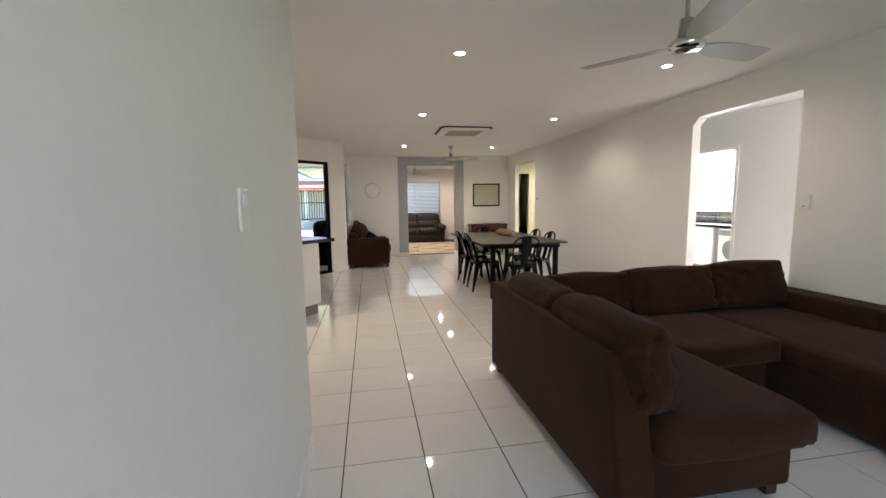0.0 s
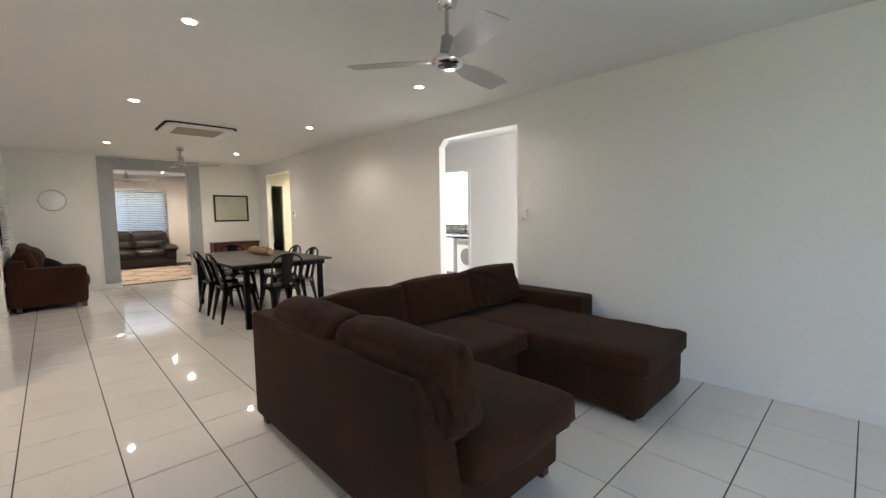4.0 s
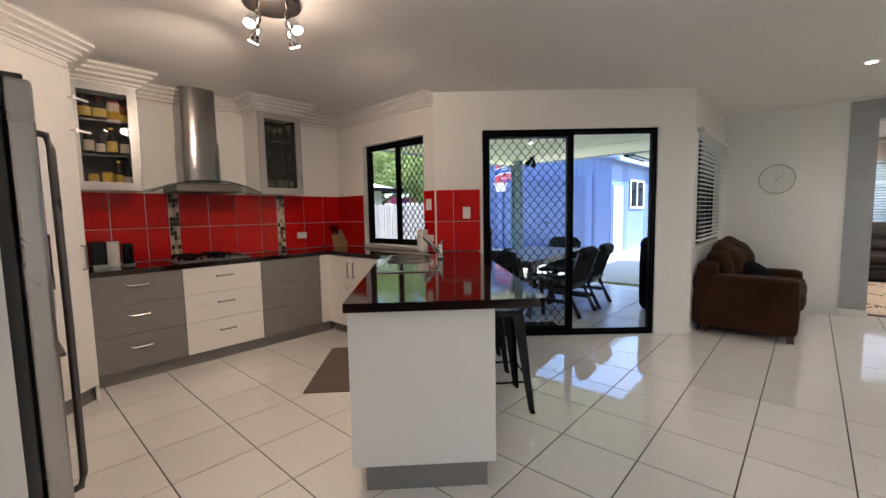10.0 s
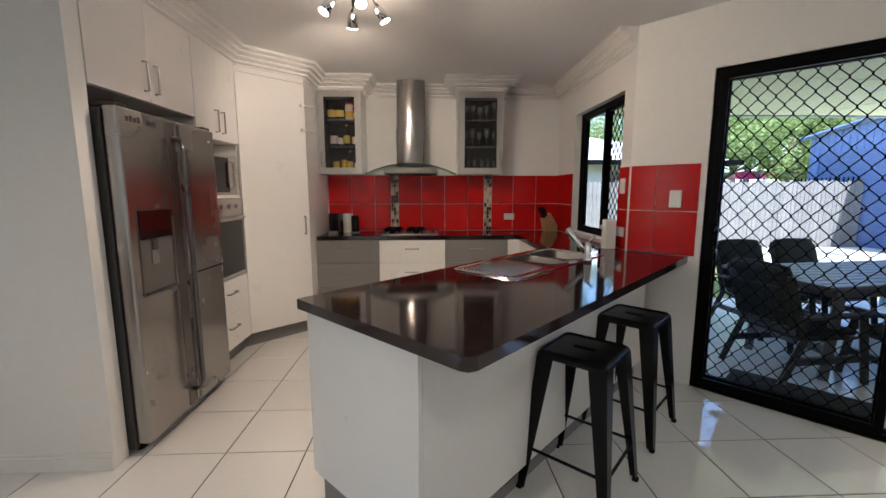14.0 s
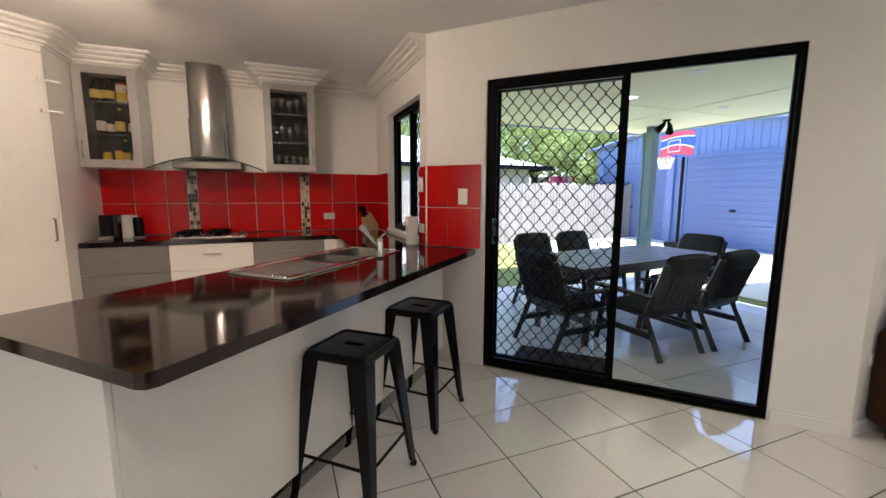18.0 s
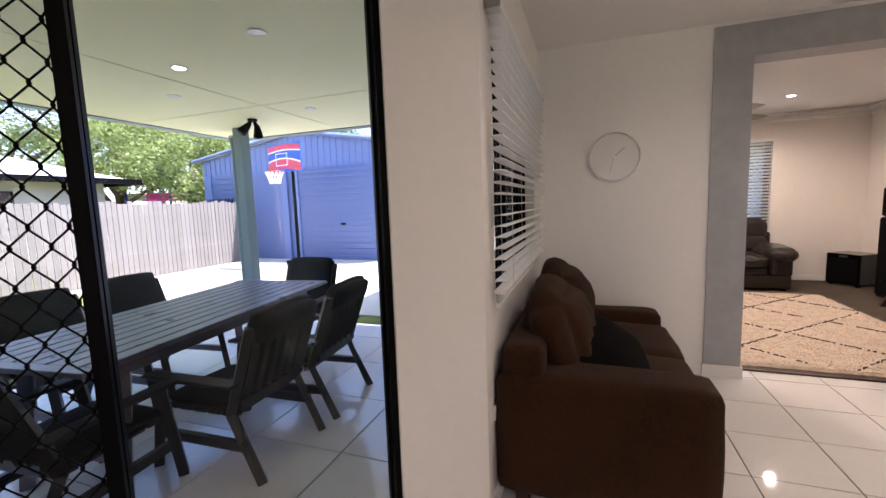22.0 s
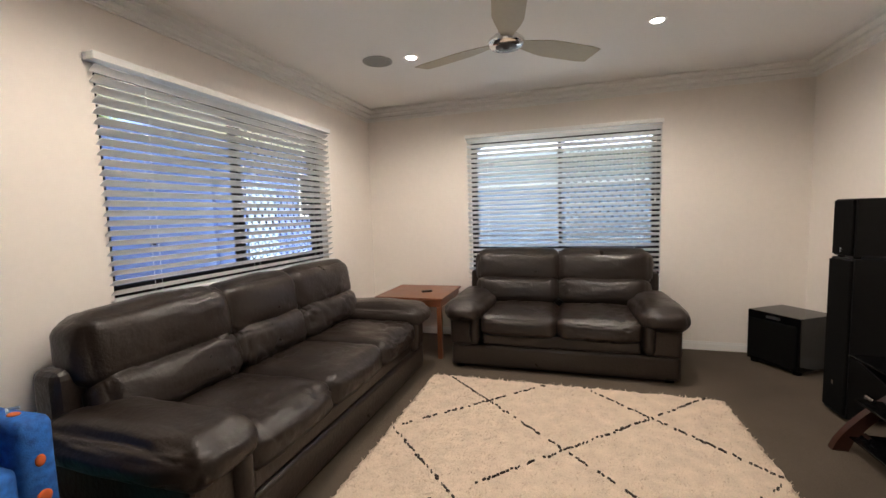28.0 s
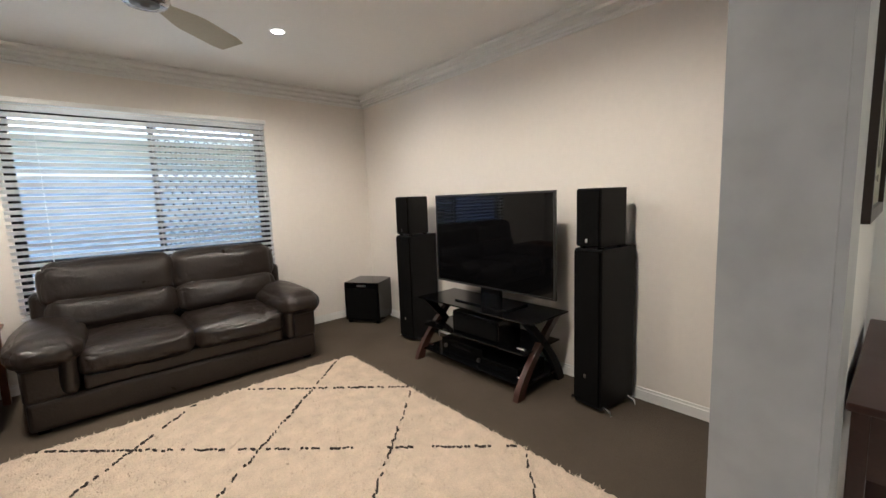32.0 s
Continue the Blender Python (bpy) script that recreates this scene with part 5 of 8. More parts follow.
def oven_tower():
    t = thing("oven_tower", pose(-2.28, 3.545, 0), "white tall cabinet with a built-in oven and a microwave", "oven cabinet")
    w = 0.595
    bm = boxes((-w, 0, -0.6, -0.36, 0.12, 1.689), (-w, -w + 0.018, -0.36, 0.0, 0.12, 1.689), (-0.018, 0.0, -0.36, 0.0, 0.12, 1.689), (-w + 0.018, -0.018, -0.36, 0, 1.275, 1.295))
    part("body", bm, M_cabwhite, t)
    part("kickboard", boxes((-w, 0, -0.06, -0.045, 0, 0.12)), M_kick, t)
    for z0, z1 in ((0.12, 0.39), (0.39, 0.655)):
        d = front_panel("drawer", Matrix(), -w, 0, z0, z1, M_cabwhite, t)
        pull_handle(d, (-w / 2, 0.018, (z0 + z1) / 2 + 0.03), (1, 0, 0), (0, 1, 0))
    o = part("oven", boxes((-w + 0.005, -0.005, -0.3, 0.015, 0.66, 1.27), bevel=0.004), M_steel, t, "stainless built-in oven")
    part("oven_glass", boxes((-w + 0.03, -0.03, 0.0155, 0.019, 0.69, 1.10), bevel=0.002), M_blackgloss, o, "black glass oven door")
    bm = bmesh.new(); tube(bm, [(-w + 0.06, 0.018, 1.125), (-w + 0.06, 0.055, 1.125), (-0.06, 0.055, 1.125), (-0.06, 0.018, 1.125)], 0.009, 8)
    part("oven_handle", bm, M_steel, o)
    for k in range(4):
        bm = lathe(bmesh.new(), [(0.018, 0), (0.016, 0.022), (0.0, 0.023)], 12)
        bmesh.ops.transform(bm, matrix=pose(-w + 0.12 + k * 0.12, 0.0155, 1.21, -90), verts=bm.verts)
        part("knob", bm, M_steel, o)
    mw = thing("microwave", pose(-2.28 - w / 2, 3.545, 1.296), "silver microwave oven standing in its niche", "microwave")
    part("case", boxes((-0.265, 0.265, -0.35, 0.0, 0.0, 0.30), bevel=0.006), M_steel, mw)
    part("door_glass", boxes((-0.12, 0.255, 0.0005, 0.012, 0.02, 0.28), bevel=0.003), M_blackgloss, mw)
    bm = bmesh.new(); tube(bm, [(-0.135, 0.0, 0.04), (-0.135, 0.04, 0.06), (-0.135, 0.04, 0.24), (-0.135, 0.0, 0.26)], 0.009, 8)
    part("handle", bm, M_steel, mw)


oven_tower()


def pantry():
    a, b = Vector((-2.88, 3.552)), Vector((-3.29, 3.975))
    ln = (b - a).length
    t = thing("pantry", pose(b.x, b.y, 0, 0, 0, math.degrees(math.atan2(a.y - b.y, a.x - b.x))), "white corner pantry with one tall door", "pantry")
    # local x from b to a, y into the room
    part("body", boxes((0.0, ln, -0.02, -0.002, 0.12, 2.262)), M_cabwhite, t)
    part("kickboard", boxes((-0.02, ln + 0.02, -0.06, -0.045, 0, 0.12)), M_kick, t)
    d = part("door", boxes((0.02, ln - 0.004, -0.001, 0.018, 0.125, 2.25), bevel=0.002, segments=1), M_cabwhite, t)
    pull_handle(d, (0.055, 0.018, 1.02), (0, 0, 1), (0, 1, 0), 0.16)
    for z in (1.86, 2.07):
        bm = bmesh.new(); tube(bm, [(0.05, 0.018, z), (0.05, 0.05, z), (-0.06, 0.055, z)], 0.007, 8)
        lathe(bm, [(0.012, z - 0.014), (0.012, z + 0.014)], 10, (0.05, 0.052))
        part("child_latch", bm, M_trimwhite, t, "white plastic child latch")
    bm = boxes((KX + 0.002, -3.292, 3.957, 3.977, 0.0, 2.262))
    bmesh.ops.transform(bm, matrix=t.matrix_world.inverted(), verts=bm.verts)
    part("side_panel", bm, M_cabwhite, t)


pantry()


M_slotshade = material("dark slot", (0.0012, 0.0012, 0.0012), 0.9, spec=0.05, vary=0.1)


def bar_stool(m):
    t = thing("bar_stool", m, "black metal bar stool with a square pressed seat", "stool", "stools at the kitchen bench")
    h, a, f = 0.645, 0.145, 0.20
    bm = boxes((-a - 0.005, a + 0.005, -a - 0.005, a + 0.005, h - 0.035, h), bevel=0.014, segments=3)
    part("seat", bm, M_gunmetal, t, smooth=False)
    lip = [(x, y, h + 0.001) for x, y in rounded(a - 0.004, a - 0.004, 0.03)]
    part("seat_rim", tube(bmesh.new(), lip + lip[:1], 0.0055, 8), M_gunmetal, t, "raised rolled seat edge")
    # near-black plate on the seat stands for the shade in the open slot
    part("seat_slot", boxes((-0.045, 0.045, -0.013, 0.013, h + 0.0004, h + 0.0014), bevel=0.0003, segments=1), M_slotshade, t, "near-black plate standing for the hand slot")
    for sx in (-1, 1):
        for sy in (-1, 1):
            bm = bmesh.new()
            w0, w1 = 0.050, 0.034
            def sect(x, y, w, z):
                return [bm.verts.new((x, y, z)), bm.verts.new((x - sx * w, y, z)), bm.verts.new((x - sx * w, y - sy * 0.004, z)), bm.verts.new((x - sx * 0.004, y - sy * 0.004, z)), bm.verts.new((x - sx * 0.004, y - sy * w, z)), bm.verts.new((x, y - sy * w, z))]
            r0 = sect(sx * (a + 0.004), sy * (a + 0.004), w0 * 1.5, h - 0.02)
            r1 = sect(sx * f, sy * f, w1, 0.012)
            for i in range(6):
                bm.faces.new((r0[i], r0[(i + 1) % 6], r1[(i + 1) % 6], r1[i]))
            bm.faces.new(r0); bm.faces.new(r1[::-1])
            leg = part("leg", bm, M_gunmetal, t)
            part("foot", boxes((sx * f - 0.013 - sx * 0.008, sx * f + 0.013 - sx * 0.008, sy * f - 0.013 - sy * 0.008, sy * f + 0.013 - sy * 0.008, 0, 0.016), bevel=0.003), M_black, leg, "rubber foot")
    zr = 0.20
    e = f - (f - a) * zr / h
    for p, q in (((-e, -e), (e, -e)), ((e, -e), (e, e)), ((e, e), (-e, e)), ((-e, e), (-e, -e))):
        part("rung", tube(bmesh.new(), [(p[0] * 0.97, p[1] * 0.97, zr), (q[0] * 0.97, q[1] * 0.97, zr)], 0.007, 8), M_gunmetal, t)
    return t


s0 = bar_stool(pose(-1.14, 5.745, 0, 0, 0, 47))
copy_thing(s0, pose(-1.62, 6.21, 0, 0, 0, 44))


def spotlight_bar():
    t = thing("spotlight", pose(-1.87, 4.68, CEIL), "ceiling spotlight bar with four lit swivel heads", "ceiling spotlight")
    part("plate", lathe(bmesh.new(), [(0.15, -0.001), (0.15, -0.02), (0.0, -0.021)], 24), M_darksteel, t)
    for a, out in ((20, 0.5), (110, 0.9), (195, 1.3), (290, 0.12)):
        c, s = math.cos(radians(a)), math.sin(radians(a))
        bm = bmesh.new()
        tube(bm, [(0.10 * c, 0.10 * s, -0.02), (0.105 * c, 0.105 * s, -0.08), (0.125 * c, 0.125 * s, -0.115), (0.165 * c, 0.165 * s, -0.175)], [0.008, 0.008, 0.024, 0.032], 12)
        head = part("head", bm, M_chrome, t, smooth=True)
        bm = bmesh.new()
        tube(bm, [(0.1655 * c, 0.1655 * s, -0.1755), (0.169 * c, 0.169 * s, -0.182)], 0.028, 12)
        part("bulb", bm, M_bulb, head, "warm lit bulb")
        p = Vector((-1.87 + 0.19 * c, 4.68 + 0.19 * s, CEIL - 0.205))
        lamp("spotlight", "SPOT", look(p, p + Vector((out * c, out * s, -0.65))), 8.5, (1.0, 0.74, 0.48), cone=120, radius=0.03)
    lamp("spotlight_spill", "POINT", pose(-1.87, 4.68, CEIL - 0.16), 1.2, (1.0, 0.70, 0.45), radius=0.05)


spotlight_bar()


def outlet(p, facing, label="white plastic power point", w=0.115, h=0.07):
    """facing: degrees of the direction it faces (0 is +x)."""
    t = thing("power_point", pose(*p, 0, 0, facing), label, "power point", "wall switches and power points")
    part("plate", boxes((0.0005, 0.010, -w / 2, w / 2, -h / 2, h / 2), bevel=0.003), M_trimwhite, t)
    for k in (-1, 1):
        part("rocker", boxes((0.0105, 0.014, k * w * 0.22 - 0.006, k * w * 0.22 + 0.006, h * 0.08, h * 0.36), bevel=0.001, segments=1), M_trimwhite, t)


M_grey = material("dark grey plastic", (0.05, 0.05, 0.05), 0.4)
outlet((KX + 0.011, 4.19, 1.045), 0)
outlet((KX + 0.011, 5.985, 1.045), 0)
DN = DANG - 90
on_d = lambda s, z, o=0.011: (DA[0] + s * math.cos(radians(DANG)) + o * math.cos(radians(DN)), DA[1] + s * math.sin(radians(DANG)) + o * math.sin(radians(DN)), z)
outlet(on_d(0.31, 1.27), DN, "white light switch plate on the red tiles", 0.075, 0.115)
outlet((-2.475, KN - 0.011, 1.36), -90, "white power point beside the window", 0.07, 0.11)
outlet((-2.475, KN - 0.011, 1.02), -90)
outlet((-0.39, 1.235, 1.285), 0, "white light switch beside the lounge", 0.075, 0.115)


def wall_control(p, facing, name, label, category, w, h, dial):
    """A small white plastic box on the wall, with a dial or a dark display."""
    t = thing(name, pose(*p, 0, 0, facing), label, category)
    part("back_plate", boxes((0.0005, 0.006, -w / 2, w / 2, -h / 2, h / 2), bevel=0.002), M_trimwhite, t)
    part("case", boxes((0.0062, 0.028, -w / 2 + 0.003, w / 2 - 0.003, -h / 2 + 0.003, h / 2 - 0.003), bevel=0.004), M_trimwhite, t)
    if dial:
        part("indicator", lathe(bmesh.new(), [(0.006, 0.0), (0.006, 0.002), (0.0, 0.002)], 10), M_grey, t, "small dark indicator").matrix_local = pose(0.0282, 0, -h * 0.30, 0, 90)
    else:
        part("display", boxes((0.0282, 0.0295, -w * 0.36, w * 0.36, h * 0.06, h * 0.40)), M_grey, t, "dark display")


wall_control((XE, 2.805, 1.262), 180, "fan_control", "white fan control box beside the wall opening", "switch", 0.085, 0.115, True)
wall_control((XE, 8.16, 1.325), 180, "thermostat", "small white thermostat with a dark display", "thermostat", 0.075, 0.105, False)
outlet((XW, 8.42, 0.42), 0)

# bench-top things
t = thing("coffee_machine", pose(-3.86, 4.10, 0.890), "black and silver capsule coffee machine", "coffee machine")
part("body", boxes((-0.12, 0.14, -0.05, 0.05, 0, 0.21), bevel=0.012), M_blackgloss, t)
part("drip_tray", boxes((0.14, 0.20, -0.045, 0.045, 0, 0.03), bevel=0.004), M_steel, t)
part("tank", lathe(bmesh.new(), [(0.045, 0.0), (0.045, 0.2), (0.0, 0.202)], 16, (-0.02, 0.11)), M_trimwhite, t)
t = thing("milk_frother", pose(-3.84, 4.30, 0.890), "small black milk frother", "milk frother")
part("jug", lathe(bmesh.new(), [(0.04, 0), (0.042, 0.15), (0.038, 0.18), (0.0, 0.185)], 16), M_blackgloss, t)
part("base", lathe(bmesh.new(), [(0.05, 0.0), (0.05, 0.012), (0.045, 0.014)], 16), M_steel, t)


def knife_block():
    t = thing("knife_block", pose(-3.90, 6.42, 0.890, 0, 0, -80), "pale wooden knife block full of black-handled knives", "knife block")
    bm = bmesh.new()
    prof = [(-0.06, 0), (0.07, 0), (0.10, 0.13), (0.03, 0.20), (-0.06, 0.06)]
    a = [bm.verts.new((x, -0.05, z)) for x, z in prof]; b = [bm.verts.new((x, 0.05, z)) for x, z in prof]
    bm.faces.new(a[::-1]); bm.faces.new(b)
    for i in range(5):
        bm.faces.new((a[i], a[(i + 1) % 5], b[(i + 1) % 5], b[i]))
    part("block", bm, material("pale beech", (0.45, 0.30, 0.14), 0.5, vary=0.15, fine=50), t)
    for k in range(6):
        y, o = -0.035 + 0.035 * (k % 3), 0.035 * (k // 3)
        part("knife", tube(bmesh.new(), [(0.06 + o * 0.7, y, 0.16 - o * 0.4), (0.085 + o * 0.8, y * 1.1, 0.22 - o * 0.2), (0.10 + o, y * 1.3, 0.27 - o * 0.3)], [0.007, 0.010, 0.009], 6), M_blackgloss, t)


knife_block()
t = thing("tissue_box", pose(-2.50, 6.44, 0.890), "white plastic dispenser beside the kitchen window", "dispenser")
part("box", boxes((-0.04, 0.04, -0.04, 0.04, 0, 0.22), bevel=0.008), M_trimwhite, t)
part("nozzle", boxes((-0.012, 0.012, -0.07, -0.04, 0.15, 0.18), bevel=0.004), M_trimwhite, t)
t = thing("kitchen_mat", pose(-2.405, 5.51, 0.0, 0, 0, 45), "flat brown rubber-backed kitchen mat on the tiles", "mat")
part("mat", boxes((-0.295, 0.295, -0.49, 0.49, 0.0005, 0.010), bevel=0.003), material("brown mat", (0.13, 0.10, 0.08), 0.9, vary=0.2, fine=200, bump=0.4, bump_scale=300), t)


# ---- lounge ----
def creased(bm, depth):
    """Wrinkles a stuffed leather piece with sagging folds and thin creases."""
    bm.normal_update()
    moves = []
    for v in bm.verts:
        p = v.co
        sag = noise.noise(Vector((p.x * 6, p.y * 9, p.z * 9)))
        warp = noise.noise(p * 4.0) * 0.6
        fold = noise.noise(Vector((p.x * 17 + warp * 3, p.y * 9, p.z * 9 + warp * 2)))
        where = max(0.0, min(1.0, 0.5 + 1.4 * noise.noise(p * 3.1 + Vector((7, 3, 1)))))
        moves.append((v, -v.normal * depth * (0.5 * sag + where * 1.5 * max(0.0, 1 - abs(fold) * 5.5))))
    for v, d in moves:
        v.co = v.co + d
    return bm


def sectional():
    t = thing("sectional_sofa", pose(0.85, 1.30, 0), "large dark brown microsuede corner sofa with a chaise", "sofa")
    # local: x east 0..2.58, y north 0..1.70
    Ln = 1.70
    part("base", boxes((0.02, 0.86, 0.10, Ln - 0.02, 0.06, 0.30), (0.86, 1.62, 0.86, Ln - 0.02, 0.06, 0.30), bevel=0.02), M_brownfab, t)
    bm = bmesh.new()
    cushion(bm, 1.585, 2.36, -0.02, 1.50, 0.03, 0.32, 0.01, soft=0.25)
    part("chaise_base", bm, M_brownfab, t, smooth=True)
    # outer backs: slanted panels along the west and north sides
    bm = bmesh.new()
    lo = [(0.0, 0.02), (0.16, 0.02), (0.16, Ln), (0.0, Ln)]
    vs = [bm.verts.new((x, y, 0.06)) for x, y in lo] + [bm.verts.new((x, y + (0.13 if k < 2 else 0), 0.70)) for k, (x, y) in enumerate(lo)]
    for f in ((0, 3, 2, 1), (4, 5, 6, 7), (0, 1, 5, 4), (1, 2, 6, 5), (2, 3, 7, 6), (3, 0, 4, 7)):
        bm.faces.new([vs[i] for i in f])
    bevelled(bm, 0.018, 3)
    part("backrest", bm, M_brownfab, t)
    part("backrest", boxes((0.161, 2.50, Ln - 0.16, Ln, 0.06, 0.69), bevel=0.02, segments=3), M_brownfab, t)
    part("armrest", boxes((2.34, 2.575, 0.76, Ln - 0.02, 0.06, 0.56), bevel=0.03, segments=3), M_brownfab, t)
    for b in ((0.16, 0.87, 0.0, 0.86), (0.16, 0.87, 0.86, 1.55), (0.87, 1.59, 0.76, 1.55)):
        bm = bmesh.new()
        cushion(bm, b[0], b[1], b[2], b[3], 0.28, 0.44, 0.022, soft=0.5, cuts=16)
        part("seat_cushion", creased(bm, 0.006), M_brownfab, t, smooth=True)
    bm = bmesh.new()
    cushion(bm, 1.58, 2.37, -0.045, 1.55, 0.285, 0.428, 0.018, soft=0.4, cuts=16)
    part("chaise_cushion", creased(bm, 0.006), M_brownfab, t, smooth=True)
    # loose back cushions leaning on the backs
    for y0, y1, top in ((0.07, 0.80, 0.35), (0.79, 1.52, 0.34)):
        bm = bmesh.new()
        m = Matrix.Translation((0.10, 0, 0.43)) @ pose(0, 0, 0, 0, -11, 0)
        cushion(bm, 0.0, 0.22, y0, y1, 0.0, top, 0.03, m=m, soft=0.62, cuts=20)
        part("back_cushion", creased(bm, 0.015), M_brownfab, t, smooth=True)
    for k, (x0, x1) in enumerate(((0.27, 0.98), (0.985, 1.70), (1.705, 2.38))):
        bm = bmesh.new()
        m = Matrix.Translation((0, Ln - 0.15, 0.42)) @ pose(0, 0, 0, -13 - 3 * k, 0, 0)
        cushion(bm, x0, x1, -0.19, 0.0, 0.0, 0.315 + 0.012 * k, 0.022, m=m, soft=0.24, cuts=20)
        part("back_cushion", creased(bm, 0.010), M_brownfab, t, smooth=True)
    for x, y in ((0.06, 0.2), (0.06, 1.64), (0.8, 0.16), (1.66, 0.06), (2.29, 0.06), (2.5, 1.6)):
        part("foot", boxes((x - 0.03, x + 0.03, y - 0.03, y + 0.03, 0.0, 0.065), bevel=0.005), M_redwood, t)


sectional()


def small_sofa():
    t = thing("sofa", pose(XW + 0.03, 8.36, 0), "dark brown microsuede two-seat sofa with loose cushions", "sofa")
    # local: x out into the room 0..0.86, y north 0..1.60
    D, L_ = 0.83, 1.64
    part("base", boxes((0.02, D - 0.06, 0.18, L_ - 0.18, 0.08, 0.30), bevel=0.02), M_brownfab, t)
    part("backrest", boxes((0.0, 0.18, 0.02, L_ - 0.02, 0.08, 0.72), bevel=0.04, segments=3), M_brownfab, t)
    for y0, y1, top in ((0.0, 0.23, 0.60), (L_ - 0.22, L_, 0.515)):
        bm = bmesh.new()
        cushion(bm, -0.025, D - 0.02, y0, y1, 0.07, top, 0.008, soft=0.36)
        part("armrest", bm, M_brownfab, t, smooth=True)
    for y0, y1 in ((0.21, 0.82), (0.82, 1.43)):
        bm = bmesh.new()
        cushion(bm, 0.16, D + 0.01, y0, y1, 0.27, 0.45, 0.02, soft=0.5)
        part("seat_cushion", bm, M_brownfab, t, smooth=True)
    for y0, y1, a in ((0.20, 0.79, -17), (0.83, 1.43, -20)):
        bm = bmesh.new()
        m = Matrix.Translation((0.14, 0, 0.43)) @ pose(0, 0, 0, 0, a, 0)
        cushion(bm, 0.02, 0.25, y0, y1, 0.0, 0.41, 0.07, m=m, soft=0.9, cuts=16)
        part("back_cushion", creased(bm, 0.014), M_brownfab, t, smooth=True)
    for x, y in ((0.08, 0.08), (0.76, 0.08), (0.08, L_ - 0.08), (0.76, L_ - 0.08)):
        part("foot", boxes((x - 0.03, x + 0.03, y - 0.03, y + 0.03, 0, 0.075), bevel=0.005), M_redwood, t)
    p = thing("cushion", pose(XW + 0.05 + 0.56, 8.42 + 0.42, 0.45), "black square scatter cushion on the brown sofa", "cushion")
    bm = bmesh.new()
    cushion(bm, -0.22, 0.22, -0.055, 0.055, -0.0, 0.40, 0.06, m=pose(0, 0, 0.03, 0, -60, 0) @ pose(0, 0, 0, 0, 0, 80), soft=0.95)
    part("cover", bm, M_blackfab, p, smooth=True)


small_sofa()


def metal_chair(m, label="black pressed-metal dining chair with a curved back"):
    """Faces +y; its back is at -y."""
    t = thing("dining_chair", m, label, "chair", "chairs round the dining table")
    h = 0.445
    bm = boxes((-0.17, 0.17, -0.16, 0.175, h - 0.022, h), bevel=0.016, segments=3)
    part("seat", bm, M_gunmetal, t)
    for sx in (-1, 1):
        for sy, fx, fy in ((1, 0.215, 0.215), (-1, 0.19, -0.235)):
            bm = bmesh.new()
            def sect(x, y, w, z):
                return [bm.verts.new((x + dx, y + dy, z)) for dx, dy in ((0, 0), (-sx * w, 0), (-sx * w, -sy * 0.006), (-sx * 0.006, -sy * 0.006), (-sx * 0.006, -sy * w), (0, -sy * w))]
            rs = [sect(sx * 0.172, sy * 0.172, 0.072, h - 0.012), sect(sx * (0.172 + (fx - 0.172) * 0.35), sy * (0.172 + (abs(fy) - 0.172) * 0.35), 0.050, h * 0.62), sect(sx * fx, fy, 0.024, 0.006)]
            for r0, r1 in zip(rs, rs[1:]):
                for i in range(6):
                    bm.faces.new((r0[i], r0[(i + 1) % 6], r1[(i + 1) % 6], r1[i]))
            bm.faces.new(rs[0]); bm.faces.new(rs[-1][::-1])
            leg = part("leg", bm, M_gunmetal, t)
            part("foot", boxes((sx * fx - 0.012 - sx * 0.01, sx * fx + 0.012 - sx * 0.01, fy - 0.012 - sy * 0.01, fy + 0.012 - sy * 0.01, 0, 0.01)), M_black, leg)
    pts = []
    for k in range(17):
        a = math.pi * k / 16
        x = 0.175 * math.cos(a)
        z = h - 0.01 + 0.30 + 0.10 * math.sin(a)
        pts.append((x, -0.165 - 0.10 * (z - h) / 0.4 - 0.02 * math.sin(a), z))
    pts = [(0.165, -0.15, h - 0.01)] + pts + [(-0.165, -0.15, h - 0.01)]
    part("back_hoop", tube(bmesh.new(), pts, 0.011, 8), M_gunmetal, t, smooth=True)
    bm = bmesh.new()
    rows = []
    for k in range(7):
        f = k / 6
        z = h - 0.005 + 0.39 * f
        w = 0.048 + 0.028 * f
        y = -0.150 - 0.10 * (z - h) / 0.4 - 0.012 * f
        rows.append([bm.verts.new(p) for p in ((-w, y, z), (0, y - 0.012, z), (w, y, z), (w, y - 0.003, z), (0, y - 0.015, z), (-w, y - 0.003, z))])
    for a, b in zip(rows, rows[1:]):
        for i in range(6):
            bm.faces.new((a[i], a[(i + 1) % 6], b[(i + 1) % 6], b[i]))
    bm.faces.new(rows[0]); bm.faces.new(rows[-1][::-1])
    part("back_slat", bm, M_gunmetal, t)
    for ang in (0, 90, 180, 270):
        bm = bmesh.new()
        low = [0.052, 0.030, 0.022, 0.022, 0.030, 0.052]
        row = [(-0.150 + 0.06 * i, 0.1745, h - 0.006) for i in range(6)]
        f0 = [bm.verts.new(p) for p in row] + [bm.verts.new((x, y + 0.012, z - d)) for (x, y, z), d in reversed(list(zip(row, low)))]
        f1 = [bm.verts.new((v.co.x, v.co.y - 0.004, v.co.z)) for v in f0]
        n = len(f0)
        bm.faces.new(f0); bm.faces.new(f1[::-1])
        for i in range(n):
            bm.faces.new((f0[i], f0[(i + 1) % n], f1[(i + 1) % n], f1[i]))
        bmesh.ops.transform(bm, matrix=pose(0, 0, 0, 0, 0, ang), verts=bm.verts)
        part("apron", bm, M_gunmetal, t)
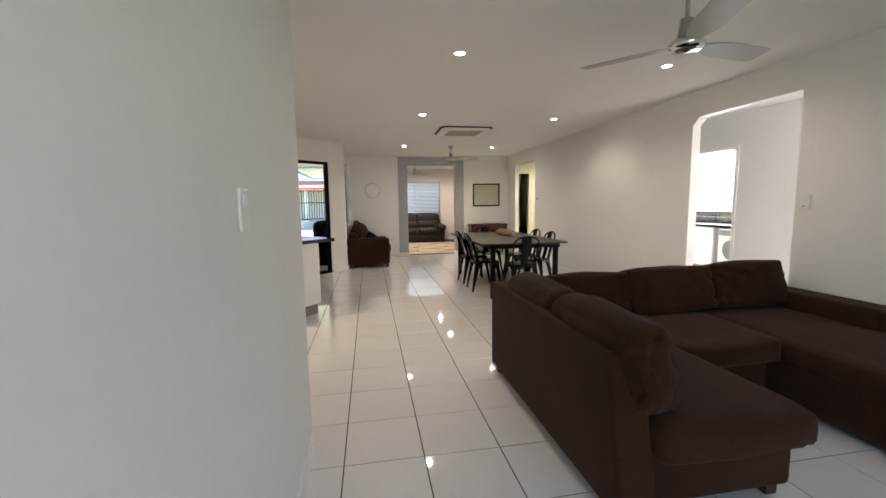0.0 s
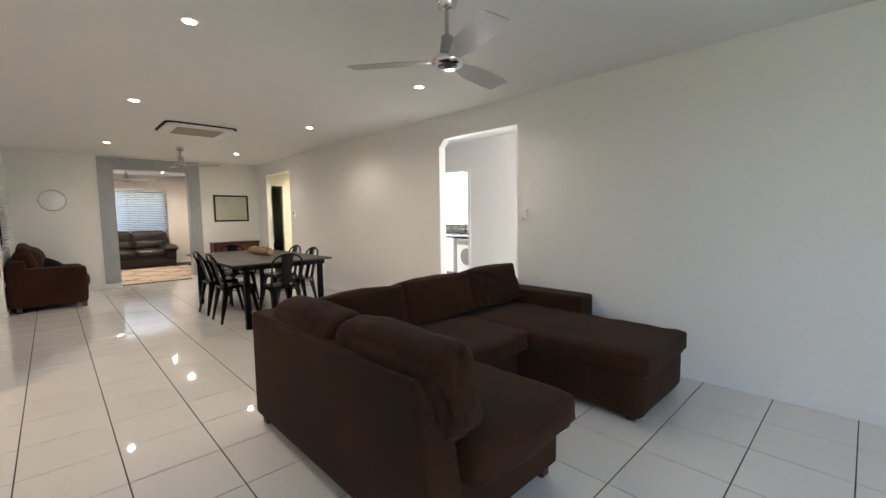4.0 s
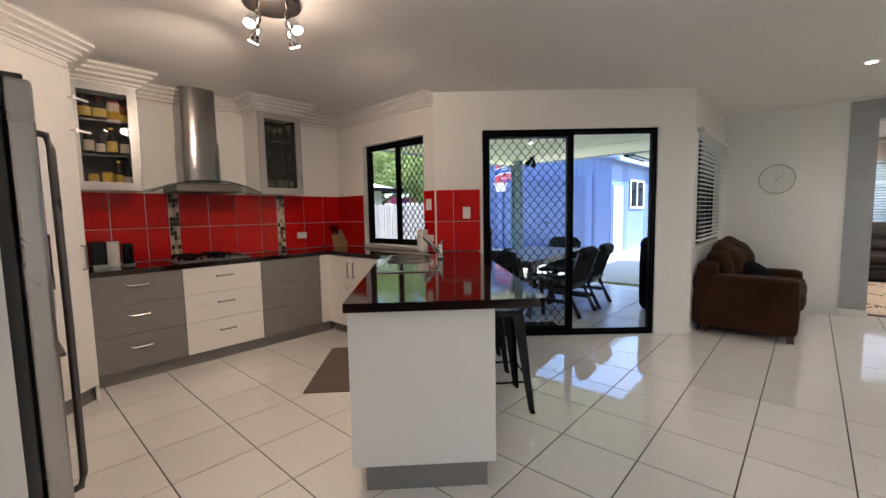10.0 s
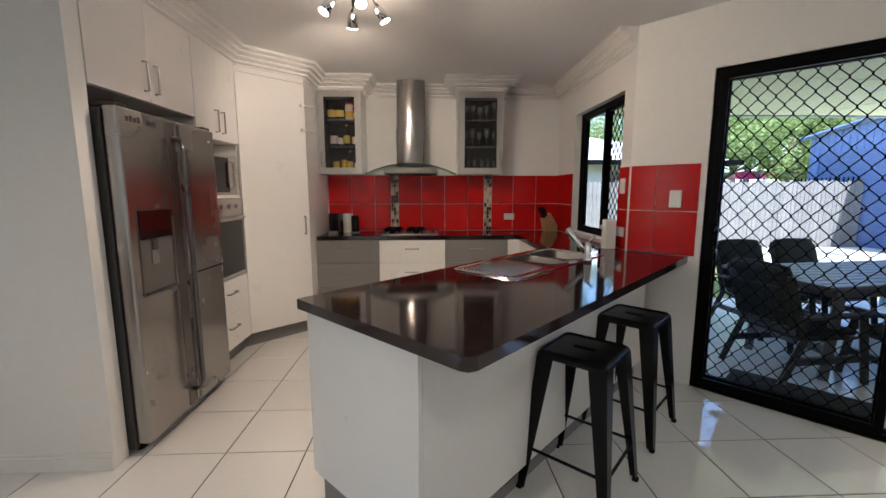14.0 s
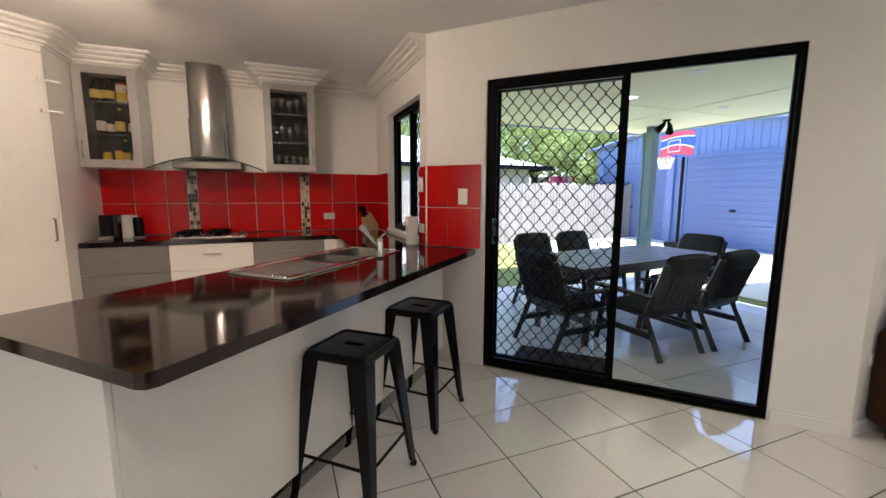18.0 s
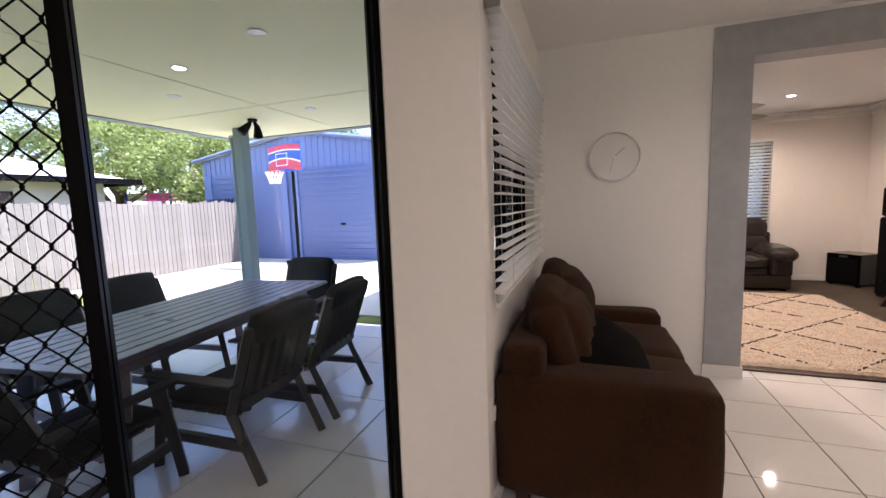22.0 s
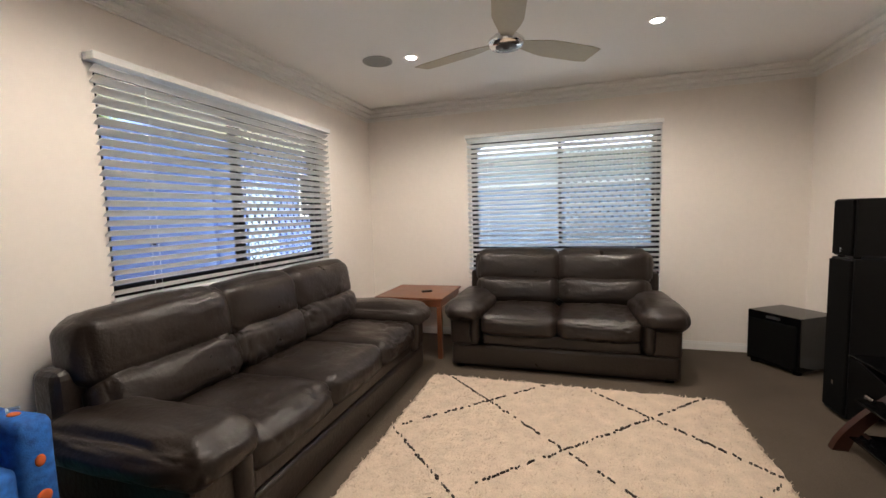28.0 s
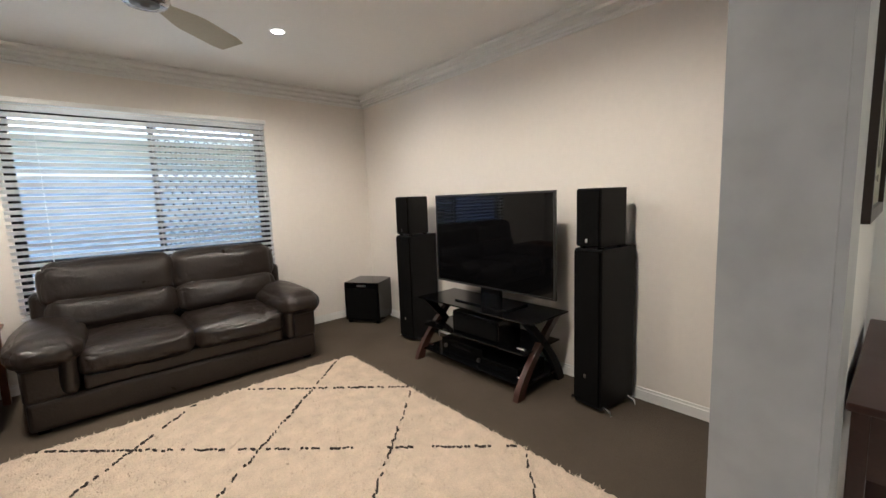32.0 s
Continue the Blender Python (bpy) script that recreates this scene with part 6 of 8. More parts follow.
    for sx in (-1, 1):
        bm = bmesh.new()
        rows = [[bm.verts.new((sx * (0.172 + o), y + dy, z)) for o, dy in ((0, -0.022), (0, 0.022), (-0.005, 0.022), (-0.005, -0.022))] for y, z in ((-0.145, h - 0.01), (-0.175, h + 0.13), (-0.215, h + 0.27))]
        for a, b in zip(rows, rows[1:]):
            for i in range(4):
                bm.faces.new((a[i], a[(i + 1) % 4], b[(i + 1) % 4], b[i]))
        bm.faces.new(rows[0][::-1]); bm.faces.new(rows[-1])
        part("back_brace", bm, M_gunmetal, t)
    part("brace", tube(bmesh.new(), [(-0.17, 0.17, 0.40), (0, 0.0, 0.36), (0.17, -0.17, 0.40)], 0.006, 6), M_gunmetal, t)
    part("brace", tube(bmesh.new(), [(0.17, 0.17, 0.40), (0, 0.0, 0.355), (-0.17, -0.17, 0.40)], 0.006, 6), M_gunmetal, t)
    return t


c0 = metal_chair(pose(2.0, 5.41, 0))
for x, y, a in ((1.62, 5.88, -90), (1.62, 6.50, -88), (2.40, 5.86, 90), (2.42, 6.45, 92), (2.05, 7.12, 180)):
    copy_thing(c0, pose(x, y, 0, 0, 0, a))


def dining_table():
    t = thing("dining_table", pose(2.0, 6.25, 0), "large dark timber dining table on square black legs", "table")
    X, Y = 0.60, 1.06
    top = part("tabletop", boxes((-X + 0.01, X - 0.01, -Y + 0.01, Y - 0.01, 0.7265, 0.7335)), M_tabletop, t)
    n = 5
    w = 2 * X / n
    for k in range(n):
        part("plank", boxes((-X + k * w + 0.0008, -X + (k + 1) * w - 0.0008, -Y, Y, 0.734, 0.747), bevel=0.0015, segments=1), M_tabletop, top)
    part("apron", boxes((-X + 0.10, X - 0.10, -Y + 0.02, -Y + 0.04, 0.675, 0.726), (-X + 0.10, X - 0.10, Y - 0.04, Y - 0.02, 0.675, 0.726), (-X + 0.10, -X + 0.12, -Y + 0.04, Y - 0.04, 0.675, 0.726), (X - 0.12, X - 0.10, -Y + 0.04, Y - 0.04, 0.675, 0.726)), M_black, t)
    for sx in (-1, 1):
        for sy in (-1, 1):
            cx, cy = sx * (X - 0.155), sy * (Y - 0.05)
            part("leg", boxes((cx - 0.029, cx + 0.029, cy - 0.029, cy + 0.029, 0, 0.726), bevel=0.003), M_black, t)
    r = thing("wooden_roll", pose(2.14, 6.42, 0.747, 0, 0, 8), "short pale timber log holder lying on the table", "table decoration")
    bm = bmesh.new()
    m = pose(0, 0, 0.05, 90, 0, 0)
    lathe(bm, [(0.0, -0.27), (0.044, -0.27), (0.05, -0.255), (0.05, 0.255), (0.044, 0.27), (0.0, 0.27)], 16)
    bmesh.ops.transform(bm, matrix=m, verts=bm.verts)
    part("log", bm, material("straw log", (0.32, 0.22, 0.12), 0.8, vary=0.3, fine=120, bump=0.4, bump_scale=150), r)
    for k in range(5):
        bm = lathe(bmesh.new(), [(0.02, 0.0), (0.02, 0.018), (0.015, 0.018)], 10, (0.0, -0.18 + 0.09 * k))
        bmesh.ops.transform(bm, matrix=pose(0, 0, 0.094), verts=bm.verts)
        part("candle_cup", bm, M_steel, r)


dining_table()


def console():
    t = thing("console_table", pose(2.865, 9.92, 0), "dark red timber console table with two drawers and a shelf", "console table")
    X, Y = 0.455, 0.155
    part("top", boxes((-X - 0.02, X + 0.02, -Y - 0.02, Y + 0.01, 0.735, 0.757), bevel=0.005), M_redwood, t)
    part("frame", boxes((-X + 0.02, X - 0.02, Y - 0.025, Y - 0.005, 0.56, 0.735), (-X + 0.005, -X + 0.02, -Y + 0.02, Y - 0.02, 0.56, 0.735), (X - 0.02, X - 0.005, -Y + 0.02, Y - 0.02, 0.56, 0.735), (-X + 0.04, X - 0.04, -Y + 0.02, -Y + 0.03, 0.56, 0.735)), M_redwood, t)
    for x0, x1 in ((-X + 0.05, -0.008), (0.008, X - 0.05)):
        d = part("drawer", boxes((x0, x1, -Y + 0.004, -Y + 0.0195, 0.575, 0.722), bevel=0.004), material("red-brown drawer front", (0.085, 0.026, 0.014), 0.35, vary=0.3, scale=8, fine=70), t, "red-brown drawer front")
        part("knob", lathe(bmesh.new(), [(0.009, 0.0), (0.012, 0.01), (0.0, 0.016)], 10), M_redwood, d).matrix_local = pose((x0 + x1) / 2, -Y + 0.004, 0.65, 90)
    for sx in (-1, 1):
        for sy in (-1, 1):
            part("leg", boxes((sx * (X - 0.018) - 0.018, sx * (X - 0.018) + 0.018, sy * (Y - 0.018) - 0.018, sy * (Y - 0.018) + 0.018, 0, 0.735), bevel=0.003), M_redwood, t)
    part("shelf", boxes((-X + 0.005, X - 0.005, -Y + 0.005, Y - 0.005, 0.155, 0.175), bevel=0.003), M_redwood, t)


console()


def picture():
    t = thing("framed_map", pose(2.88, YN - 0.002, 1.475), "dark framed drawing of a map on cream paper", "picture")
    w, h = 0.35, 0.285
    part("frame", framed(bmesh.new(), -w, w, -h, h, -0.022, 0.0, 0.036), material("dark frame timber", (0.022, 0.012, 0.009), 0.3), t)
    part("paper", boxes((-w + 0.034, w - 0.034, -0.009, -0.002, -h + 0.034, h - 0.034)), M_paper, t)
    bm = bmesh.new()
    shore = [(-0.16, 0.02), (-0.12, 0.05), (-0.09, 0.09), (-0.05, 0.10), (-0.03, 0.13), (0.02, 0.13), (0.02, 0.08), (0.06, 0.06), (0.075, 0.14), (0.10, 0.08), (0.15, 0.02), (0.165, -0.05), (0.13, -0.11), (0.08, -0.12), (0.04, -0.08), (0.0, -0.06), (-0.05, -0.08), (-0.12, -0.10), (-0.15, -0.08)]
    tube(bm, [(1.0 * x, -0.0105, z - 0.01) for x, z in shore + shore[:1]], 0.0022, 4)
    tube(bm, [(0.09, -0.0105, -0.155), (0.11, -0.0105, -0.155), (0.10, -0.0105, -0.175), (0.09, -0.0105, -0.155)], 0.0018, 4)
    for a, b in (((-0.05, 0.09), (-0.05, -0.09)), ((0.03, 0.06), (0.03, -0.08)), ((0.03, -0.01), (0.155, -0.01))):
        tube(bm, [(a[0], -0.0105, a[1]), (b[0], -0.0105, b[1])], 0.0009, 4)
    part("map_outline", bm, M_ink, t, "faint grey map outline")
    bm = bmesh.new()
    for x0, x1, z in ((-0.16, -0.05, 0.19), (0.05, 0.19, 0.185), (-0.2, -0.1, 0.15), (-0.06, 0.06, -0.17)):
        box(bm, x0, x1, -0.0105, -0.0095, z, z + 0.012)
    part("lettering", bm, M_ink, t, "small grey unreadable lettering")
    g = part("pane", boxes((-w + 0.034, w - 0.034, -0.016, -0.014, -h + 0.034, h - 0.034)), M_glass, t)
    g.visible_shadow = False


picture()


def clock():
    t = thing("wall_clock", pose(0.05, YN - 0.001, 1.61, 90, 0, 0), "round wall clock with a silver rim and a white face", "clock")
    part("face", lathe(bmesh.new(), [(0.0, 0.004), (0.1675, 0.004), (0.1675, 0.010), (0.0, 0.010)], 40), material("glossy pale clock face", (0.74, 0.73, 0.71), 0.10, vary=0.03, bump=0.0, rough_vary=0.02), t)
    bm = lathe(bmesh.new(), [(0.168, 0.001), (0.179, 0.004), (0.182, 0.016), (0.178, 0.024), (0.172, 0.020), (0.168, 0.001)], 48, caps=False)
    part("rim", bm, M_chrome, t, smooth=True)
    for a, l, w in ((43, 0.095, 0.004), (256, 0.125, 0.0015)):
        bm = bmesh.new()
        box(bm, -0.015, l, -w, w, 0.016, 0.018)
        bmesh.ops.transform(bm, matrix=pose(0, 0, 0, 0, 0, a), verts=bm.verts)
        part("clock_hand", bm, M_steel, t)
    part("pin", lathe(bmesh.new(), [(0.008, 0.010), (0.008, 0.022), (0.0, 0.022)], 12), M_chrome, t)


clock()


def ceiling_fan(x, y, turn, hub_z, span, label, blade=None):
    t = thing("ceiling_fan", pose(x, y, CEIL), label, "ceiling fan", "three-blade ceiling fans")
    d = hub_z - CEIL
    part("canopy", lathe(bmesh.new(), [(0.055, -0.001), (0.06, -0.012), (0.05, -0.05), (0.025, -0.065), (0.0, -0.066)], 24), M_chrome, t, smooth=True)
    part("rod", lathe(bmesh.new(), [(0.011, -0.06), (0.011, d + 0.12)], 12), M_fanblade, t)
    part("motor", lathe(bmesh.new(), [(0.0, d + 0.14), (0.032, d + 0.135), (0.042, d + 0.05), (0.048, d + 0.03), (0.0, d + 0.028)], 24), M_fanblade, t, smooth=True)
    part("hub", lathe(bmesh.new(), [(0.0, d + 0.03), (0.07, d + 0.028), (0.092, d + 0.008), (0.092, d - 0.006), (0.078, d - 0.022), (0.0, d - 0.02)], 32), M_chrome, t, smooth=True)
    part("hub_cap", lathe(bmesh.new(), [(0.055, d - 0.021), (0.05, d - 0.0235), (0.02, d - 0.0235), (0.014, d - 0.034), (0.0, d - 0.034)], 24), M_darksteel, t, smooth=True)
    for k in range(3):
        bm = bmesh.new()
        rows = []
        for i in range(9):
            f = i / 8
            r = 0.085 + (span - 0.085) * f
            w = 0.030 + 0.042 * min(1, f * 3.0)
            if f > 0.95:
                w *= 0.86
            tl = -math.sin(radians(10))
            rows.append([bm.verts.new((r, -w, d + 0.006 - w * tl)), bm.verts.new((r, w, d + 0.006 + w * tl)), bm.verts.new((r, w, d + 0.002 + w * tl)), bm.verts.new((r, -w, d + 0.002 - w * tl))])
        for a, b in zip(rows, rows[1:]):
            for i in range(4):
                bm.faces.new((a[i], a[(i + 1) % 4], b[(i + 1) % 4], b[i]))
        bm.faces.new(rows[0][::-1]); bm.faces.new(rows[-1])
        bmesh.ops.transform(bm, matrix=pose(0, 0, 0, 0, 0, turn + 120 * k), verts=bm.verts)
        part("blade", bm, blade or M_fanblade, t)


ceiling_fan(1.64, 2.06, 128, 2.11, 0.56, "brushed silver ceiling fan with three flat blades over the lounge")
ceiling_fan(1.62, 8.30, -27, 2.15, 0.56, "brushed silver ceiling fan near the wide opening")
ceiling_fan(1.31, 12.16, 40, 2.16, 0.56, "silver ceiling fan with pale blades in the media room", material("champagne fan blade", (0.40, 0.365, 0.27), 0.40, metal=0.2, vary=0.06))


def air_conditioner():
    t = thing("air_conditioner", pose(1.475, 6.62, CEIL), "white ceiling cassette air conditioner with dark slots", "air conditioner")
    # black slab stands for the shaded gap between panel and ceiling
    part("gap_slab", prism(bmesh.new(), rounded(0.41, 0.375, 0.09), -0.017, -0.001), M_black, t, "black slab standing for the dark gap round the panel")
    part("panel", prism(bmesh.new(), rounded(0.385, 0.35, 0.075), -0.042, -0.0175), M_trimwhite, t)
    part("intake", boxes((-0.265, 0.265, -0.245, 0.245, -0.049, -0.0425), bevel=0.004), material("grey-green filter", (0.44, 0.40, 0.29), 0.8, fine=150, bump=0.4), t, "beige intake grille")
    for k in range(9):
        y = -0.20 + 0.05 * k
        part("grille_bar", boxes((-0.26, 0.26, y - 0.003, y + 0.003, -0.052, -0.0495)), M_steel_frame, t)


air_conditioner()


# ---- media room ----
def leather_sofa(name, m, width, seats, label):
    """Local: x along the sofa 0..width, y from the back (0) to the front (depth)."""
    t = thing(name, m, label, "sofa", "brown leather sofas")
    D = 0.86
    aw = 0.30
    part("plinth", boxes((0.04, width - 0.04, 0.04, D - 0.03, 0.03, 0.21), bevel=0.025, segments=3), M_leather, t)
    part("back_frame", boxes((0.06, width - 0.06, 0.0, 0.16, 0.2, 0.74), bevel=0.04, segments=3), M_leather, t)
    part("front_rail", boxes((aw, width - aw, D - 0.12, D - 0.04, 0.212, 0.31), bevel=0.02, segments=3), M_leather, t)
    for side, x0 in ((0, 0.0), (1, width - aw)):
        part("arm_box", boxes((x0 + 0.03, x0 + aw - 0.03, 0.05, D - 0.03, 0.2, 0.44), bevel=0.03, segments=3), M_leather, t)
        inner = x0 + (aw - 0.09 if side == 0 else 0.02)
        bm = bmesh.new()
        cushion(bm, inner, inner + 0.075, D - 0.30, D + 0.005, 0.22, 0.48, 0.01, soft=0.9)
        part("arm_facing", bm, M_leather, t, smooth=True)
        bm = bmesh.new()
        cushion(bm, x0 - 0.01, x0 + aw + 0.01, 0.10, D + 0.03, 0.40, 0.57, 0.035, soft=0.95, cuts=18)
        part("arm_pad", creased(bm, 0.009), M_leather, t, smooth=True)
    sw = (width - 2 * aw + 0.04) / seats
    for k in range(seats):
        x0 = aw - 0.02 + k * sw
        a = x0 - (0.15 if k == 0 else 0.016)
        b = x0 + sw + (0.15 if k == seats - 1 else 0.016)
        bm = bmesh.new()
        cushion(bm, x0 + 0.004, x0 + sw - 0.004, 0.20, D + 0.0, 0.29, 0.465, 0.030, soft=0.7, cuts=28)
        part("seat_cushion", creased(bm, 0.013), M_leather, t, smooth=True)
        bm = bmesh.new()
        cushion(bm, a + 0.03, b - 0.03, 0.0, 0.20, -0.02, 0.235, 0.030, m=pose(0, 0.135, 0.44, 14, 0, 0), soft=0.75, cuts=28)
        part("lumbar_cushion", creased(bm, 0.006 if seats == 2 else 0.014), M_leather, t, smooth=True)
        bm = bmesh.new()
        cushion(bm, a, b, -0.06, 0.19, -0.02, 0.305, 0.022, m=pose(0, 0.07, 0.62, 10, 0, 0), soft=0.7, cuts=26)
        part("head_cushion", creased(bm, 0.010), M_leather, t, smooth=True)
    for x in (0.1, width - 0.1):
        for y in (0.1, D - 0.12):
            part("foot", boxes((x - 0.03, x + 0.03, y - 0.03, y + 0.03, 0.0, 0.035)), M_black, t)
    return t


# the two-seater faces -y, the three-seater faces +x
leather_sofa("leather_sofa", pose(2.42, 14.06, 0.008, 0, 0, 180), 1.80, 2, "dark brown leather two-seat sofa under the window")
leather_sofa("leather_sofa", pose(RX0 + 0.10, 13.22, 0.008, 0, 0, -90), 2.29, 3, "long dark brown leather three-seat sofa below the blind")


w = thing("cord_weight", pose(-0.30, 11.19, 0.935, 0, 90, 20), "small white blind cord weight lying on the leather sofa", "cord weight")
part("weight", lathe(bmesh.new(), [(0.006, -0.02), (0.011, -0.014), (0.011, 0.014), (0.006, 0.02)], 12), M_trimwhite, w, smooth=True)


def side_table():
    t = thing("side_table", pose(0.21, 13.71, 0.008), "small reddish timber side table in the corner", "side table")
    part("top", boxes((-0.33, 0.33, -0.33, 0.33, 0.53, 0.552), bevel=0.005), M_cherry, t)
    part("top_edge", boxes((-0.31, 0.31, -0.31, 0.31, 0.47, 0.529)), M_cherry, t)
    for sx in (-1, 1):
        for sy in (-1, 1):
            part("leg", boxes((sx * 0.29 - 0.02, sx * 0.29 + 0.02, sy * 0.29 - 0.02, sy * 0.29 + 0.02, 0, 0.469)), M_cherry, t)
    r = thing("remote_control", pose(0.30, 13.66, 0.561, 0, 0, 30), "small black remote control on the side table", "remote control")
    part("case", boxes((-0.05, 0.05, -0.02, 0.02, 0.0, 0.018), bevel=0.005), M_blackgloss, r)
    part("buttons", boxes(*[(-0.04 + 0.02 * k, -0.03 + 0.02 * k, -0.012, 0.012, 0.0182, 0.0195) for k in range(4)]), M_grey, r)


side_table()


def rug():
    x0, x1, y0, y1 = 0.56, 2.59, 10.33, 13.04
    t = thing("rug", pose(0, 0, 0.008), "cream shag rug with a dark broken diamond pattern", "rug")
    bm = bmesh.new()
    nx, ny = 70, 94
    rnd = random.Random(2)
    grid = []
    for j in range(ny + 1):
        row = []
        for i in range(nx + 1):
            edge = i in (0, nx) or j in (0, ny)
            jx = rnd.uniform(-0.009, 0.009); jy = rnd.uniform(-0.009, 0.009)
            row.append(bm.verts.new((x0 + (x1 - x0) * i / nx + jx, y0 + (y1 - y0) * j / ny + jy, 0.002 if edge else 0.019 + rnd.uniform(-0.004, 0.004))))
        grid.append(row)
    for j in range(ny):
        for i in range(nx):
            bm.faces.new((grid[j][i], grid[j][i + 1], grid[j + 1][i + 1], grid[j + 1][i]))
    part("woven_field", bm, M_rug, t)
    verts, faces = [], []
    for _ in range(26000):
        p = Vector((rnd.uniform(x0 + 0.01, x1 - 0.01), rnd.uniform(y0 + 0.01, y1 - 0.01), 0.014))
        a = rnd.uniform(0, 2 * math.pi)
        d = Vector((math.cos(a), math.sin(a), 0))
        side = Vector((-d.y, d.x, 0)) * rnd.uniform(0.003, 0.006)
        tip = p + d * rnd.uniform(0.006, 0.018) + Vector((0, 0, rnd.uniform(0.008, 0.016)))
        n = len(verts)
        verts += [p - side, p + side, tip]
        faces.append((n, n + 1, n + 2))
    me = bpy.data.meshes.new("shag")
    me.from_pydata([tuple(v) for v in verts], [], faces)
    me.materials.append(M_rug)
    o = new("shag", me)
    o.parent = t
    tagged(o, kind="stuff")
    bm = bmesh.new()
    # diamond lattice: nodes every 1.0 m across and 0.95 m along
    ax, ay = 0.50, 0.475
    for s in (1, -1):
        for k in range(-8, 12):
            # the line through (1.09 + k, 12.64) with slope s
            cx, cy = 1.085 + k * 2 * ax, 12.645
            n = 420
            u = -6.0
            while u < 6.0:
                step = rnd.uniform(0.012, 0.03)
                x, y = cx + u * ax, cy + s * u * ay
                u += step / math.hypot(ax, ay)
                if not (x0 + 0.03 < x < x1 - 0.03 and y0 + 0.03 < y < y1 - 0.03):
                    continue
                if noise.noise(Vector((x * 3.1, y * 3.1, s * 4.0))) > 0.33 or rnd.random() < 0.30:
                    continue
                a = math.atan2(s * ay, ax) + rnd.uniform(-0.5, 0.5)
                l, w = rnd.uniform(0.006, 0.011), rnd.uniform(0.0025, 0.0048)
                m = pose(x + rnd.uniform(-0.006, 0.006), y + rnd.uniform(-0.006, 0.006), 0.024, 0, 0, math.degrees(a))
                box(bm, -l, l, -w, w, -0.006, 0.004, m)
    tagged(part("pattern", bm, M_rugline, t, "dark broken yarn lines"), kind="stuff")


rug()


M_vinyl = material("black grained vinyl", (0.006, 0.006, 0.0065), 0.42, spec=0.18, vary=0.2, fine=200, bump=0.3, bump_scale=500)


def tower_speaker(x, y, turn, label):
    t = thing("floor_speaker", pose(x, y, 0.008, 0, 0, turn), label, "loudspeaker", "tall black floor loudspeakers")
    # local x forward
    part("cabinet", boxes((-0.325, 0.0, -0.092, 0.092, 0.022, 0.97), bevel=0.004), M_vinyl, t)
    part("grille", boxes((0.0005, 0.018, -0.086, 0.086, 0.045, 0.96), bevel=0.006), M_blackfab, t, "black cloth grille")
    part("badge", boxes((0.0185, 0.0205, -0.012, 0.004, 0.20, 0.225)), M_chrome, t)
    for a in (-1, 1):
        for b in (-0.27, -0.03):
            part("spike_foot", tube(bmesh.new(), [(b, a * 0.07, 0.04), (b, a * 0.13, 0.02), (b, a * 0.14, 0.0)], [0.012, 0.012, 0.006], 8), M_chrome, t)
    s = thing("bookshelf_speaker", pose(x, y, 0.978, 0, 0, turn), "small black loudspeaker standing on the tall one", "loudspeaker", "small loudspeakers on the tall ones")
    part("cabinet", boxes((-0.24, -0.004, -0.080, 0.080, 0.012, 0.345), bevel=0.003), M_vinyl, s)
    part("grille", boxes((-0.0035, 0.012, -0.075, 0.075, 0.02, 0.338), bevel=0.005), M_blackfab, s, "black cloth grille")
    part("badge", boxes((0.0122, 0.0142, -0.01, 0.004, 0.035, 0.06)), M_chrome, s)
    for a in (-1, 1):
        for b in (-0.21, -0.03):
            part("pad", boxes((b - 0.012, b + 0.012, a * 0.06 - 0.012, a * 0.06 + 0.012, 0, 0.0125)), M_black, s)


tower_speaker(3.17, 11.21, 172, "tall glossy black floor loudspeaker near the opening")
tower_speaker(3.155, 12.985, 186, "tall glossy black floor loudspeaker by the corner")


def subwoofer():
    t = thing("subwoofer", pose(3.14, 13.77, 0.008, 0, 0, 213), "black subwoofer box standing in the corner", "subwoofer")
    part("cabinet", boxes((-0.38, 0.0, -0.20, 0.20, 0.03, 0.44), bevel=0.006), M_blackgloss, t)
    part("grille", boxes((0.0005, 0.014, -0.175, 0.175, 0.055, 0.38), bevel=0.005), M_blackfab, t)
    part("badge", boxes((0.0005, 0.004, -0.05, 0.05, 0.395, 0.415)), M_steel, t)
    for a in (-1, 1):
        for b in (-0.34, -0.04):
            part("foot", boxes((b - 0.02, b + 0.02, a * 0.16 - 0.02, a * 0.16 + 0.02, 0, 0.031)), M_black, t)


subwoofer()


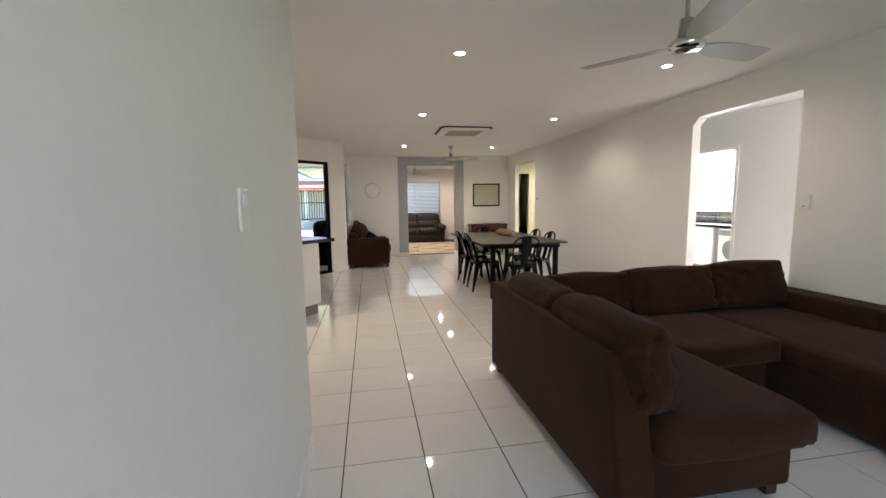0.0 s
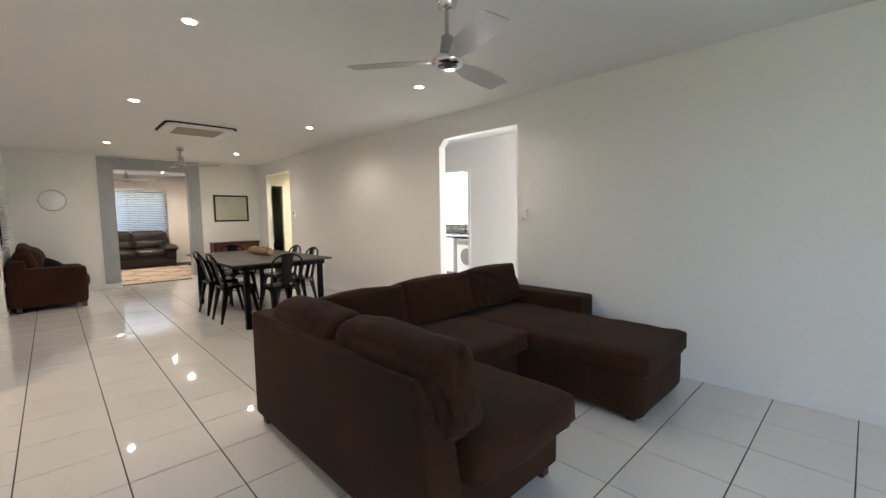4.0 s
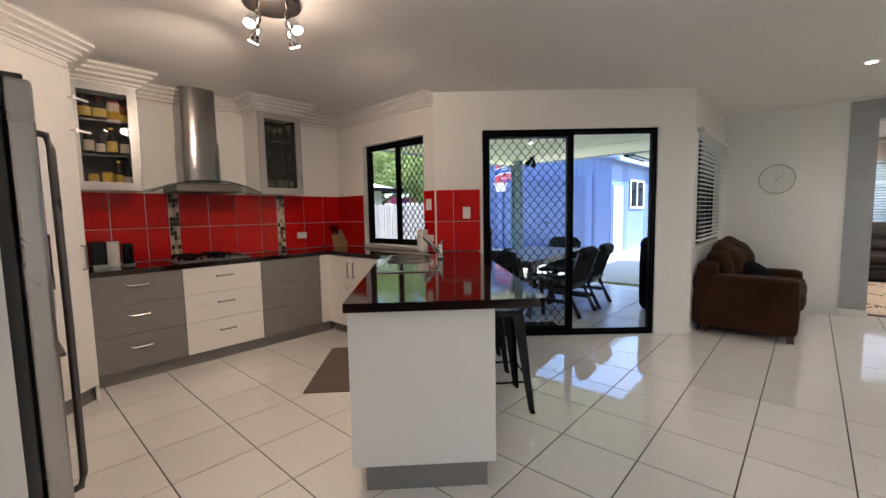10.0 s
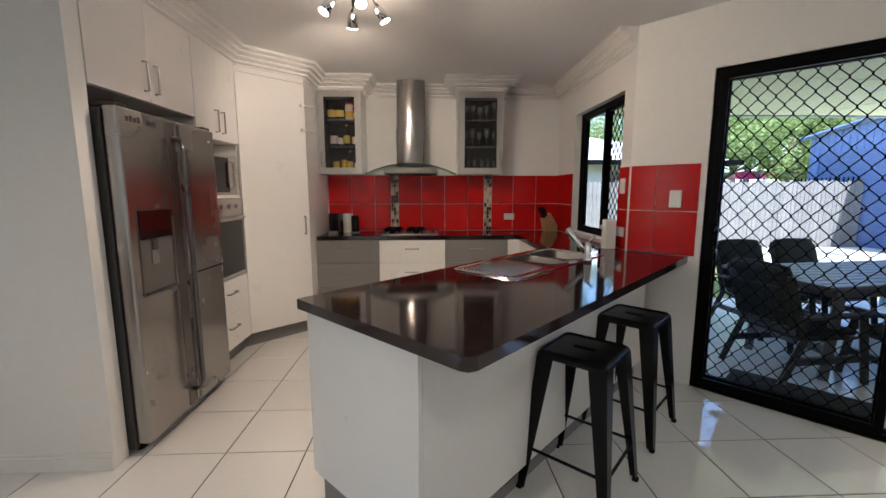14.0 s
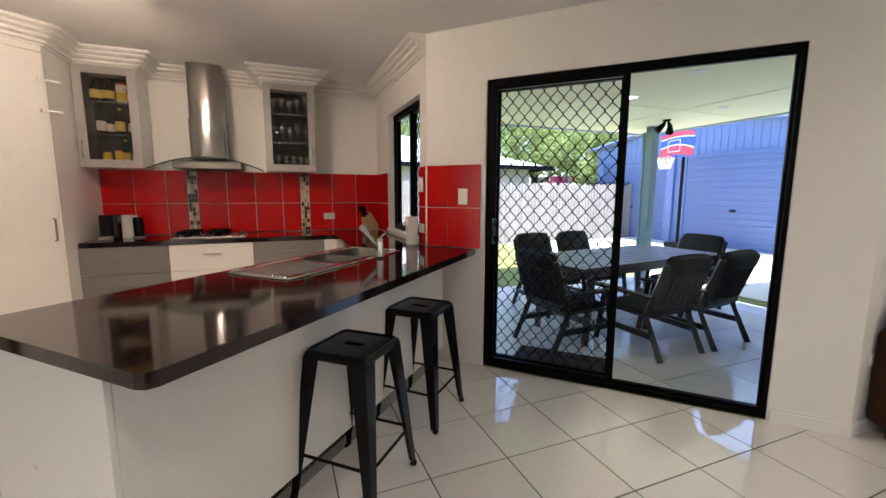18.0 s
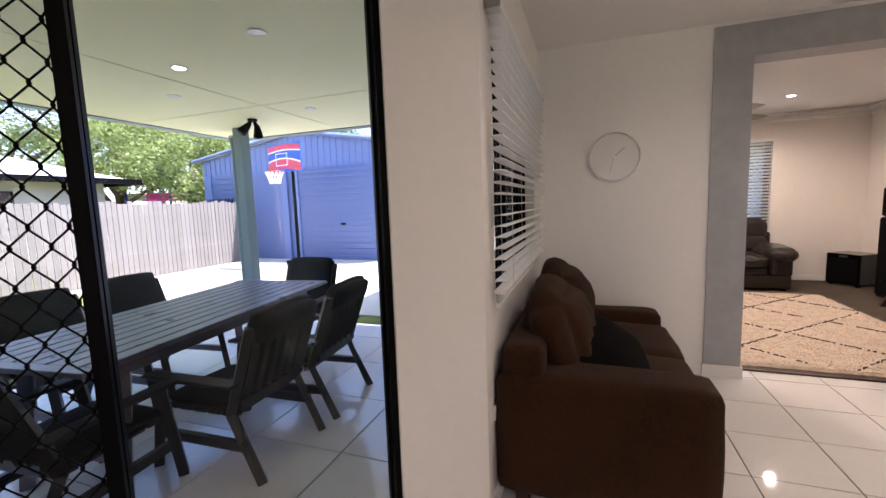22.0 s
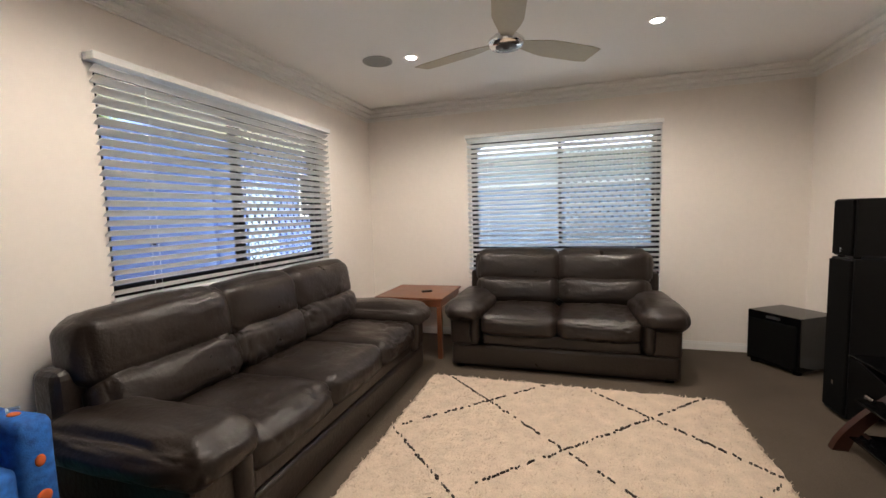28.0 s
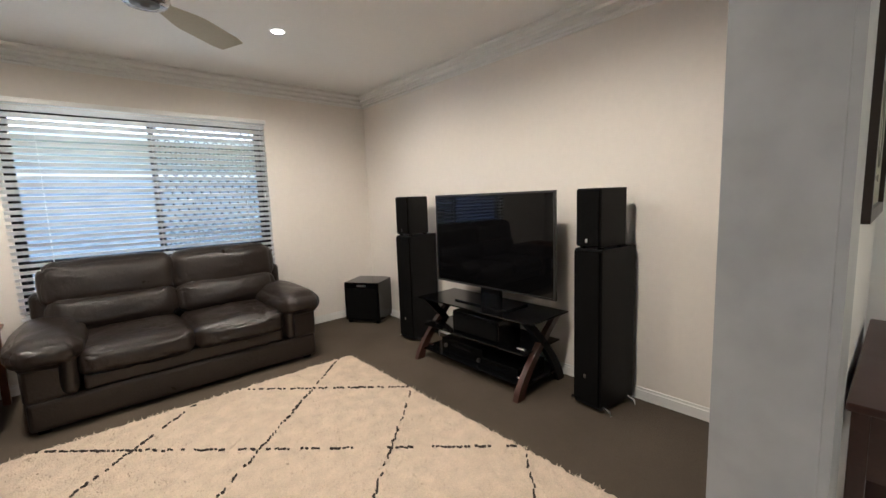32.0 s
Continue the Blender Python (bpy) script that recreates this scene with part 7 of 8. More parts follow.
def tv():
    s = thing("tv_stand", pose(3.22, 12.07, 0.008), "black glass television stand with curved dark timber legs", "tv stand")
    for z, x0, hw in ((0.485, -0.20, 0.57), (0.27, -0.20, 0.50), (0.075, -0.22, 0.52)):
        part("glass_shelf", boxes((x0, 0.22, -hw, hw, z, z + 0.01), bevel=0.003), M_blackgloss, s, "black glass shelf")
    for sy in (-1, 1):
        for curve in (1, -1):
            bm = bmesh.new()
            rows = []
            for k in range(11):
                f = k / 10
                z = 0.485 * f
                x = -0.255 + 0.44 * (f ** 1.4) if curve == 1 else 0.20 - 0.36 * (f ** 1.4)
                wv = 0.035
                y = sy * 0.505
                rows.append([bm.verts.new(p) for p in ((x - wv, y - 0.02, z), (x + wv, y - 0.02, z), (x + wv, y + 0.02, z), (x - wv, y + 0.02, z))])
            for a, b in zip(rows, rows[1:]):
                for i in range(4):
                    bm.faces.new((a[i], a[(i + 1) % 4], b[(i + 1) % 4], b[i]))
            bm.faces.new(rows[0][::-1]); bm.faces.new(rows[-1])
            part("leg", bm, M_redwood if curve == 1 else M_black, s, "dark timber curved leg" if curve == 1 else "black curved back leg")
        for z in (0.30, 0.10):
            part("bracket", tube(bmesh.new(), [(-0.16, sy * 0.43, z), (-0.16, sy * 0.486, z)], 0.011, 8), M_chrome, s)
    t = thing("television", pose(3.26, 12.05, 0.503), "large flat black television on a glass stand", "television")
    part("foot", boxes((-0.13, 0.11, -0.26, 0.26, 0, 0.012), bevel=0.004), M_blackgloss, t)
    part("neck", boxes((-0.01, 0.03, -0.09, 0.09, 0.0121, 0.13)), M_blackgloss, t)
    part("bezel", framed(bmesh.new(), -0.0, 1.15, 0.11, 0.82, 0.0, 0.02, 0.013), M_darkframe, t).matrix_local = pose(0.0, -0.575, 0, 0, 0, 90)
    part("screen", boxes((-0.017, -0.008, -0.563, 0.563, 0.122, 0.808)), M_screen, t, "black reflecting screen")
    part("back_case", boxes((0.0005, 0.045, -0.55, 0.55, 0.13, 0.80), bevel=0.01), M_black, t)
    v = thing("centre_speaker", pose(3.20, 12.05, 0.289), "black centre loudspeaker on the middle shelf", "loudspeaker")
    part("cabinet", boxes((-0.12, 0.12, -0.23, 0.23, 0.0, 0.155), bevel=0.005), M_blackgloss, v)
    part("grille", boxes((-0.135, -0.1205, -0.22, 0.22, 0.01, 0.145), bevel=0.005), M_blackfab, v)
    for k, (y, w, h) in enumerate(((-0.2, 0.2, 0.06), (0.14, 0.22, 0.11))):
        a = thing("media_player", pose(3.22, 12.05 + y, 0.0935), "black media receiver on the lowest shelf", "media player", "players on the stand")
        part("case", boxes((-0.15, 0.15, -w, w, 0, h), bevel=0.004), M_black, a)
        part("display", boxes((-0.152, -0.1505, -w * 0.5, w * 0.5, h * 0.55, h * 0.75)), M_blackgloss, a)
        part("dial", tube(bmesh.new(), [(-0.152, w * 0.75, h * 0.5), (-0.168, w * 0.75, h * 0.5)], 0.016, 12), M_darksteel, a)


M_darkframe = material("grey bezel", (0.045, 0.045, 0.047), 0.3, metal=0.6)
M_screen = material("black screen", (0.003, 0.003, 0.0035), 0.03, rough_vary=0.01, spec=0.25, vary=0.05, bump=0)
tv()

t = thing("ceiling_speaker", pose(0.26, 12.86, CEIL), "round grey ceiling speaker grille", "ceiling speaker")
part("grille", lathe(bmesh.new(), [(0.0, -0.006), (0.095, -0.006), (0.095, -0.0015), (0.0, -0.0015)], 32), material("grey speaker mesh", (0.26, 0.26, 0.24), 0.7, fine=300, bump=0.5, bump_scale=400), t)
part("rim", lathe(bmesh.new(), [(0.0955, -0.0015), (0.0955, -0.008), (0.108, -0.006), (0.11, -0.0015)], 32), material("grey ring", (0.30, 0.30, 0.28), 0.6), t)


M_tub = material("teal plastic", (0.03, 0.22, 0.26), 0.4, vary=0.05)


def child_chair():
    t = thing("child_armchair", pose(-0.20, 10.64, 0.362, 0, 0, 0), "small blue foam child armchair with an orange pattern", "child chair")
    M_kid = material("blue printed cloth", (0.025, 0.12, 0.42), 0.85, vary=0.6, scale=14, fine=40, bump=0.2)
    M_or = material("orange print", (0.55, 0.12, 0.03), 0.85)
    M_wt = material("pale print", (0.45, 0.55, 0.65), 0.85)
    for b in ((-0.14, 0.22, -0.20, -0.10, 0.0, 0.34), (-0.14, 0.22, 0.10, 0.20, 0.0, 0.34)):
        bm = bmesh.new(); cushion(bm, *b, 0.008, soft=0.5)
        part("armrest", bm, M_kid, t, smooth=True)
    bm = bmesh.new(); cushion(bm, -0.10, 0.22, -0.105, 0.105, 0.0, 0.22, 0.015, soft=0.3)
    part("seat", bm, M_kid, t, smooth=True)
    bm = bmesh.new(); cushion(bm, -0.17, -0.06, -0.19, 0.19, 0.0, 0.46, 0.012, soft=0.6)
    part("backrest", bm, M_kid, t, smooth=True)
    rnd = random.Random(5)
    spots = [(0.226, y, z) for y in (-0.15, 0.15) for z in (0.09, 0.21)] + [(x, y, 0.347) for y in (-0.15, 0.15) for x in (-0.02, 0.12)] + [(0.12, -0.03, 0.234), (0.02, 0.05, 0.236), (0.233, 0.03, 0.12)]
    for k, (x, y, z) in enumerate(spots):
        q = Vector((x, y, z))
        flat = (0.006, 0.024, 0.024) if x > 0.2 else (0.024, 0.024, 0.006)
        bm = bmesh.new()
        bmesh.ops.create_uvsphere(bm, u_segments=10, v_segments=6, radius=1)
        bmesh.ops.transform(bm, matrix=Matrix.Translation(q) @ Matrix.Diagonal((flat[0], flat[1] * rnd.uniform(0.6, 1), flat[2] * rnd.uniform(0.7, 1), 1)), verts=bm.verts)
        part("print", bm, M_or, t, "orange printed spot", smooth=True)
        if x < 0.2:
            a = rnd.uniform(0, 3)
            o = q + Vector((-0.06, 0.012, 0))
            d = Vector((math.cos(a), math.sin(a), 0))
            part("print", tube(bmesh.new(), [o - d * 0.03, o + d * 0.012, o + d.cross(Vector((0, 0, 1))) * 0.03], 0.005, 5), M_wt, t, "pale printed stroke")


child_chair()
t = thing("storage_tub", pose(-0.21, 10.64, 0.008), "teal plastic storage tub under the child armchair", "storage tub")
part("tub", boxes((-0.21, 0.21, -0.23, 0.23, 0.0, 0.31), bevel=0.03, segments=3), M_tub, t)
part("lid", boxes((-0.225, 0.225, -0.245, 0.245, 0.311, 0.353), bevel=0.012, segments=3), M_tub, t)


# ---- rooms seen through openings ----
t = thing("laundry_bench", pose(6.25, 6.6, 0), "white laundry cupboard with a dark top", "cabinet")
part("body", boxes((-0.25, 0.34, -0.25, 1.19, 0.08, 0.79)), M_cabwhite, t)
part("kickboard", boxes((-0.2, 0.34, -0.24, 1.19, 0, 0.079)), M_kick, t)
part("top", boxes((-0.28, 0.34, -0.92, 1.19, 0.8, 0.835), bevel=0.004), M_black, t)
for k in range(2):
    part("door", boxes((-0.268, -0.2505, -0.24 + k * 0.715, 0.47 + k * 0.715, 0.09, 0.785), bevel=0.002, segments=1), M_cabwhite, t)
w = thing("washing_machine", pose(6.28, 5.99, 0), "grey-white front-loading washing machine under the bench", "washing machine")
part("case", boxes((-0.25, 0.28, -0.29, 0.29, 0.02, 0.78), bevel=0.01), M_trimwhite, w)
part("door_ring", tube(bmesh.new(), [(-0.251, 0.0, 0.42), (-0.275, 0.0, 0.42)], 0.17, 24), M_kick, w)
part("control_panel", boxes((-0.258, -0.2505, -0.27, 0.27, 0.66, 0.75), bevel=0.003), M_kick, w)
for k in range(4):
    part("foot", boxes((-0.22 if k % 2 else 0.2, -0.18 if k % 2 else 0.24, -0.26 if k > 1 else 0.22, -0.22 if k > 1 else 0.26, 0, 0.021)), M_black, w)
sb = solid("splashback", boxes((6.592, 6.598, 5.5, 7.75, 0.84, 1.06)), M_redgrout, "black glazed laundry tiles with white joints", "splashback", kind="structure")
for r in range(2):
    for k in range(15):
        part("tile", boxes((6.584, 6.5915, 5.505 + k * 0.15, 5.645 + k * 0.15, 0.845 + r * 0.108, 0.945 + r * 0.108)), M_blackgloss, sb)
bm = framed(bmesh.new(), 6.4 - 1.45 - 0.05, 6.4 - 0.62 + 0.05, -0.02, 2.03, -0.012, 0.112, 0.05)
d = solid("trim_laundry_door", bm, M_trimwhite, "white door frame of the laundry", "door frame", kind="structure")
d.matrix_world = pose(VX, 0, 0, 0, 0, 90)
d.matrix_world = Matrix(((0, 1, 0, VX - 0.0), (1, 0, 0, 0), (0, 0, 1, 0), (0, 0, 0, 1)))
t = thing("bed", pose(4.15, 11.2, 0.006), "dark blue covered bed in the dark bedroom", "bed")
bm = bmesh.new(); cushion(bm, -0.45, 0.45, -0.7, 0.7, 0.25, 0.55, 0.02, soft=0.5)
part("cover", bm, material("navy cloth", (0.01, 0.015, 0.05), 0.9), t, smooth=True)
part("base", boxes((-0.44, 0.44, -0.69, 0.69, 0.0, 0.26)), M_black, t)


# ---- outside things ----
# base colour is lifted and blued to carry the reflected sky
M_skytimber = material("weathered table timber with sky tint", (0.15, 0.14, 0.17), 0.30, vary=0.3, scale=10, fine=80, bump=0.1, bump_scale=120)


def patio_table():
    t = thing("patio_table", pose(-2.55, 8.65, -0.03, 0, 0, 97), "dark weathered timber slatted outdoor table", "outdoor table")
    # local x along the table (north), y to the west
    n, w = 9, 0.095
    for k in range(n):
        y = -0.43 + k * w + 0.043
        part("slat", boxes((-0.92, 0.92, y - 0.041, y + 0.041, 0.695, 0.72), bevel=0.003, segments=1), M_skytimber, t)
    part("end_rail", boxes((-0.98, -0.92, -0.43, 0.44, 0.695, 0.72), bevel=0.004), M_skytimber, t)
    part("end_rail", boxes((0.92, 0.98, -0.43, 0.44, 0.695, 0.72), bevel=0.004), M_skytimber, t)
    part("apron", boxes((-0.8, 0.8, -0.34, -0.31, 0.61, 0.694), (-0.8, 0.8, 0.32, 0.35, 0.61, 0.694), (-0.8, -0.77, -0.31, 0.32, 0.61, 0.694), (0.77, 0.8, -0.31, 0.32, 0.61, 0.694)), M_skytimber, t)
    for sx in (-1, 1):
        for sy in (-1, 1):
            part("leg", tube(bmesh.new(), [(sx * 0.78, sy * 0.30, 0.0), (sx * 0.72, sy * 0.30, 0.62)], 0.042, 4), M_skytimber, t)
        part("stretcher", boxes((sx * 0.75 - 0.02, sx * 0.75 + 0.02, -0.29, 0.29, 0.18, 0.24)), M_skytimber, t)


patio_table()


def patio_chair(m):
    """Faces +y."""
    t = thing("patio_chair", m, "dark timber outdoor armchair with a slatted back and grey cushion", "outdoor chair", "chairs round the outdoor table")
    for sx in (-1, 1):
        part("front_leg", tube(bmesh.new(), [(sx * 0.27, 0.30, 0.0), (sx * 0.27, 0.22, 0.62)], 0.032, 4), M_outwood, t)
        part("back_leg", tube(bmesh.new(), [(sx * 0.25, -0.36, 0.0), (sx * 0.25, -0.20, 0.42), (sx * 0.25, -0.36, 0.98)], 0.032, 4), M_outwood, t)
        part("armrest", boxes((sx * 0.28 - 0.04, sx * 0.28 + 0.04, -0.28, 0.30, 0.62, 0.645), bevel=0.006), M_outwood, t)
        part("side_rail", boxes((sx * 0.26 - 0.015, sx * 0.26 + 0.015, -0.28, 0.27, 0.20, 0.26)), M_outwood, t)
    part("top_rail", boxes((-0.24, 0.24, -0.375, -0.335, 0.90, 0.98), bevel=0.008), M_outwood, t)
    part("low_rail", boxes((-0.24, 0.24, -0.26, -0.22, 0.45, 0.51), bevel=0.005), M_outwood, t)
    for k in range(6):
        x = -0.19 + k * 0.076
        part("back_slat", tube(bmesh.new(), [(x, -0.235, 0.48), (x, -0.355, 0.92)], 0.024, 4), M_outwood, t)
    for k in range(5):
        y = -0.18 + k * 0.095
        part("seat_slat", boxes((-0.25, 0.25, y - 0.04, y + 0.04, 0.40, 0.42), bevel=0.003, segments=1), M_outwood, t)
    bm = bmesh.new()
    cushion(bm, -0.23, 0.23, -0.20, 0.26, 0.42, 0.48, 0.012, soft=0.9, cuts=5)
    part("seat_pad", bm, M_padgrey, t, "dark grey cushion pad", smooth=True)
    bm = bmesh.new()
    cushion(bm, -0.23, 0.23, 0.0, 0.06, 0.0, 0.60, 0.012, m=pose(0, -0.235, 0.47, 15, 0, 0), soft=0.9, cuts=5)
    part("back_pad", bm, M_padgrey, t, "dark grey cushion pad", smooth=True)
    bm = bmesh.new()
    cushion(bm, -0.23, 0.23, -0.03, 0.075, -0.02, 0.16, 0.012, m=pose(0, -0.365, 0.88, 15, 0, 0), soft=0.9, cuts=5)
    part("head_pad", bm, M_padgrey, t, "dark grey head roll folded over the top rail", smooth=True)
    for c in t.children:
        c.data.transform(Matrix.Diagonal((1, 1, 0.8, 1)))
    return t


M_padgrey = material("dark grey canvas", (0.014, 0.015, 0.017), 0.85, vary=0.2, fine=150, bump=0.2)
pc = patio_chair(pose(-2.0, 8.45, -0.03, 0, 0, 92))
for x, y, a in ((-2.02, 9.07, 95), (-2.33, 7.83, 5), (-3.25, 8.35, -86), (-3.30, 9.0, -84), (-2.72, 9.80, 186)):
    copy_thing(pc, pose(x, y, -0.03, 0, 0, a))


def shed():
    t = thing("shed", pose(0, 0, GZ), "blue steel shed with two roller doors and white framed windows", "shed")
    x0, x1, y0, y1, h = -11.0, -4.1, 16.0, 23.1, 2.86
    bm = bmesh.new()
    # ribbed cladding: south and east faces
    box(bm, x0, x1, y0 + 0.03, y1, 0, h)
    for k in range(int((y1 - y0) / 0.19)):
        y = y0 + 0.1 + k * 0.19
        if not (17.55 < y < 19.2 or 20.25 < y < 22.05 or 16.1 < y < 17.0):
            box(bm, x1, x1 + 0.014, y, y + 0.035, 0, h)
    part("wall", bm, M_shed, t)
    bm = bmesh.new()
    mid = (x0 + x1) / 2
    top = h + 0.55
    g0 = [bm.verts.new((x, y0 + 0.03, z)) for x, z in ((x0, h), (x1, h), (mid, top))]
    g1 = [bm.verts.new((x, y1, z)) for x, z in ((x0, h), (x1, h), (mid, top))]
    bm.faces.new(g0); bm.faces.new(g1[::-1])
    for i in range(3):
        bm.faces.new((g0[i], g0[(i + 1) % 3], g1[(i + 1) % 3], g1[i]))
    # upright ribs over the doors
    k = x0 + 0.1
    while k < x1 - 0.1:
        box(bm, k, k + 0.035, y0 + 0.014, y0 + 0.031, 2.44, h + 0.55 * (1 - abs(k + 0.017 - mid) / (mid - x0)) - 0.02)
        k += 0.19
    part("gable", bm, M_shed, t)
    bm = bmesh.new()
    f = [[bm.verts.new((x, y, z + o)) for x, z in ((x0 - 0.2, h - 0.03), (mid, top + 0.004), (x1 + 0.2, h - 0.03))] for y in (y0 - 0.12, y1 + 0.12) for o in (0.006, 0.05)]
    for a, b in ((0, 1), (2, 3)):
        for i in range(2):
            bm.faces.new((f[a][i], f[a][i + 1], f[b][i + 1], f[b][i]))
    for i in range(2):
        bm.faces.new((f[0][i], f[0][i + 1], f[2][i + 1], f[2][i])); bm.faces.new((f[1][i], f[1][i + 1], f[3][i + 1], f[3][i]))
    part("roof", bm, M_roof, t, "pale steel roof sheets")
    part("barge_board", tube(bmesh.new(), [(x0 - 0.2, y0 - 0.13, h), (mid, y0 - 0.13, top + 0.03), (x1 + 0.2, y0 - 0.13, h)], 0.05, 4), M_shed, t)
    part("gutter", boxes((x1 + 0.2, x1 + 0.31, y0 - 0.12, y1 + 0.12, h - 0.10, h + 0.02), bevel=0.01), M_sheet, t, "pale blue gutter")
    part("side_door", boxes((x1 + 0.0145, x1 + 0.05, 16.15, 16.95, 0.03, 2.06), bevel=0.006), M_sheet, t, "pale blue side door")
    part("corner_flashing", boxes((x1 + 0.0145, x1 + 0.024, y1 - 0.2, y1, 0, h), (x1 + 0.0145, x1 + 0.024, y0 + 0.03, y0 + 0.09, 0, h)), M_shed, t)
    for a, b in ((-10.62, -8.12), (-7.52, -4.85)):
        bm = bmesh.new()
        for k in range(32):
            z = k * 0.075
            box(bm, a, b, y0 - 0.012 - 0.022 * (k % 2), y0 + 0.028, z, z + 0.074)
        door = part("roller_door", bm, M_door, t, "ribbed blue roller door")
        part("door_lock", boxes(((a + b) / 2 - 0.07, (a + b) / 2 + 0.07, y0 - 0.06, y0 - 0.041, 0.92, 0.98)), M_black, door)
        part("door_post", boxes((a - 0.22, a - 0.01, y0 - 0.06, y0 + 0.012, 0, 2.43), (b + 0.01, b + 0.22, y0 - 0.06, y0 + 0.012, 0, 2.43)), M_shed, t)
    for y in (18.40, 21.15):
        a, b, lo, hi = y - 0.66, y + 0.68, 1.43, 2.26
        w = part("window", boxes((x1 + 0.015, x1 + 0.03, a, b, lo, hi)), M_blackgloss, t, "dark window pane")
        e, o = x1 + 0.0305, x1 + 0.055
        part("window_frame", boxes((e, o, a - 0.06, a, lo - 0.06, hi + 0.06), (e, o, b, b + 0.06, lo - 0.06, hi + 0.06), (e, o, a, b, lo - 0.06, lo), (e, o, a, b, hi, hi + 0.06), (e, o - 0.005, y - 0.025, y + 0.025, lo, hi)), M_trimwhite, w)


shed()


def fence():
    t = thing("fence", pose(0, 0, GZ - 0.02), "weathered grey timber paling fence", "fence")
    rnd = random.Random(11)
    meshes = []
    for k in range(4):
        w = 0.098
        b = boxes((0, 0.018, 0, w, 0, 1.62 + 0.02 * k), bevel=0.004, segments=1)
        me = bpy.data.meshes.new("paling"); b.to_mesh(me); b.free(); me.materials.append(M_fence); meshes.append(me)
    y = 3.0
    while y < 15.8:
        o = new("paling", rnd.choice(meshes)); o.parent = t
        o.location = (-9.25 + rnd.uniform(-0.006, 0.006), y, 0)
        y += 0.106
    for z in (0.35, 1.25):
        part("rail", boxes((-9.30, -9.255, 3.0, 15.8, z, z + 0.075)), M_fence, t)


fence()


def gate():
    t = thing("gate", pose(-11.25, 15.85, GZ), "dark steel bar gate beside the shed", "gate")
    part("frame", boxes((0.0, 1.9, -0.02, 0.02, 0.15, 0.19), (0.0, 1.9, -0.02, 0.02, 1.55, 1.59)), M_black, t)
    for k in range(16):
        part("bar", boxes((0.02 + k * 0.12, 0.045 + k * 0.12, -0.0125, 0.0125, 0.05, 1.75)), M_black, t)
    f = thing("picket_fence", pose(-6.0, 24.4, GZ), "tall dark bar fence behind the shed", "fence")
    for z in (0.50, 1.42, 2.22):
        part("rail", boxes((0, 6.0, -0.02, 0.02, z, z + 0.05)), M_black, f)
    for k in range(44):
        part("bar", boxes((k * 0.137, k * 0.137 + 0.03, -0.012, 0.012, 0.46, 2.34)), M_black, f)
    for x in (0.0, 2.0, 4.0, 6.0):
        part("fence_post", boxes((x - 0.035, x + 0.035, -0.035, 0.035, 0.0, 2.36)), M_black, f)
    g = thing("garden_bed", pose(-6.0, 23.9, GZ - 0.02), "raised garden bed with a pale edging under the bar fence", "garden bed")
    part("edging", boxes((0, 6.2, 0.0, 0.12, 0, 0.44), bevel=0.01), M_concrete, g)
    part("soil", boxes((0, 6.2, 0.121, 0.9, 0, 0.40)), M_bark, g)


gate()


M_redboard = material("red board", (0.62, 0.06, 0.10), 0.4)
M_rooftile = material("faded red roof tile", (0.42, 0.17, 0.13), 0.8, vary=0.2)
M_sheet2 = material("pale blue-grey render", (0.42, 0.48, 0.54), 0.8, vary=0.06, scale=2)


def neighbour():
    t = thing("house", pose(0, 0, GZ), "pale neighbouring house with a light metal roof", "house")
    x0, x1, y0, y1 = -22.0, -12.5, 1.0, 14.2
    part("wall", boxes((x0, x1, y0, y1, 0, 2.35)), M_brickwall, t)
    bm = bmesh.new()
    e = 0.55
    base = [(x0 - e, y0 - e), (x1 + e, y0 - e), (x1 + e, y1 + e), (x0 - e, y1 + e)]
    top = [(-17.25, 6.0), (-17.25, 9.3)]
    vb = [bm.verts.new((x, y, 2.30)) for x, y in base]
    vt = [bm.verts.new((x, y, 4.1)) for x, y in top]
    bm.faces.new((vb[0], vb[1], vt[0])); bm.faces.new((vb[1], vb[2], vt[1], vt[0])); bm.faces.new((vb[2], vb[3], vt[1])); bm.faces.new((vb[3], vb[0], vt[0], vt[1])); bm.faces.new(vb[::-1])
    part("roof", bm, M_roof, t)
    part("gutter", boxes((x1 + e, x1 + e + 0.12, y0 - e, y1 + e, 2.2, 2.34), (x0 - e, x1 + e, y1 + e, y1 + e + 0.12, 2.2, 2.34)), M_black, t, "dark gutter")
    for y in (4.5, 8.0, 11.5):
        w = part("window", boxes((x1 + 0.002, x1 + 0.03, y - 0.8, y + 0.8, 1.1, 2.0)), M_blackgloss, t, "dark window pane")
        part("window_frame", boxes((x1 + 0.031, x1 + 0.05, y - 0.8, y - 0.76, 1.1, 2.0), (x1 + 0.031, x1 + 0.05, y + 0.76, y + 0.8, 1.1, 2.0), (x1 + 0.031, x1 + 0.05, y - 0.03, y + 0.03, 1.1, 2.0)), M_black, w)


neighbour()


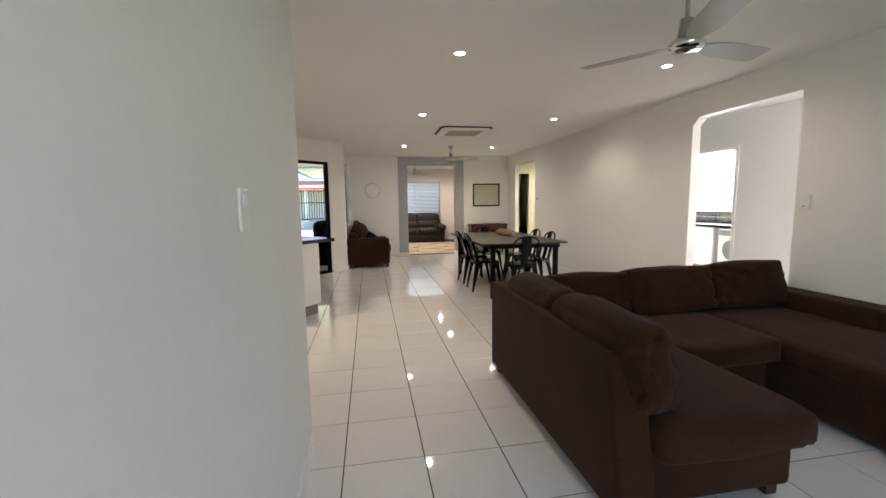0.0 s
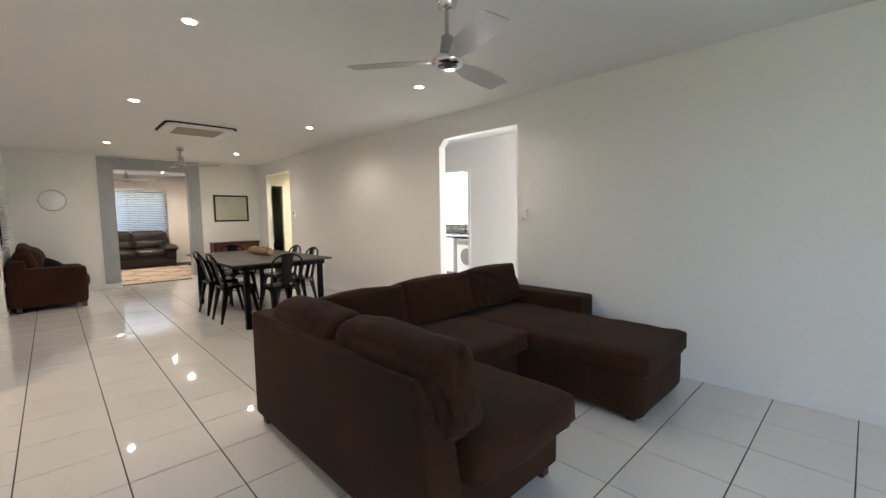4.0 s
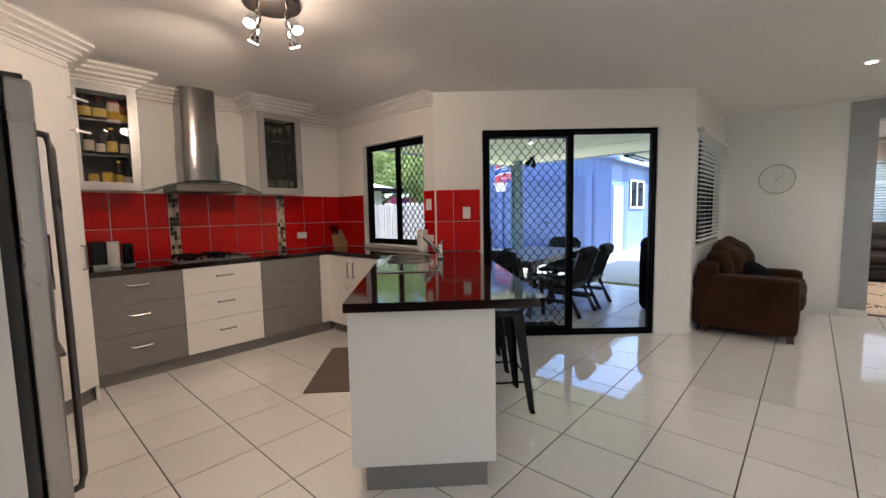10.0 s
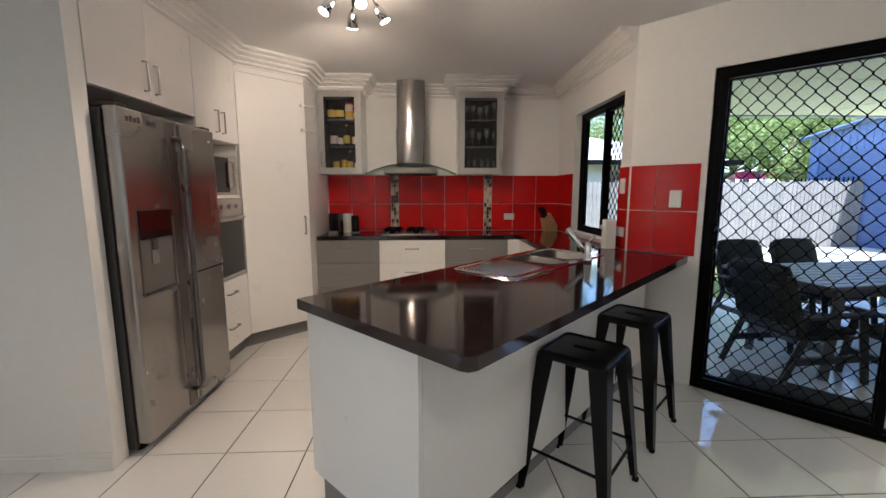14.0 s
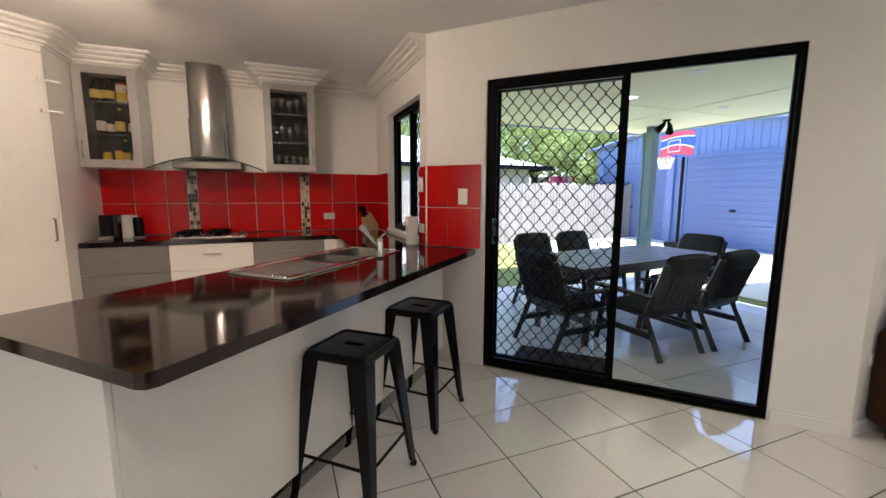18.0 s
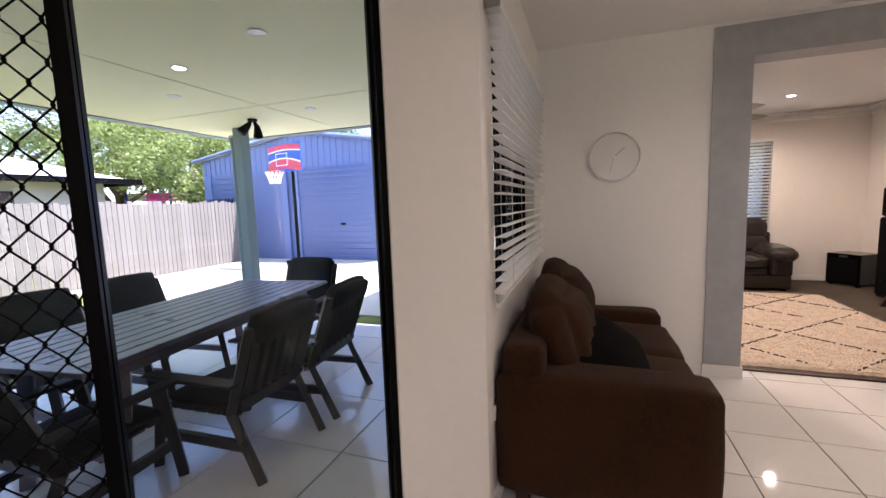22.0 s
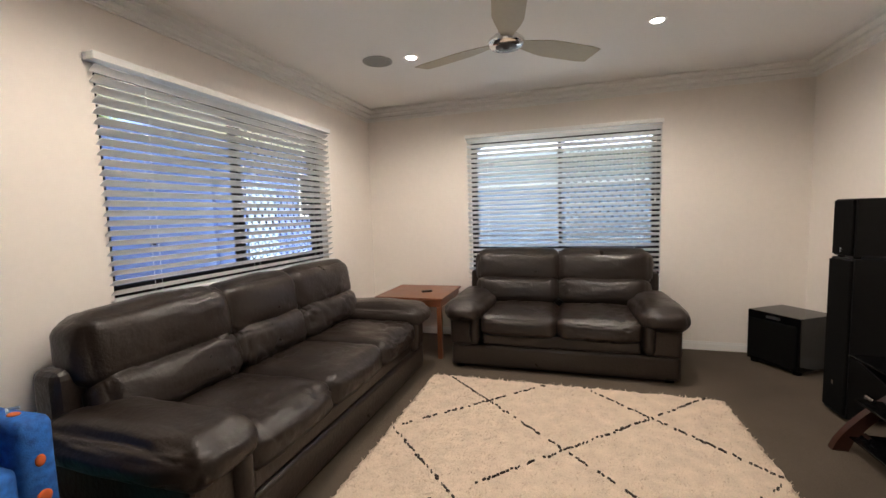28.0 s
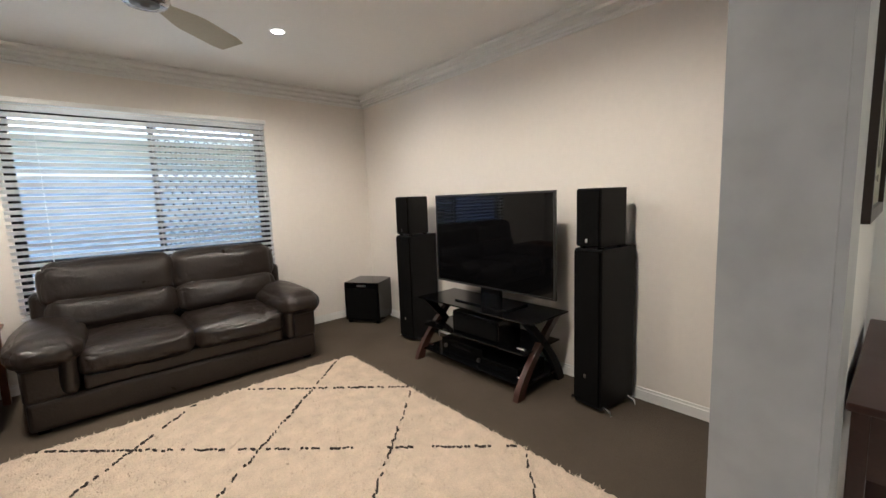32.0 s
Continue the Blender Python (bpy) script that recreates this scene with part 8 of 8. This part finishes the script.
def far_house():
    """White two-storey house beyond the bar fence: rendered walls, dark upper windows, a red tiled lower roof."""
    t = thing("house", pose(-8.0, 36.0, GZ), "white two-storey house with dark windows and a red tiled lower roof", "house")
    part("wall", boxes((-7.0, 6.5, 0, 8.0, 0, 6.4)), M_trimwhite, t)
    part("roof", prism(bmesh.new(), [(-7.5, -0.5), (7.0, -0.5), (7.0, 8.5), (-7.5, 8.5)], 6.41, 6.6), M_roof, t)
    bm = bmesh.new()
    lo = [bm.verts.new(p) for p in ((-7.2, -2.4, 2.5), (6.7, -2.4, 2.5), (6.7, -0.01, 3.3), (-7.2, -0.01, 3.3), (-7.2, -2.4, 2.4), (6.7, -2.4, 2.4), (6.7, -0.01, 2.4), (-7.2, -0.01, 2.4))]
    for q in ((0, 1, 2, 3), (4, 7, 6, 5), (0, 4, 5, 1), (1, 5, 6, 2), (3, 2, 6, 7), (0, 3, 7, 4)):
        bm.faces.new([lo[i] for i in q])
    part("lower_roof", bm, M_rooftile, t, "red tiled lower roof")
    for x in (-6.8, -3.5, -0.2, 3.1, 6.3):
        part("column", boxes((x - 0.12, x + 0.12, -2.3, -2.06, 0, 2.4)), M_trimwhite, t)
    for x, z in ((-5.0, 4.3), (-1.6, 4.3), (1.8, 4.3), (4.8, 4.3), (-3.4, 0.9), (1.2, 0.9)):
        w = part("window", boxes((x - 0.7, x + 0.7, -0.03, -0.004, z, z + 1.2)), M_blackgloss, t, "dark window pane")
        part("window_frame", framed(bmesh.new(), x - 0.76, x + 0.76, z - 0.06, z + 1.26, -0.05, -0.031, 0.06), M_sheet, w)


t = thing("house", pose(2.0, 23.0, GZ), "pale blue-grey house wall behind the boundary fence", "house")
part("wall", boxes((-3.6, 9.0, 0, 6.0, 0, 3.1)), M_sheet2, t)
bm = bmesh.new()
vb = [bm.verts.new(p) for p in ((-4.1, -0.6, 3.0), (9.5, -0.6, 3.0), (9.5, 6.6, 3.0), (-4.1, 6.6, 3.0))]
vt = [bm.verts.new(p) for p in ((-0.5, 3.0, 4.7), (6.0, 3.0, 4.7))]
for f in ((vb[0], vb[1], vt[1], vt[0]), (vb[1], vb[2], vt[1]), (vb[2], vb[3], vt[0], vt[1]), (vb[3], vb[0], vt[0]), tuple(vb[::-1])):
    bm.faces.new(f)
part("roof", bm, M_roof, t)
part("gutter", boxes((-4.1, 9.5, -0.72, -0.6, 2.92, 3.05)), M_trimwhite, t)
far_house()


def tree(x, y, height, spread, seed, mat, label):
    t = thing("tree", pose(x, y, GZ), label, "tree", "trees beyond the fence")
    rnd = random.Random(seed)
    bm = bmesh.new()
    th = height * 0.45
    tube(bm, [(0, 0, 0), (0.1, 0.05, th * 0.5), (0.0, 0.1, th), (0.1, 0.1, height * 0.8)], [0.22, 0.17, 0.13, 0.05], 8)
    limbs = []
    for k in range(9):
        a = 2.4 * k
        r = spread * rnd.uniform(0.5, 0.9)
        z0 = th * rnd.uniform(0.7, 1.3)
        tip = (r * math.cos(a), r * math.sin(a), z0 + height * rnd.uniform(0.15, 0.4))
        tube(bm, [(0, 0.05, z0), (tip[0] * 0.5, tip[1] * 0.5, (z0 + tip[2]) / 2 + 0.2), tip], [0.09, 0.06, 0.02], 6)
        limbs.append(tip)
    part("trunk", bm, M_bark, t, smooth=True)
    verts, faces = [], []
    clumps = limbs + [(rnd.uniform(-1, 1) * spread * 0.6, rnd.uniform(-1, 1) * spread * 0.6, height * rnd.uniform(0.55, 0.98)) for _ in range(16)]
    for c in clumps:
        cr = spread * rnd.uniform(0.22, 0.42)
        for _ in range(430):
            d = Vector((rnd.gauss(0, 1), rnd.gauss(0, 1), rnd.gauss(0, 0.7))).normalized() * cr * rnd.uniform(0.35, 1.0)
            p = Vector(c) + d
            u = Vector((rnd.gauss(0, 1), rnd.gauss(0, 1), rnd.gauss(0, 0.6))).normalized()
            w = u.cross(Vector((rnd.gauss(0, 1), rnd.gauss(0, 1), rnd.gauss(0, 1)))).normalized()
            l = rnd.uniform(0.04, 0.10)
            i = len(verts)
            verts += [p - u * l, p + w * l * 0.4, p + u * l, p - w * l * 0.4]
            faces.append((i, i + 1, i + 2, i + 3))
    me = bpy.data.meshes.new("crown")
    me.from_pydata([tuple(v) for v in verts], [], faces)
    me.materials.append(mat)
    o = new("crown", me); o.parent = t


tree(-15.0, 19.5, 6.5, 2.6, 1, M_leaf2, "leafy yellow-green tree behind the fence")
tree(-19.0, 17.5, 8.0, 3.2, 2, M_leaf, "tall dark green tree behind the neighbouring house")
tree(-24.0, 12.0, 9.0, 3.6, 3, M_leaf, "tall dark green tree behind the neighbouring house")
tree(-22.0, 22.0, 8.5, 3.4, 4, M_leaf2, "leafy yellow-green tree far behind the fence")
tree(-25.0, 5.0, 8.5, 3.6, 5, M_leaf, "tall dark green tree behind the neighbouring house")
tree(-14.0, 26.5, 7.5, 3.0, 7, M_leaf, "tall dark green tree behind the shed")


def palm(x, y, height, seed):
    t = thing("palm_tree", pose(x, y, GZ), "bright yellow-green palm with arching fronds", "palm", "palms beyond the fence")
    rnd = random.Random(seed)
    part("trunk", tube(bmesh.new(), [(0, 0, 0), (0.08, 0, height * 0.5), (0.0, 0.05, height)], [0.16, 0.12, 0.10], 8), M_bark, t, smooth=True)
    verts, faces = [], []
    for k in range(18):
        a = 2.4 * k + rnd.uniform(-0.2, 0.2)
        rise = rnd.uniform(0.2, 1.3)
        ln = rnd.uniform(1.9, 2.7)
        d = Vector((math.cos(a), math.sin(a), 0))
        side = Vector((-d.y, d.x, 0))
        for i in range(26):
            f = (i + 1) / 26
            p = Vector((0, 0.05, height)) + d * ln * f * math.cos(rise * 0.6) + Vector((0, 0, ln * (rise * f - 1.25 * f * f) * 0.75))
            l = 0.55 * math.sin(math.pi * min(1, f * 0.85 + 0.12)) + 0.08
            for s in (1, -1):
                q = p + side * s * l + d * l * 0.5 + Vector((0, 0, -l * rnd.uniform(0.25, 0.7)))
                n = len(verts)
                w = d * 0.032
                verts += [p - w, p + w, q]
                faces.append((n, n + 1, n + 2))
    me = bpy.data.meshes.new("fronds")
    me.from_pydata([tuple(v) for v in verts], [], faces)
    me.materials.append(M_leaf2)
    o = new("fronds", me); o.parent = t


for x, y, h, w, k in ((-13.2, 17.3, 4.0, 2.0, 31), (-16.5, 17.0, 4.6, 2.4, 32), (-20.5, 15.6, 5.2, 2.6, 33), (-23.5, 13.5, 5.6, 2.8, 34), (-23.0, 9.0, 5.4, 2.8, 35), (-22.5, 4.0, 5.0, 2.8, 36)):
    tree(x, y, h, w, k, M_leaf2, "dense yellow-green garden tree beyond the fence")
palm(-18.6, 20.2, 4.6, 21)
palm(-15.6, 21.6, 4.2, 22)
palm(-21.8, 19.4, 5.2, 23)


def trampoline():
    t = thing("trampoline", pose(-17.0, 19.2, GZ), "pink and white trampoline with blue net poles beyond the fence", "trampoline")
    M_pink = material("pink pad", (0.70, 0.06, 0.32), 0.6)
    M_bluepole = material("blue foam pole", (0.02, 0.07, 0.45), 0.6)
    n = 12
    for k in range(n):
        a0, a1 = 2 * math.pi * k / n, 2 * math.pi * (k + 0.96) / n
        bm = bmesh.new()
        prism(bm, [(1.5 * math.cos(a0), 1.5 * math.sin(a0)), (1.5 * math.cos(a1), 1.5 * math.sin(a1)), (1.4 * math.cos(a1), 1.4 * math.sin(a1)), (1.4 * math.cos(a0), 1.4 * math.sin(a0))], 1.95, 2.2)
        part("pad", bm, M_pink if k % 3 else M_trimwhite, t)
    for k in range(6):
        a = 2 * math.pi * (k + 0.5) / 6
        part("net_pole", tube(bmesh.new(), [(1.55 * math.cos(a), 1.55 * math.sin(a), 0), (1.55 * math.cos(a), 1.55 * math.sin(a), 2.75)], 0.045, 8), M_bluepole, t)


trampoline()


def hoop():
    t = thing("basketball_hoop", pose(-6.85, 14.95, GZ, 0, 0, -12), "basketball hoop with a red and blue board on a dark pole", "basketball hoop")
    part("pole", tube(bmesh.new(), [(0, 0, 0), (0, 0, 2.5), (0.1, -0.25, 2.85)], 0.045, 10), M_black, t)
    part("base", boxes((-0.3, 0.3, -0.2, 0.5, 0, 0.14), bevel=0.03), M_black, t)
    b = part("backboard", boxes((-0.55, 0.75, -0.32, -0.29, 2.50, 3.22), bevel=0.01), material("blue board", (0.03, 0.10, 0.42), 0.4), t, "blue board")
    for name, mat, out, w0, w1, z0, z1, rise in (("board_panel", M_redboard, 0.006, 0.0, 0.24, 2.52, 2.60, 0.10), ("stripe", M_trimwhite, 0.009, 0.24, 0.275, 2.52, 2.60, 0.10), ("board_panel", M_redboard, 0.006, 0.0, 0.13, 3.02, 3.02, 0.05), ("stripe", M_trimwhite, 0.009, -0.03, 0.0, 3.02, 3.02, 0.05)):
        bm = bmesh.new()
        rows = []
        for k in range(17):
            f = k / 16
            x = -0.53 + 1.26 * f
            z = z0 + (z1 - z0) * f + rise * math.sin(math.pi * f) - (0.14 * f if z0 < 2.9 else -0.0)
            lo, hi = max(2.515, z + w0), min(3.20, max(2.54, z + w1))
            rows.append([bm.verts.new(p) for p in ((x, -0.3205 - out, lo), (x, -0.3205 - out, hi), (x, -0.3205, hi), (x, -0.3205, lo))])
        for p, q in zip(rows, rows[1:]):
            for i in range(4):
                bm.faces.new((p[i], q[i], q[(i + 1) % 4], p[(i + 1) % 4]))
        bm.faces.new(rows[0]); bm.faces.new(rows[-1][::-1])
        part(name, bm, mat, b)
    part("target_square", framed(bmesh.new(), -0.22, 0.24, 2.66, 2.98, -0.334, -0.331, 0.02), M_trimwhite, b, "white target square")
    pts = [(0.22 * math.cos(2 * math.pi * k / 20), -0.56 + 0.22 * math.sin(2 * math.pi * k / 20), 2.50) for k in range(21)]
    part("rim", tube(bmesh.new(), pts, 0.012, 6), material("orange rim", (0.6, 0.12, 0.03), 0.4), t)
    bm = bmesh.new()
    for k in range(14):
        a = 2 * math.pi * k / 14
        for s in (1, -1):
            q = 2 * math.pi * (k + 1.5 * s) / 14
            tube(bm, [(0.22 * math.cos(a), -0.56 + 0.22 * math.sin(a), 2.49), (0.13 * math.cos(q), -0.56 + 0.13 * math.sin(q), 2.20)], 0.012, 4)
    part("net", bm, M_trimwhite, t)
    for c in t.children_recursive:
        c.data.transform(Matrix.Scale(0.9, 4))


hoop()
t = thing("outdoor_spotlight", pose(-3.41, 10.2, 2.25 - 0.001), "small dark outdoor spotlight under the soffit", "spotlight")
part("bracket", lathe(bmesh.new(), [(0.05, 0.0), (0.05, -0.02), (0.0, -0.022)], 14), M_black, t)
for s in (-1, 1):
    part("head", tube(bmesh.new(), [(0.0, s * 0.02, -0.02), (0.0, s * 0.06, -0.07), (-0.05, s * 0.12, -0.15)], [0.012, 0.03, 0.05], 12), M_black, t)
b = thing("barbecue", pose(-0.98, 9.55, -0.03), "barbecue under a black fitted cover", "barbecue")
bm = bmesh.new(); cushion(bm, -0.27, 0.27, -0.45, 0.45, 0.0, 0.95, 0.02, soft=0.35)
part("cover", bm, M_blackfab, b, smooth=True)


# ---- floor pieces last ----
floor_tiles()
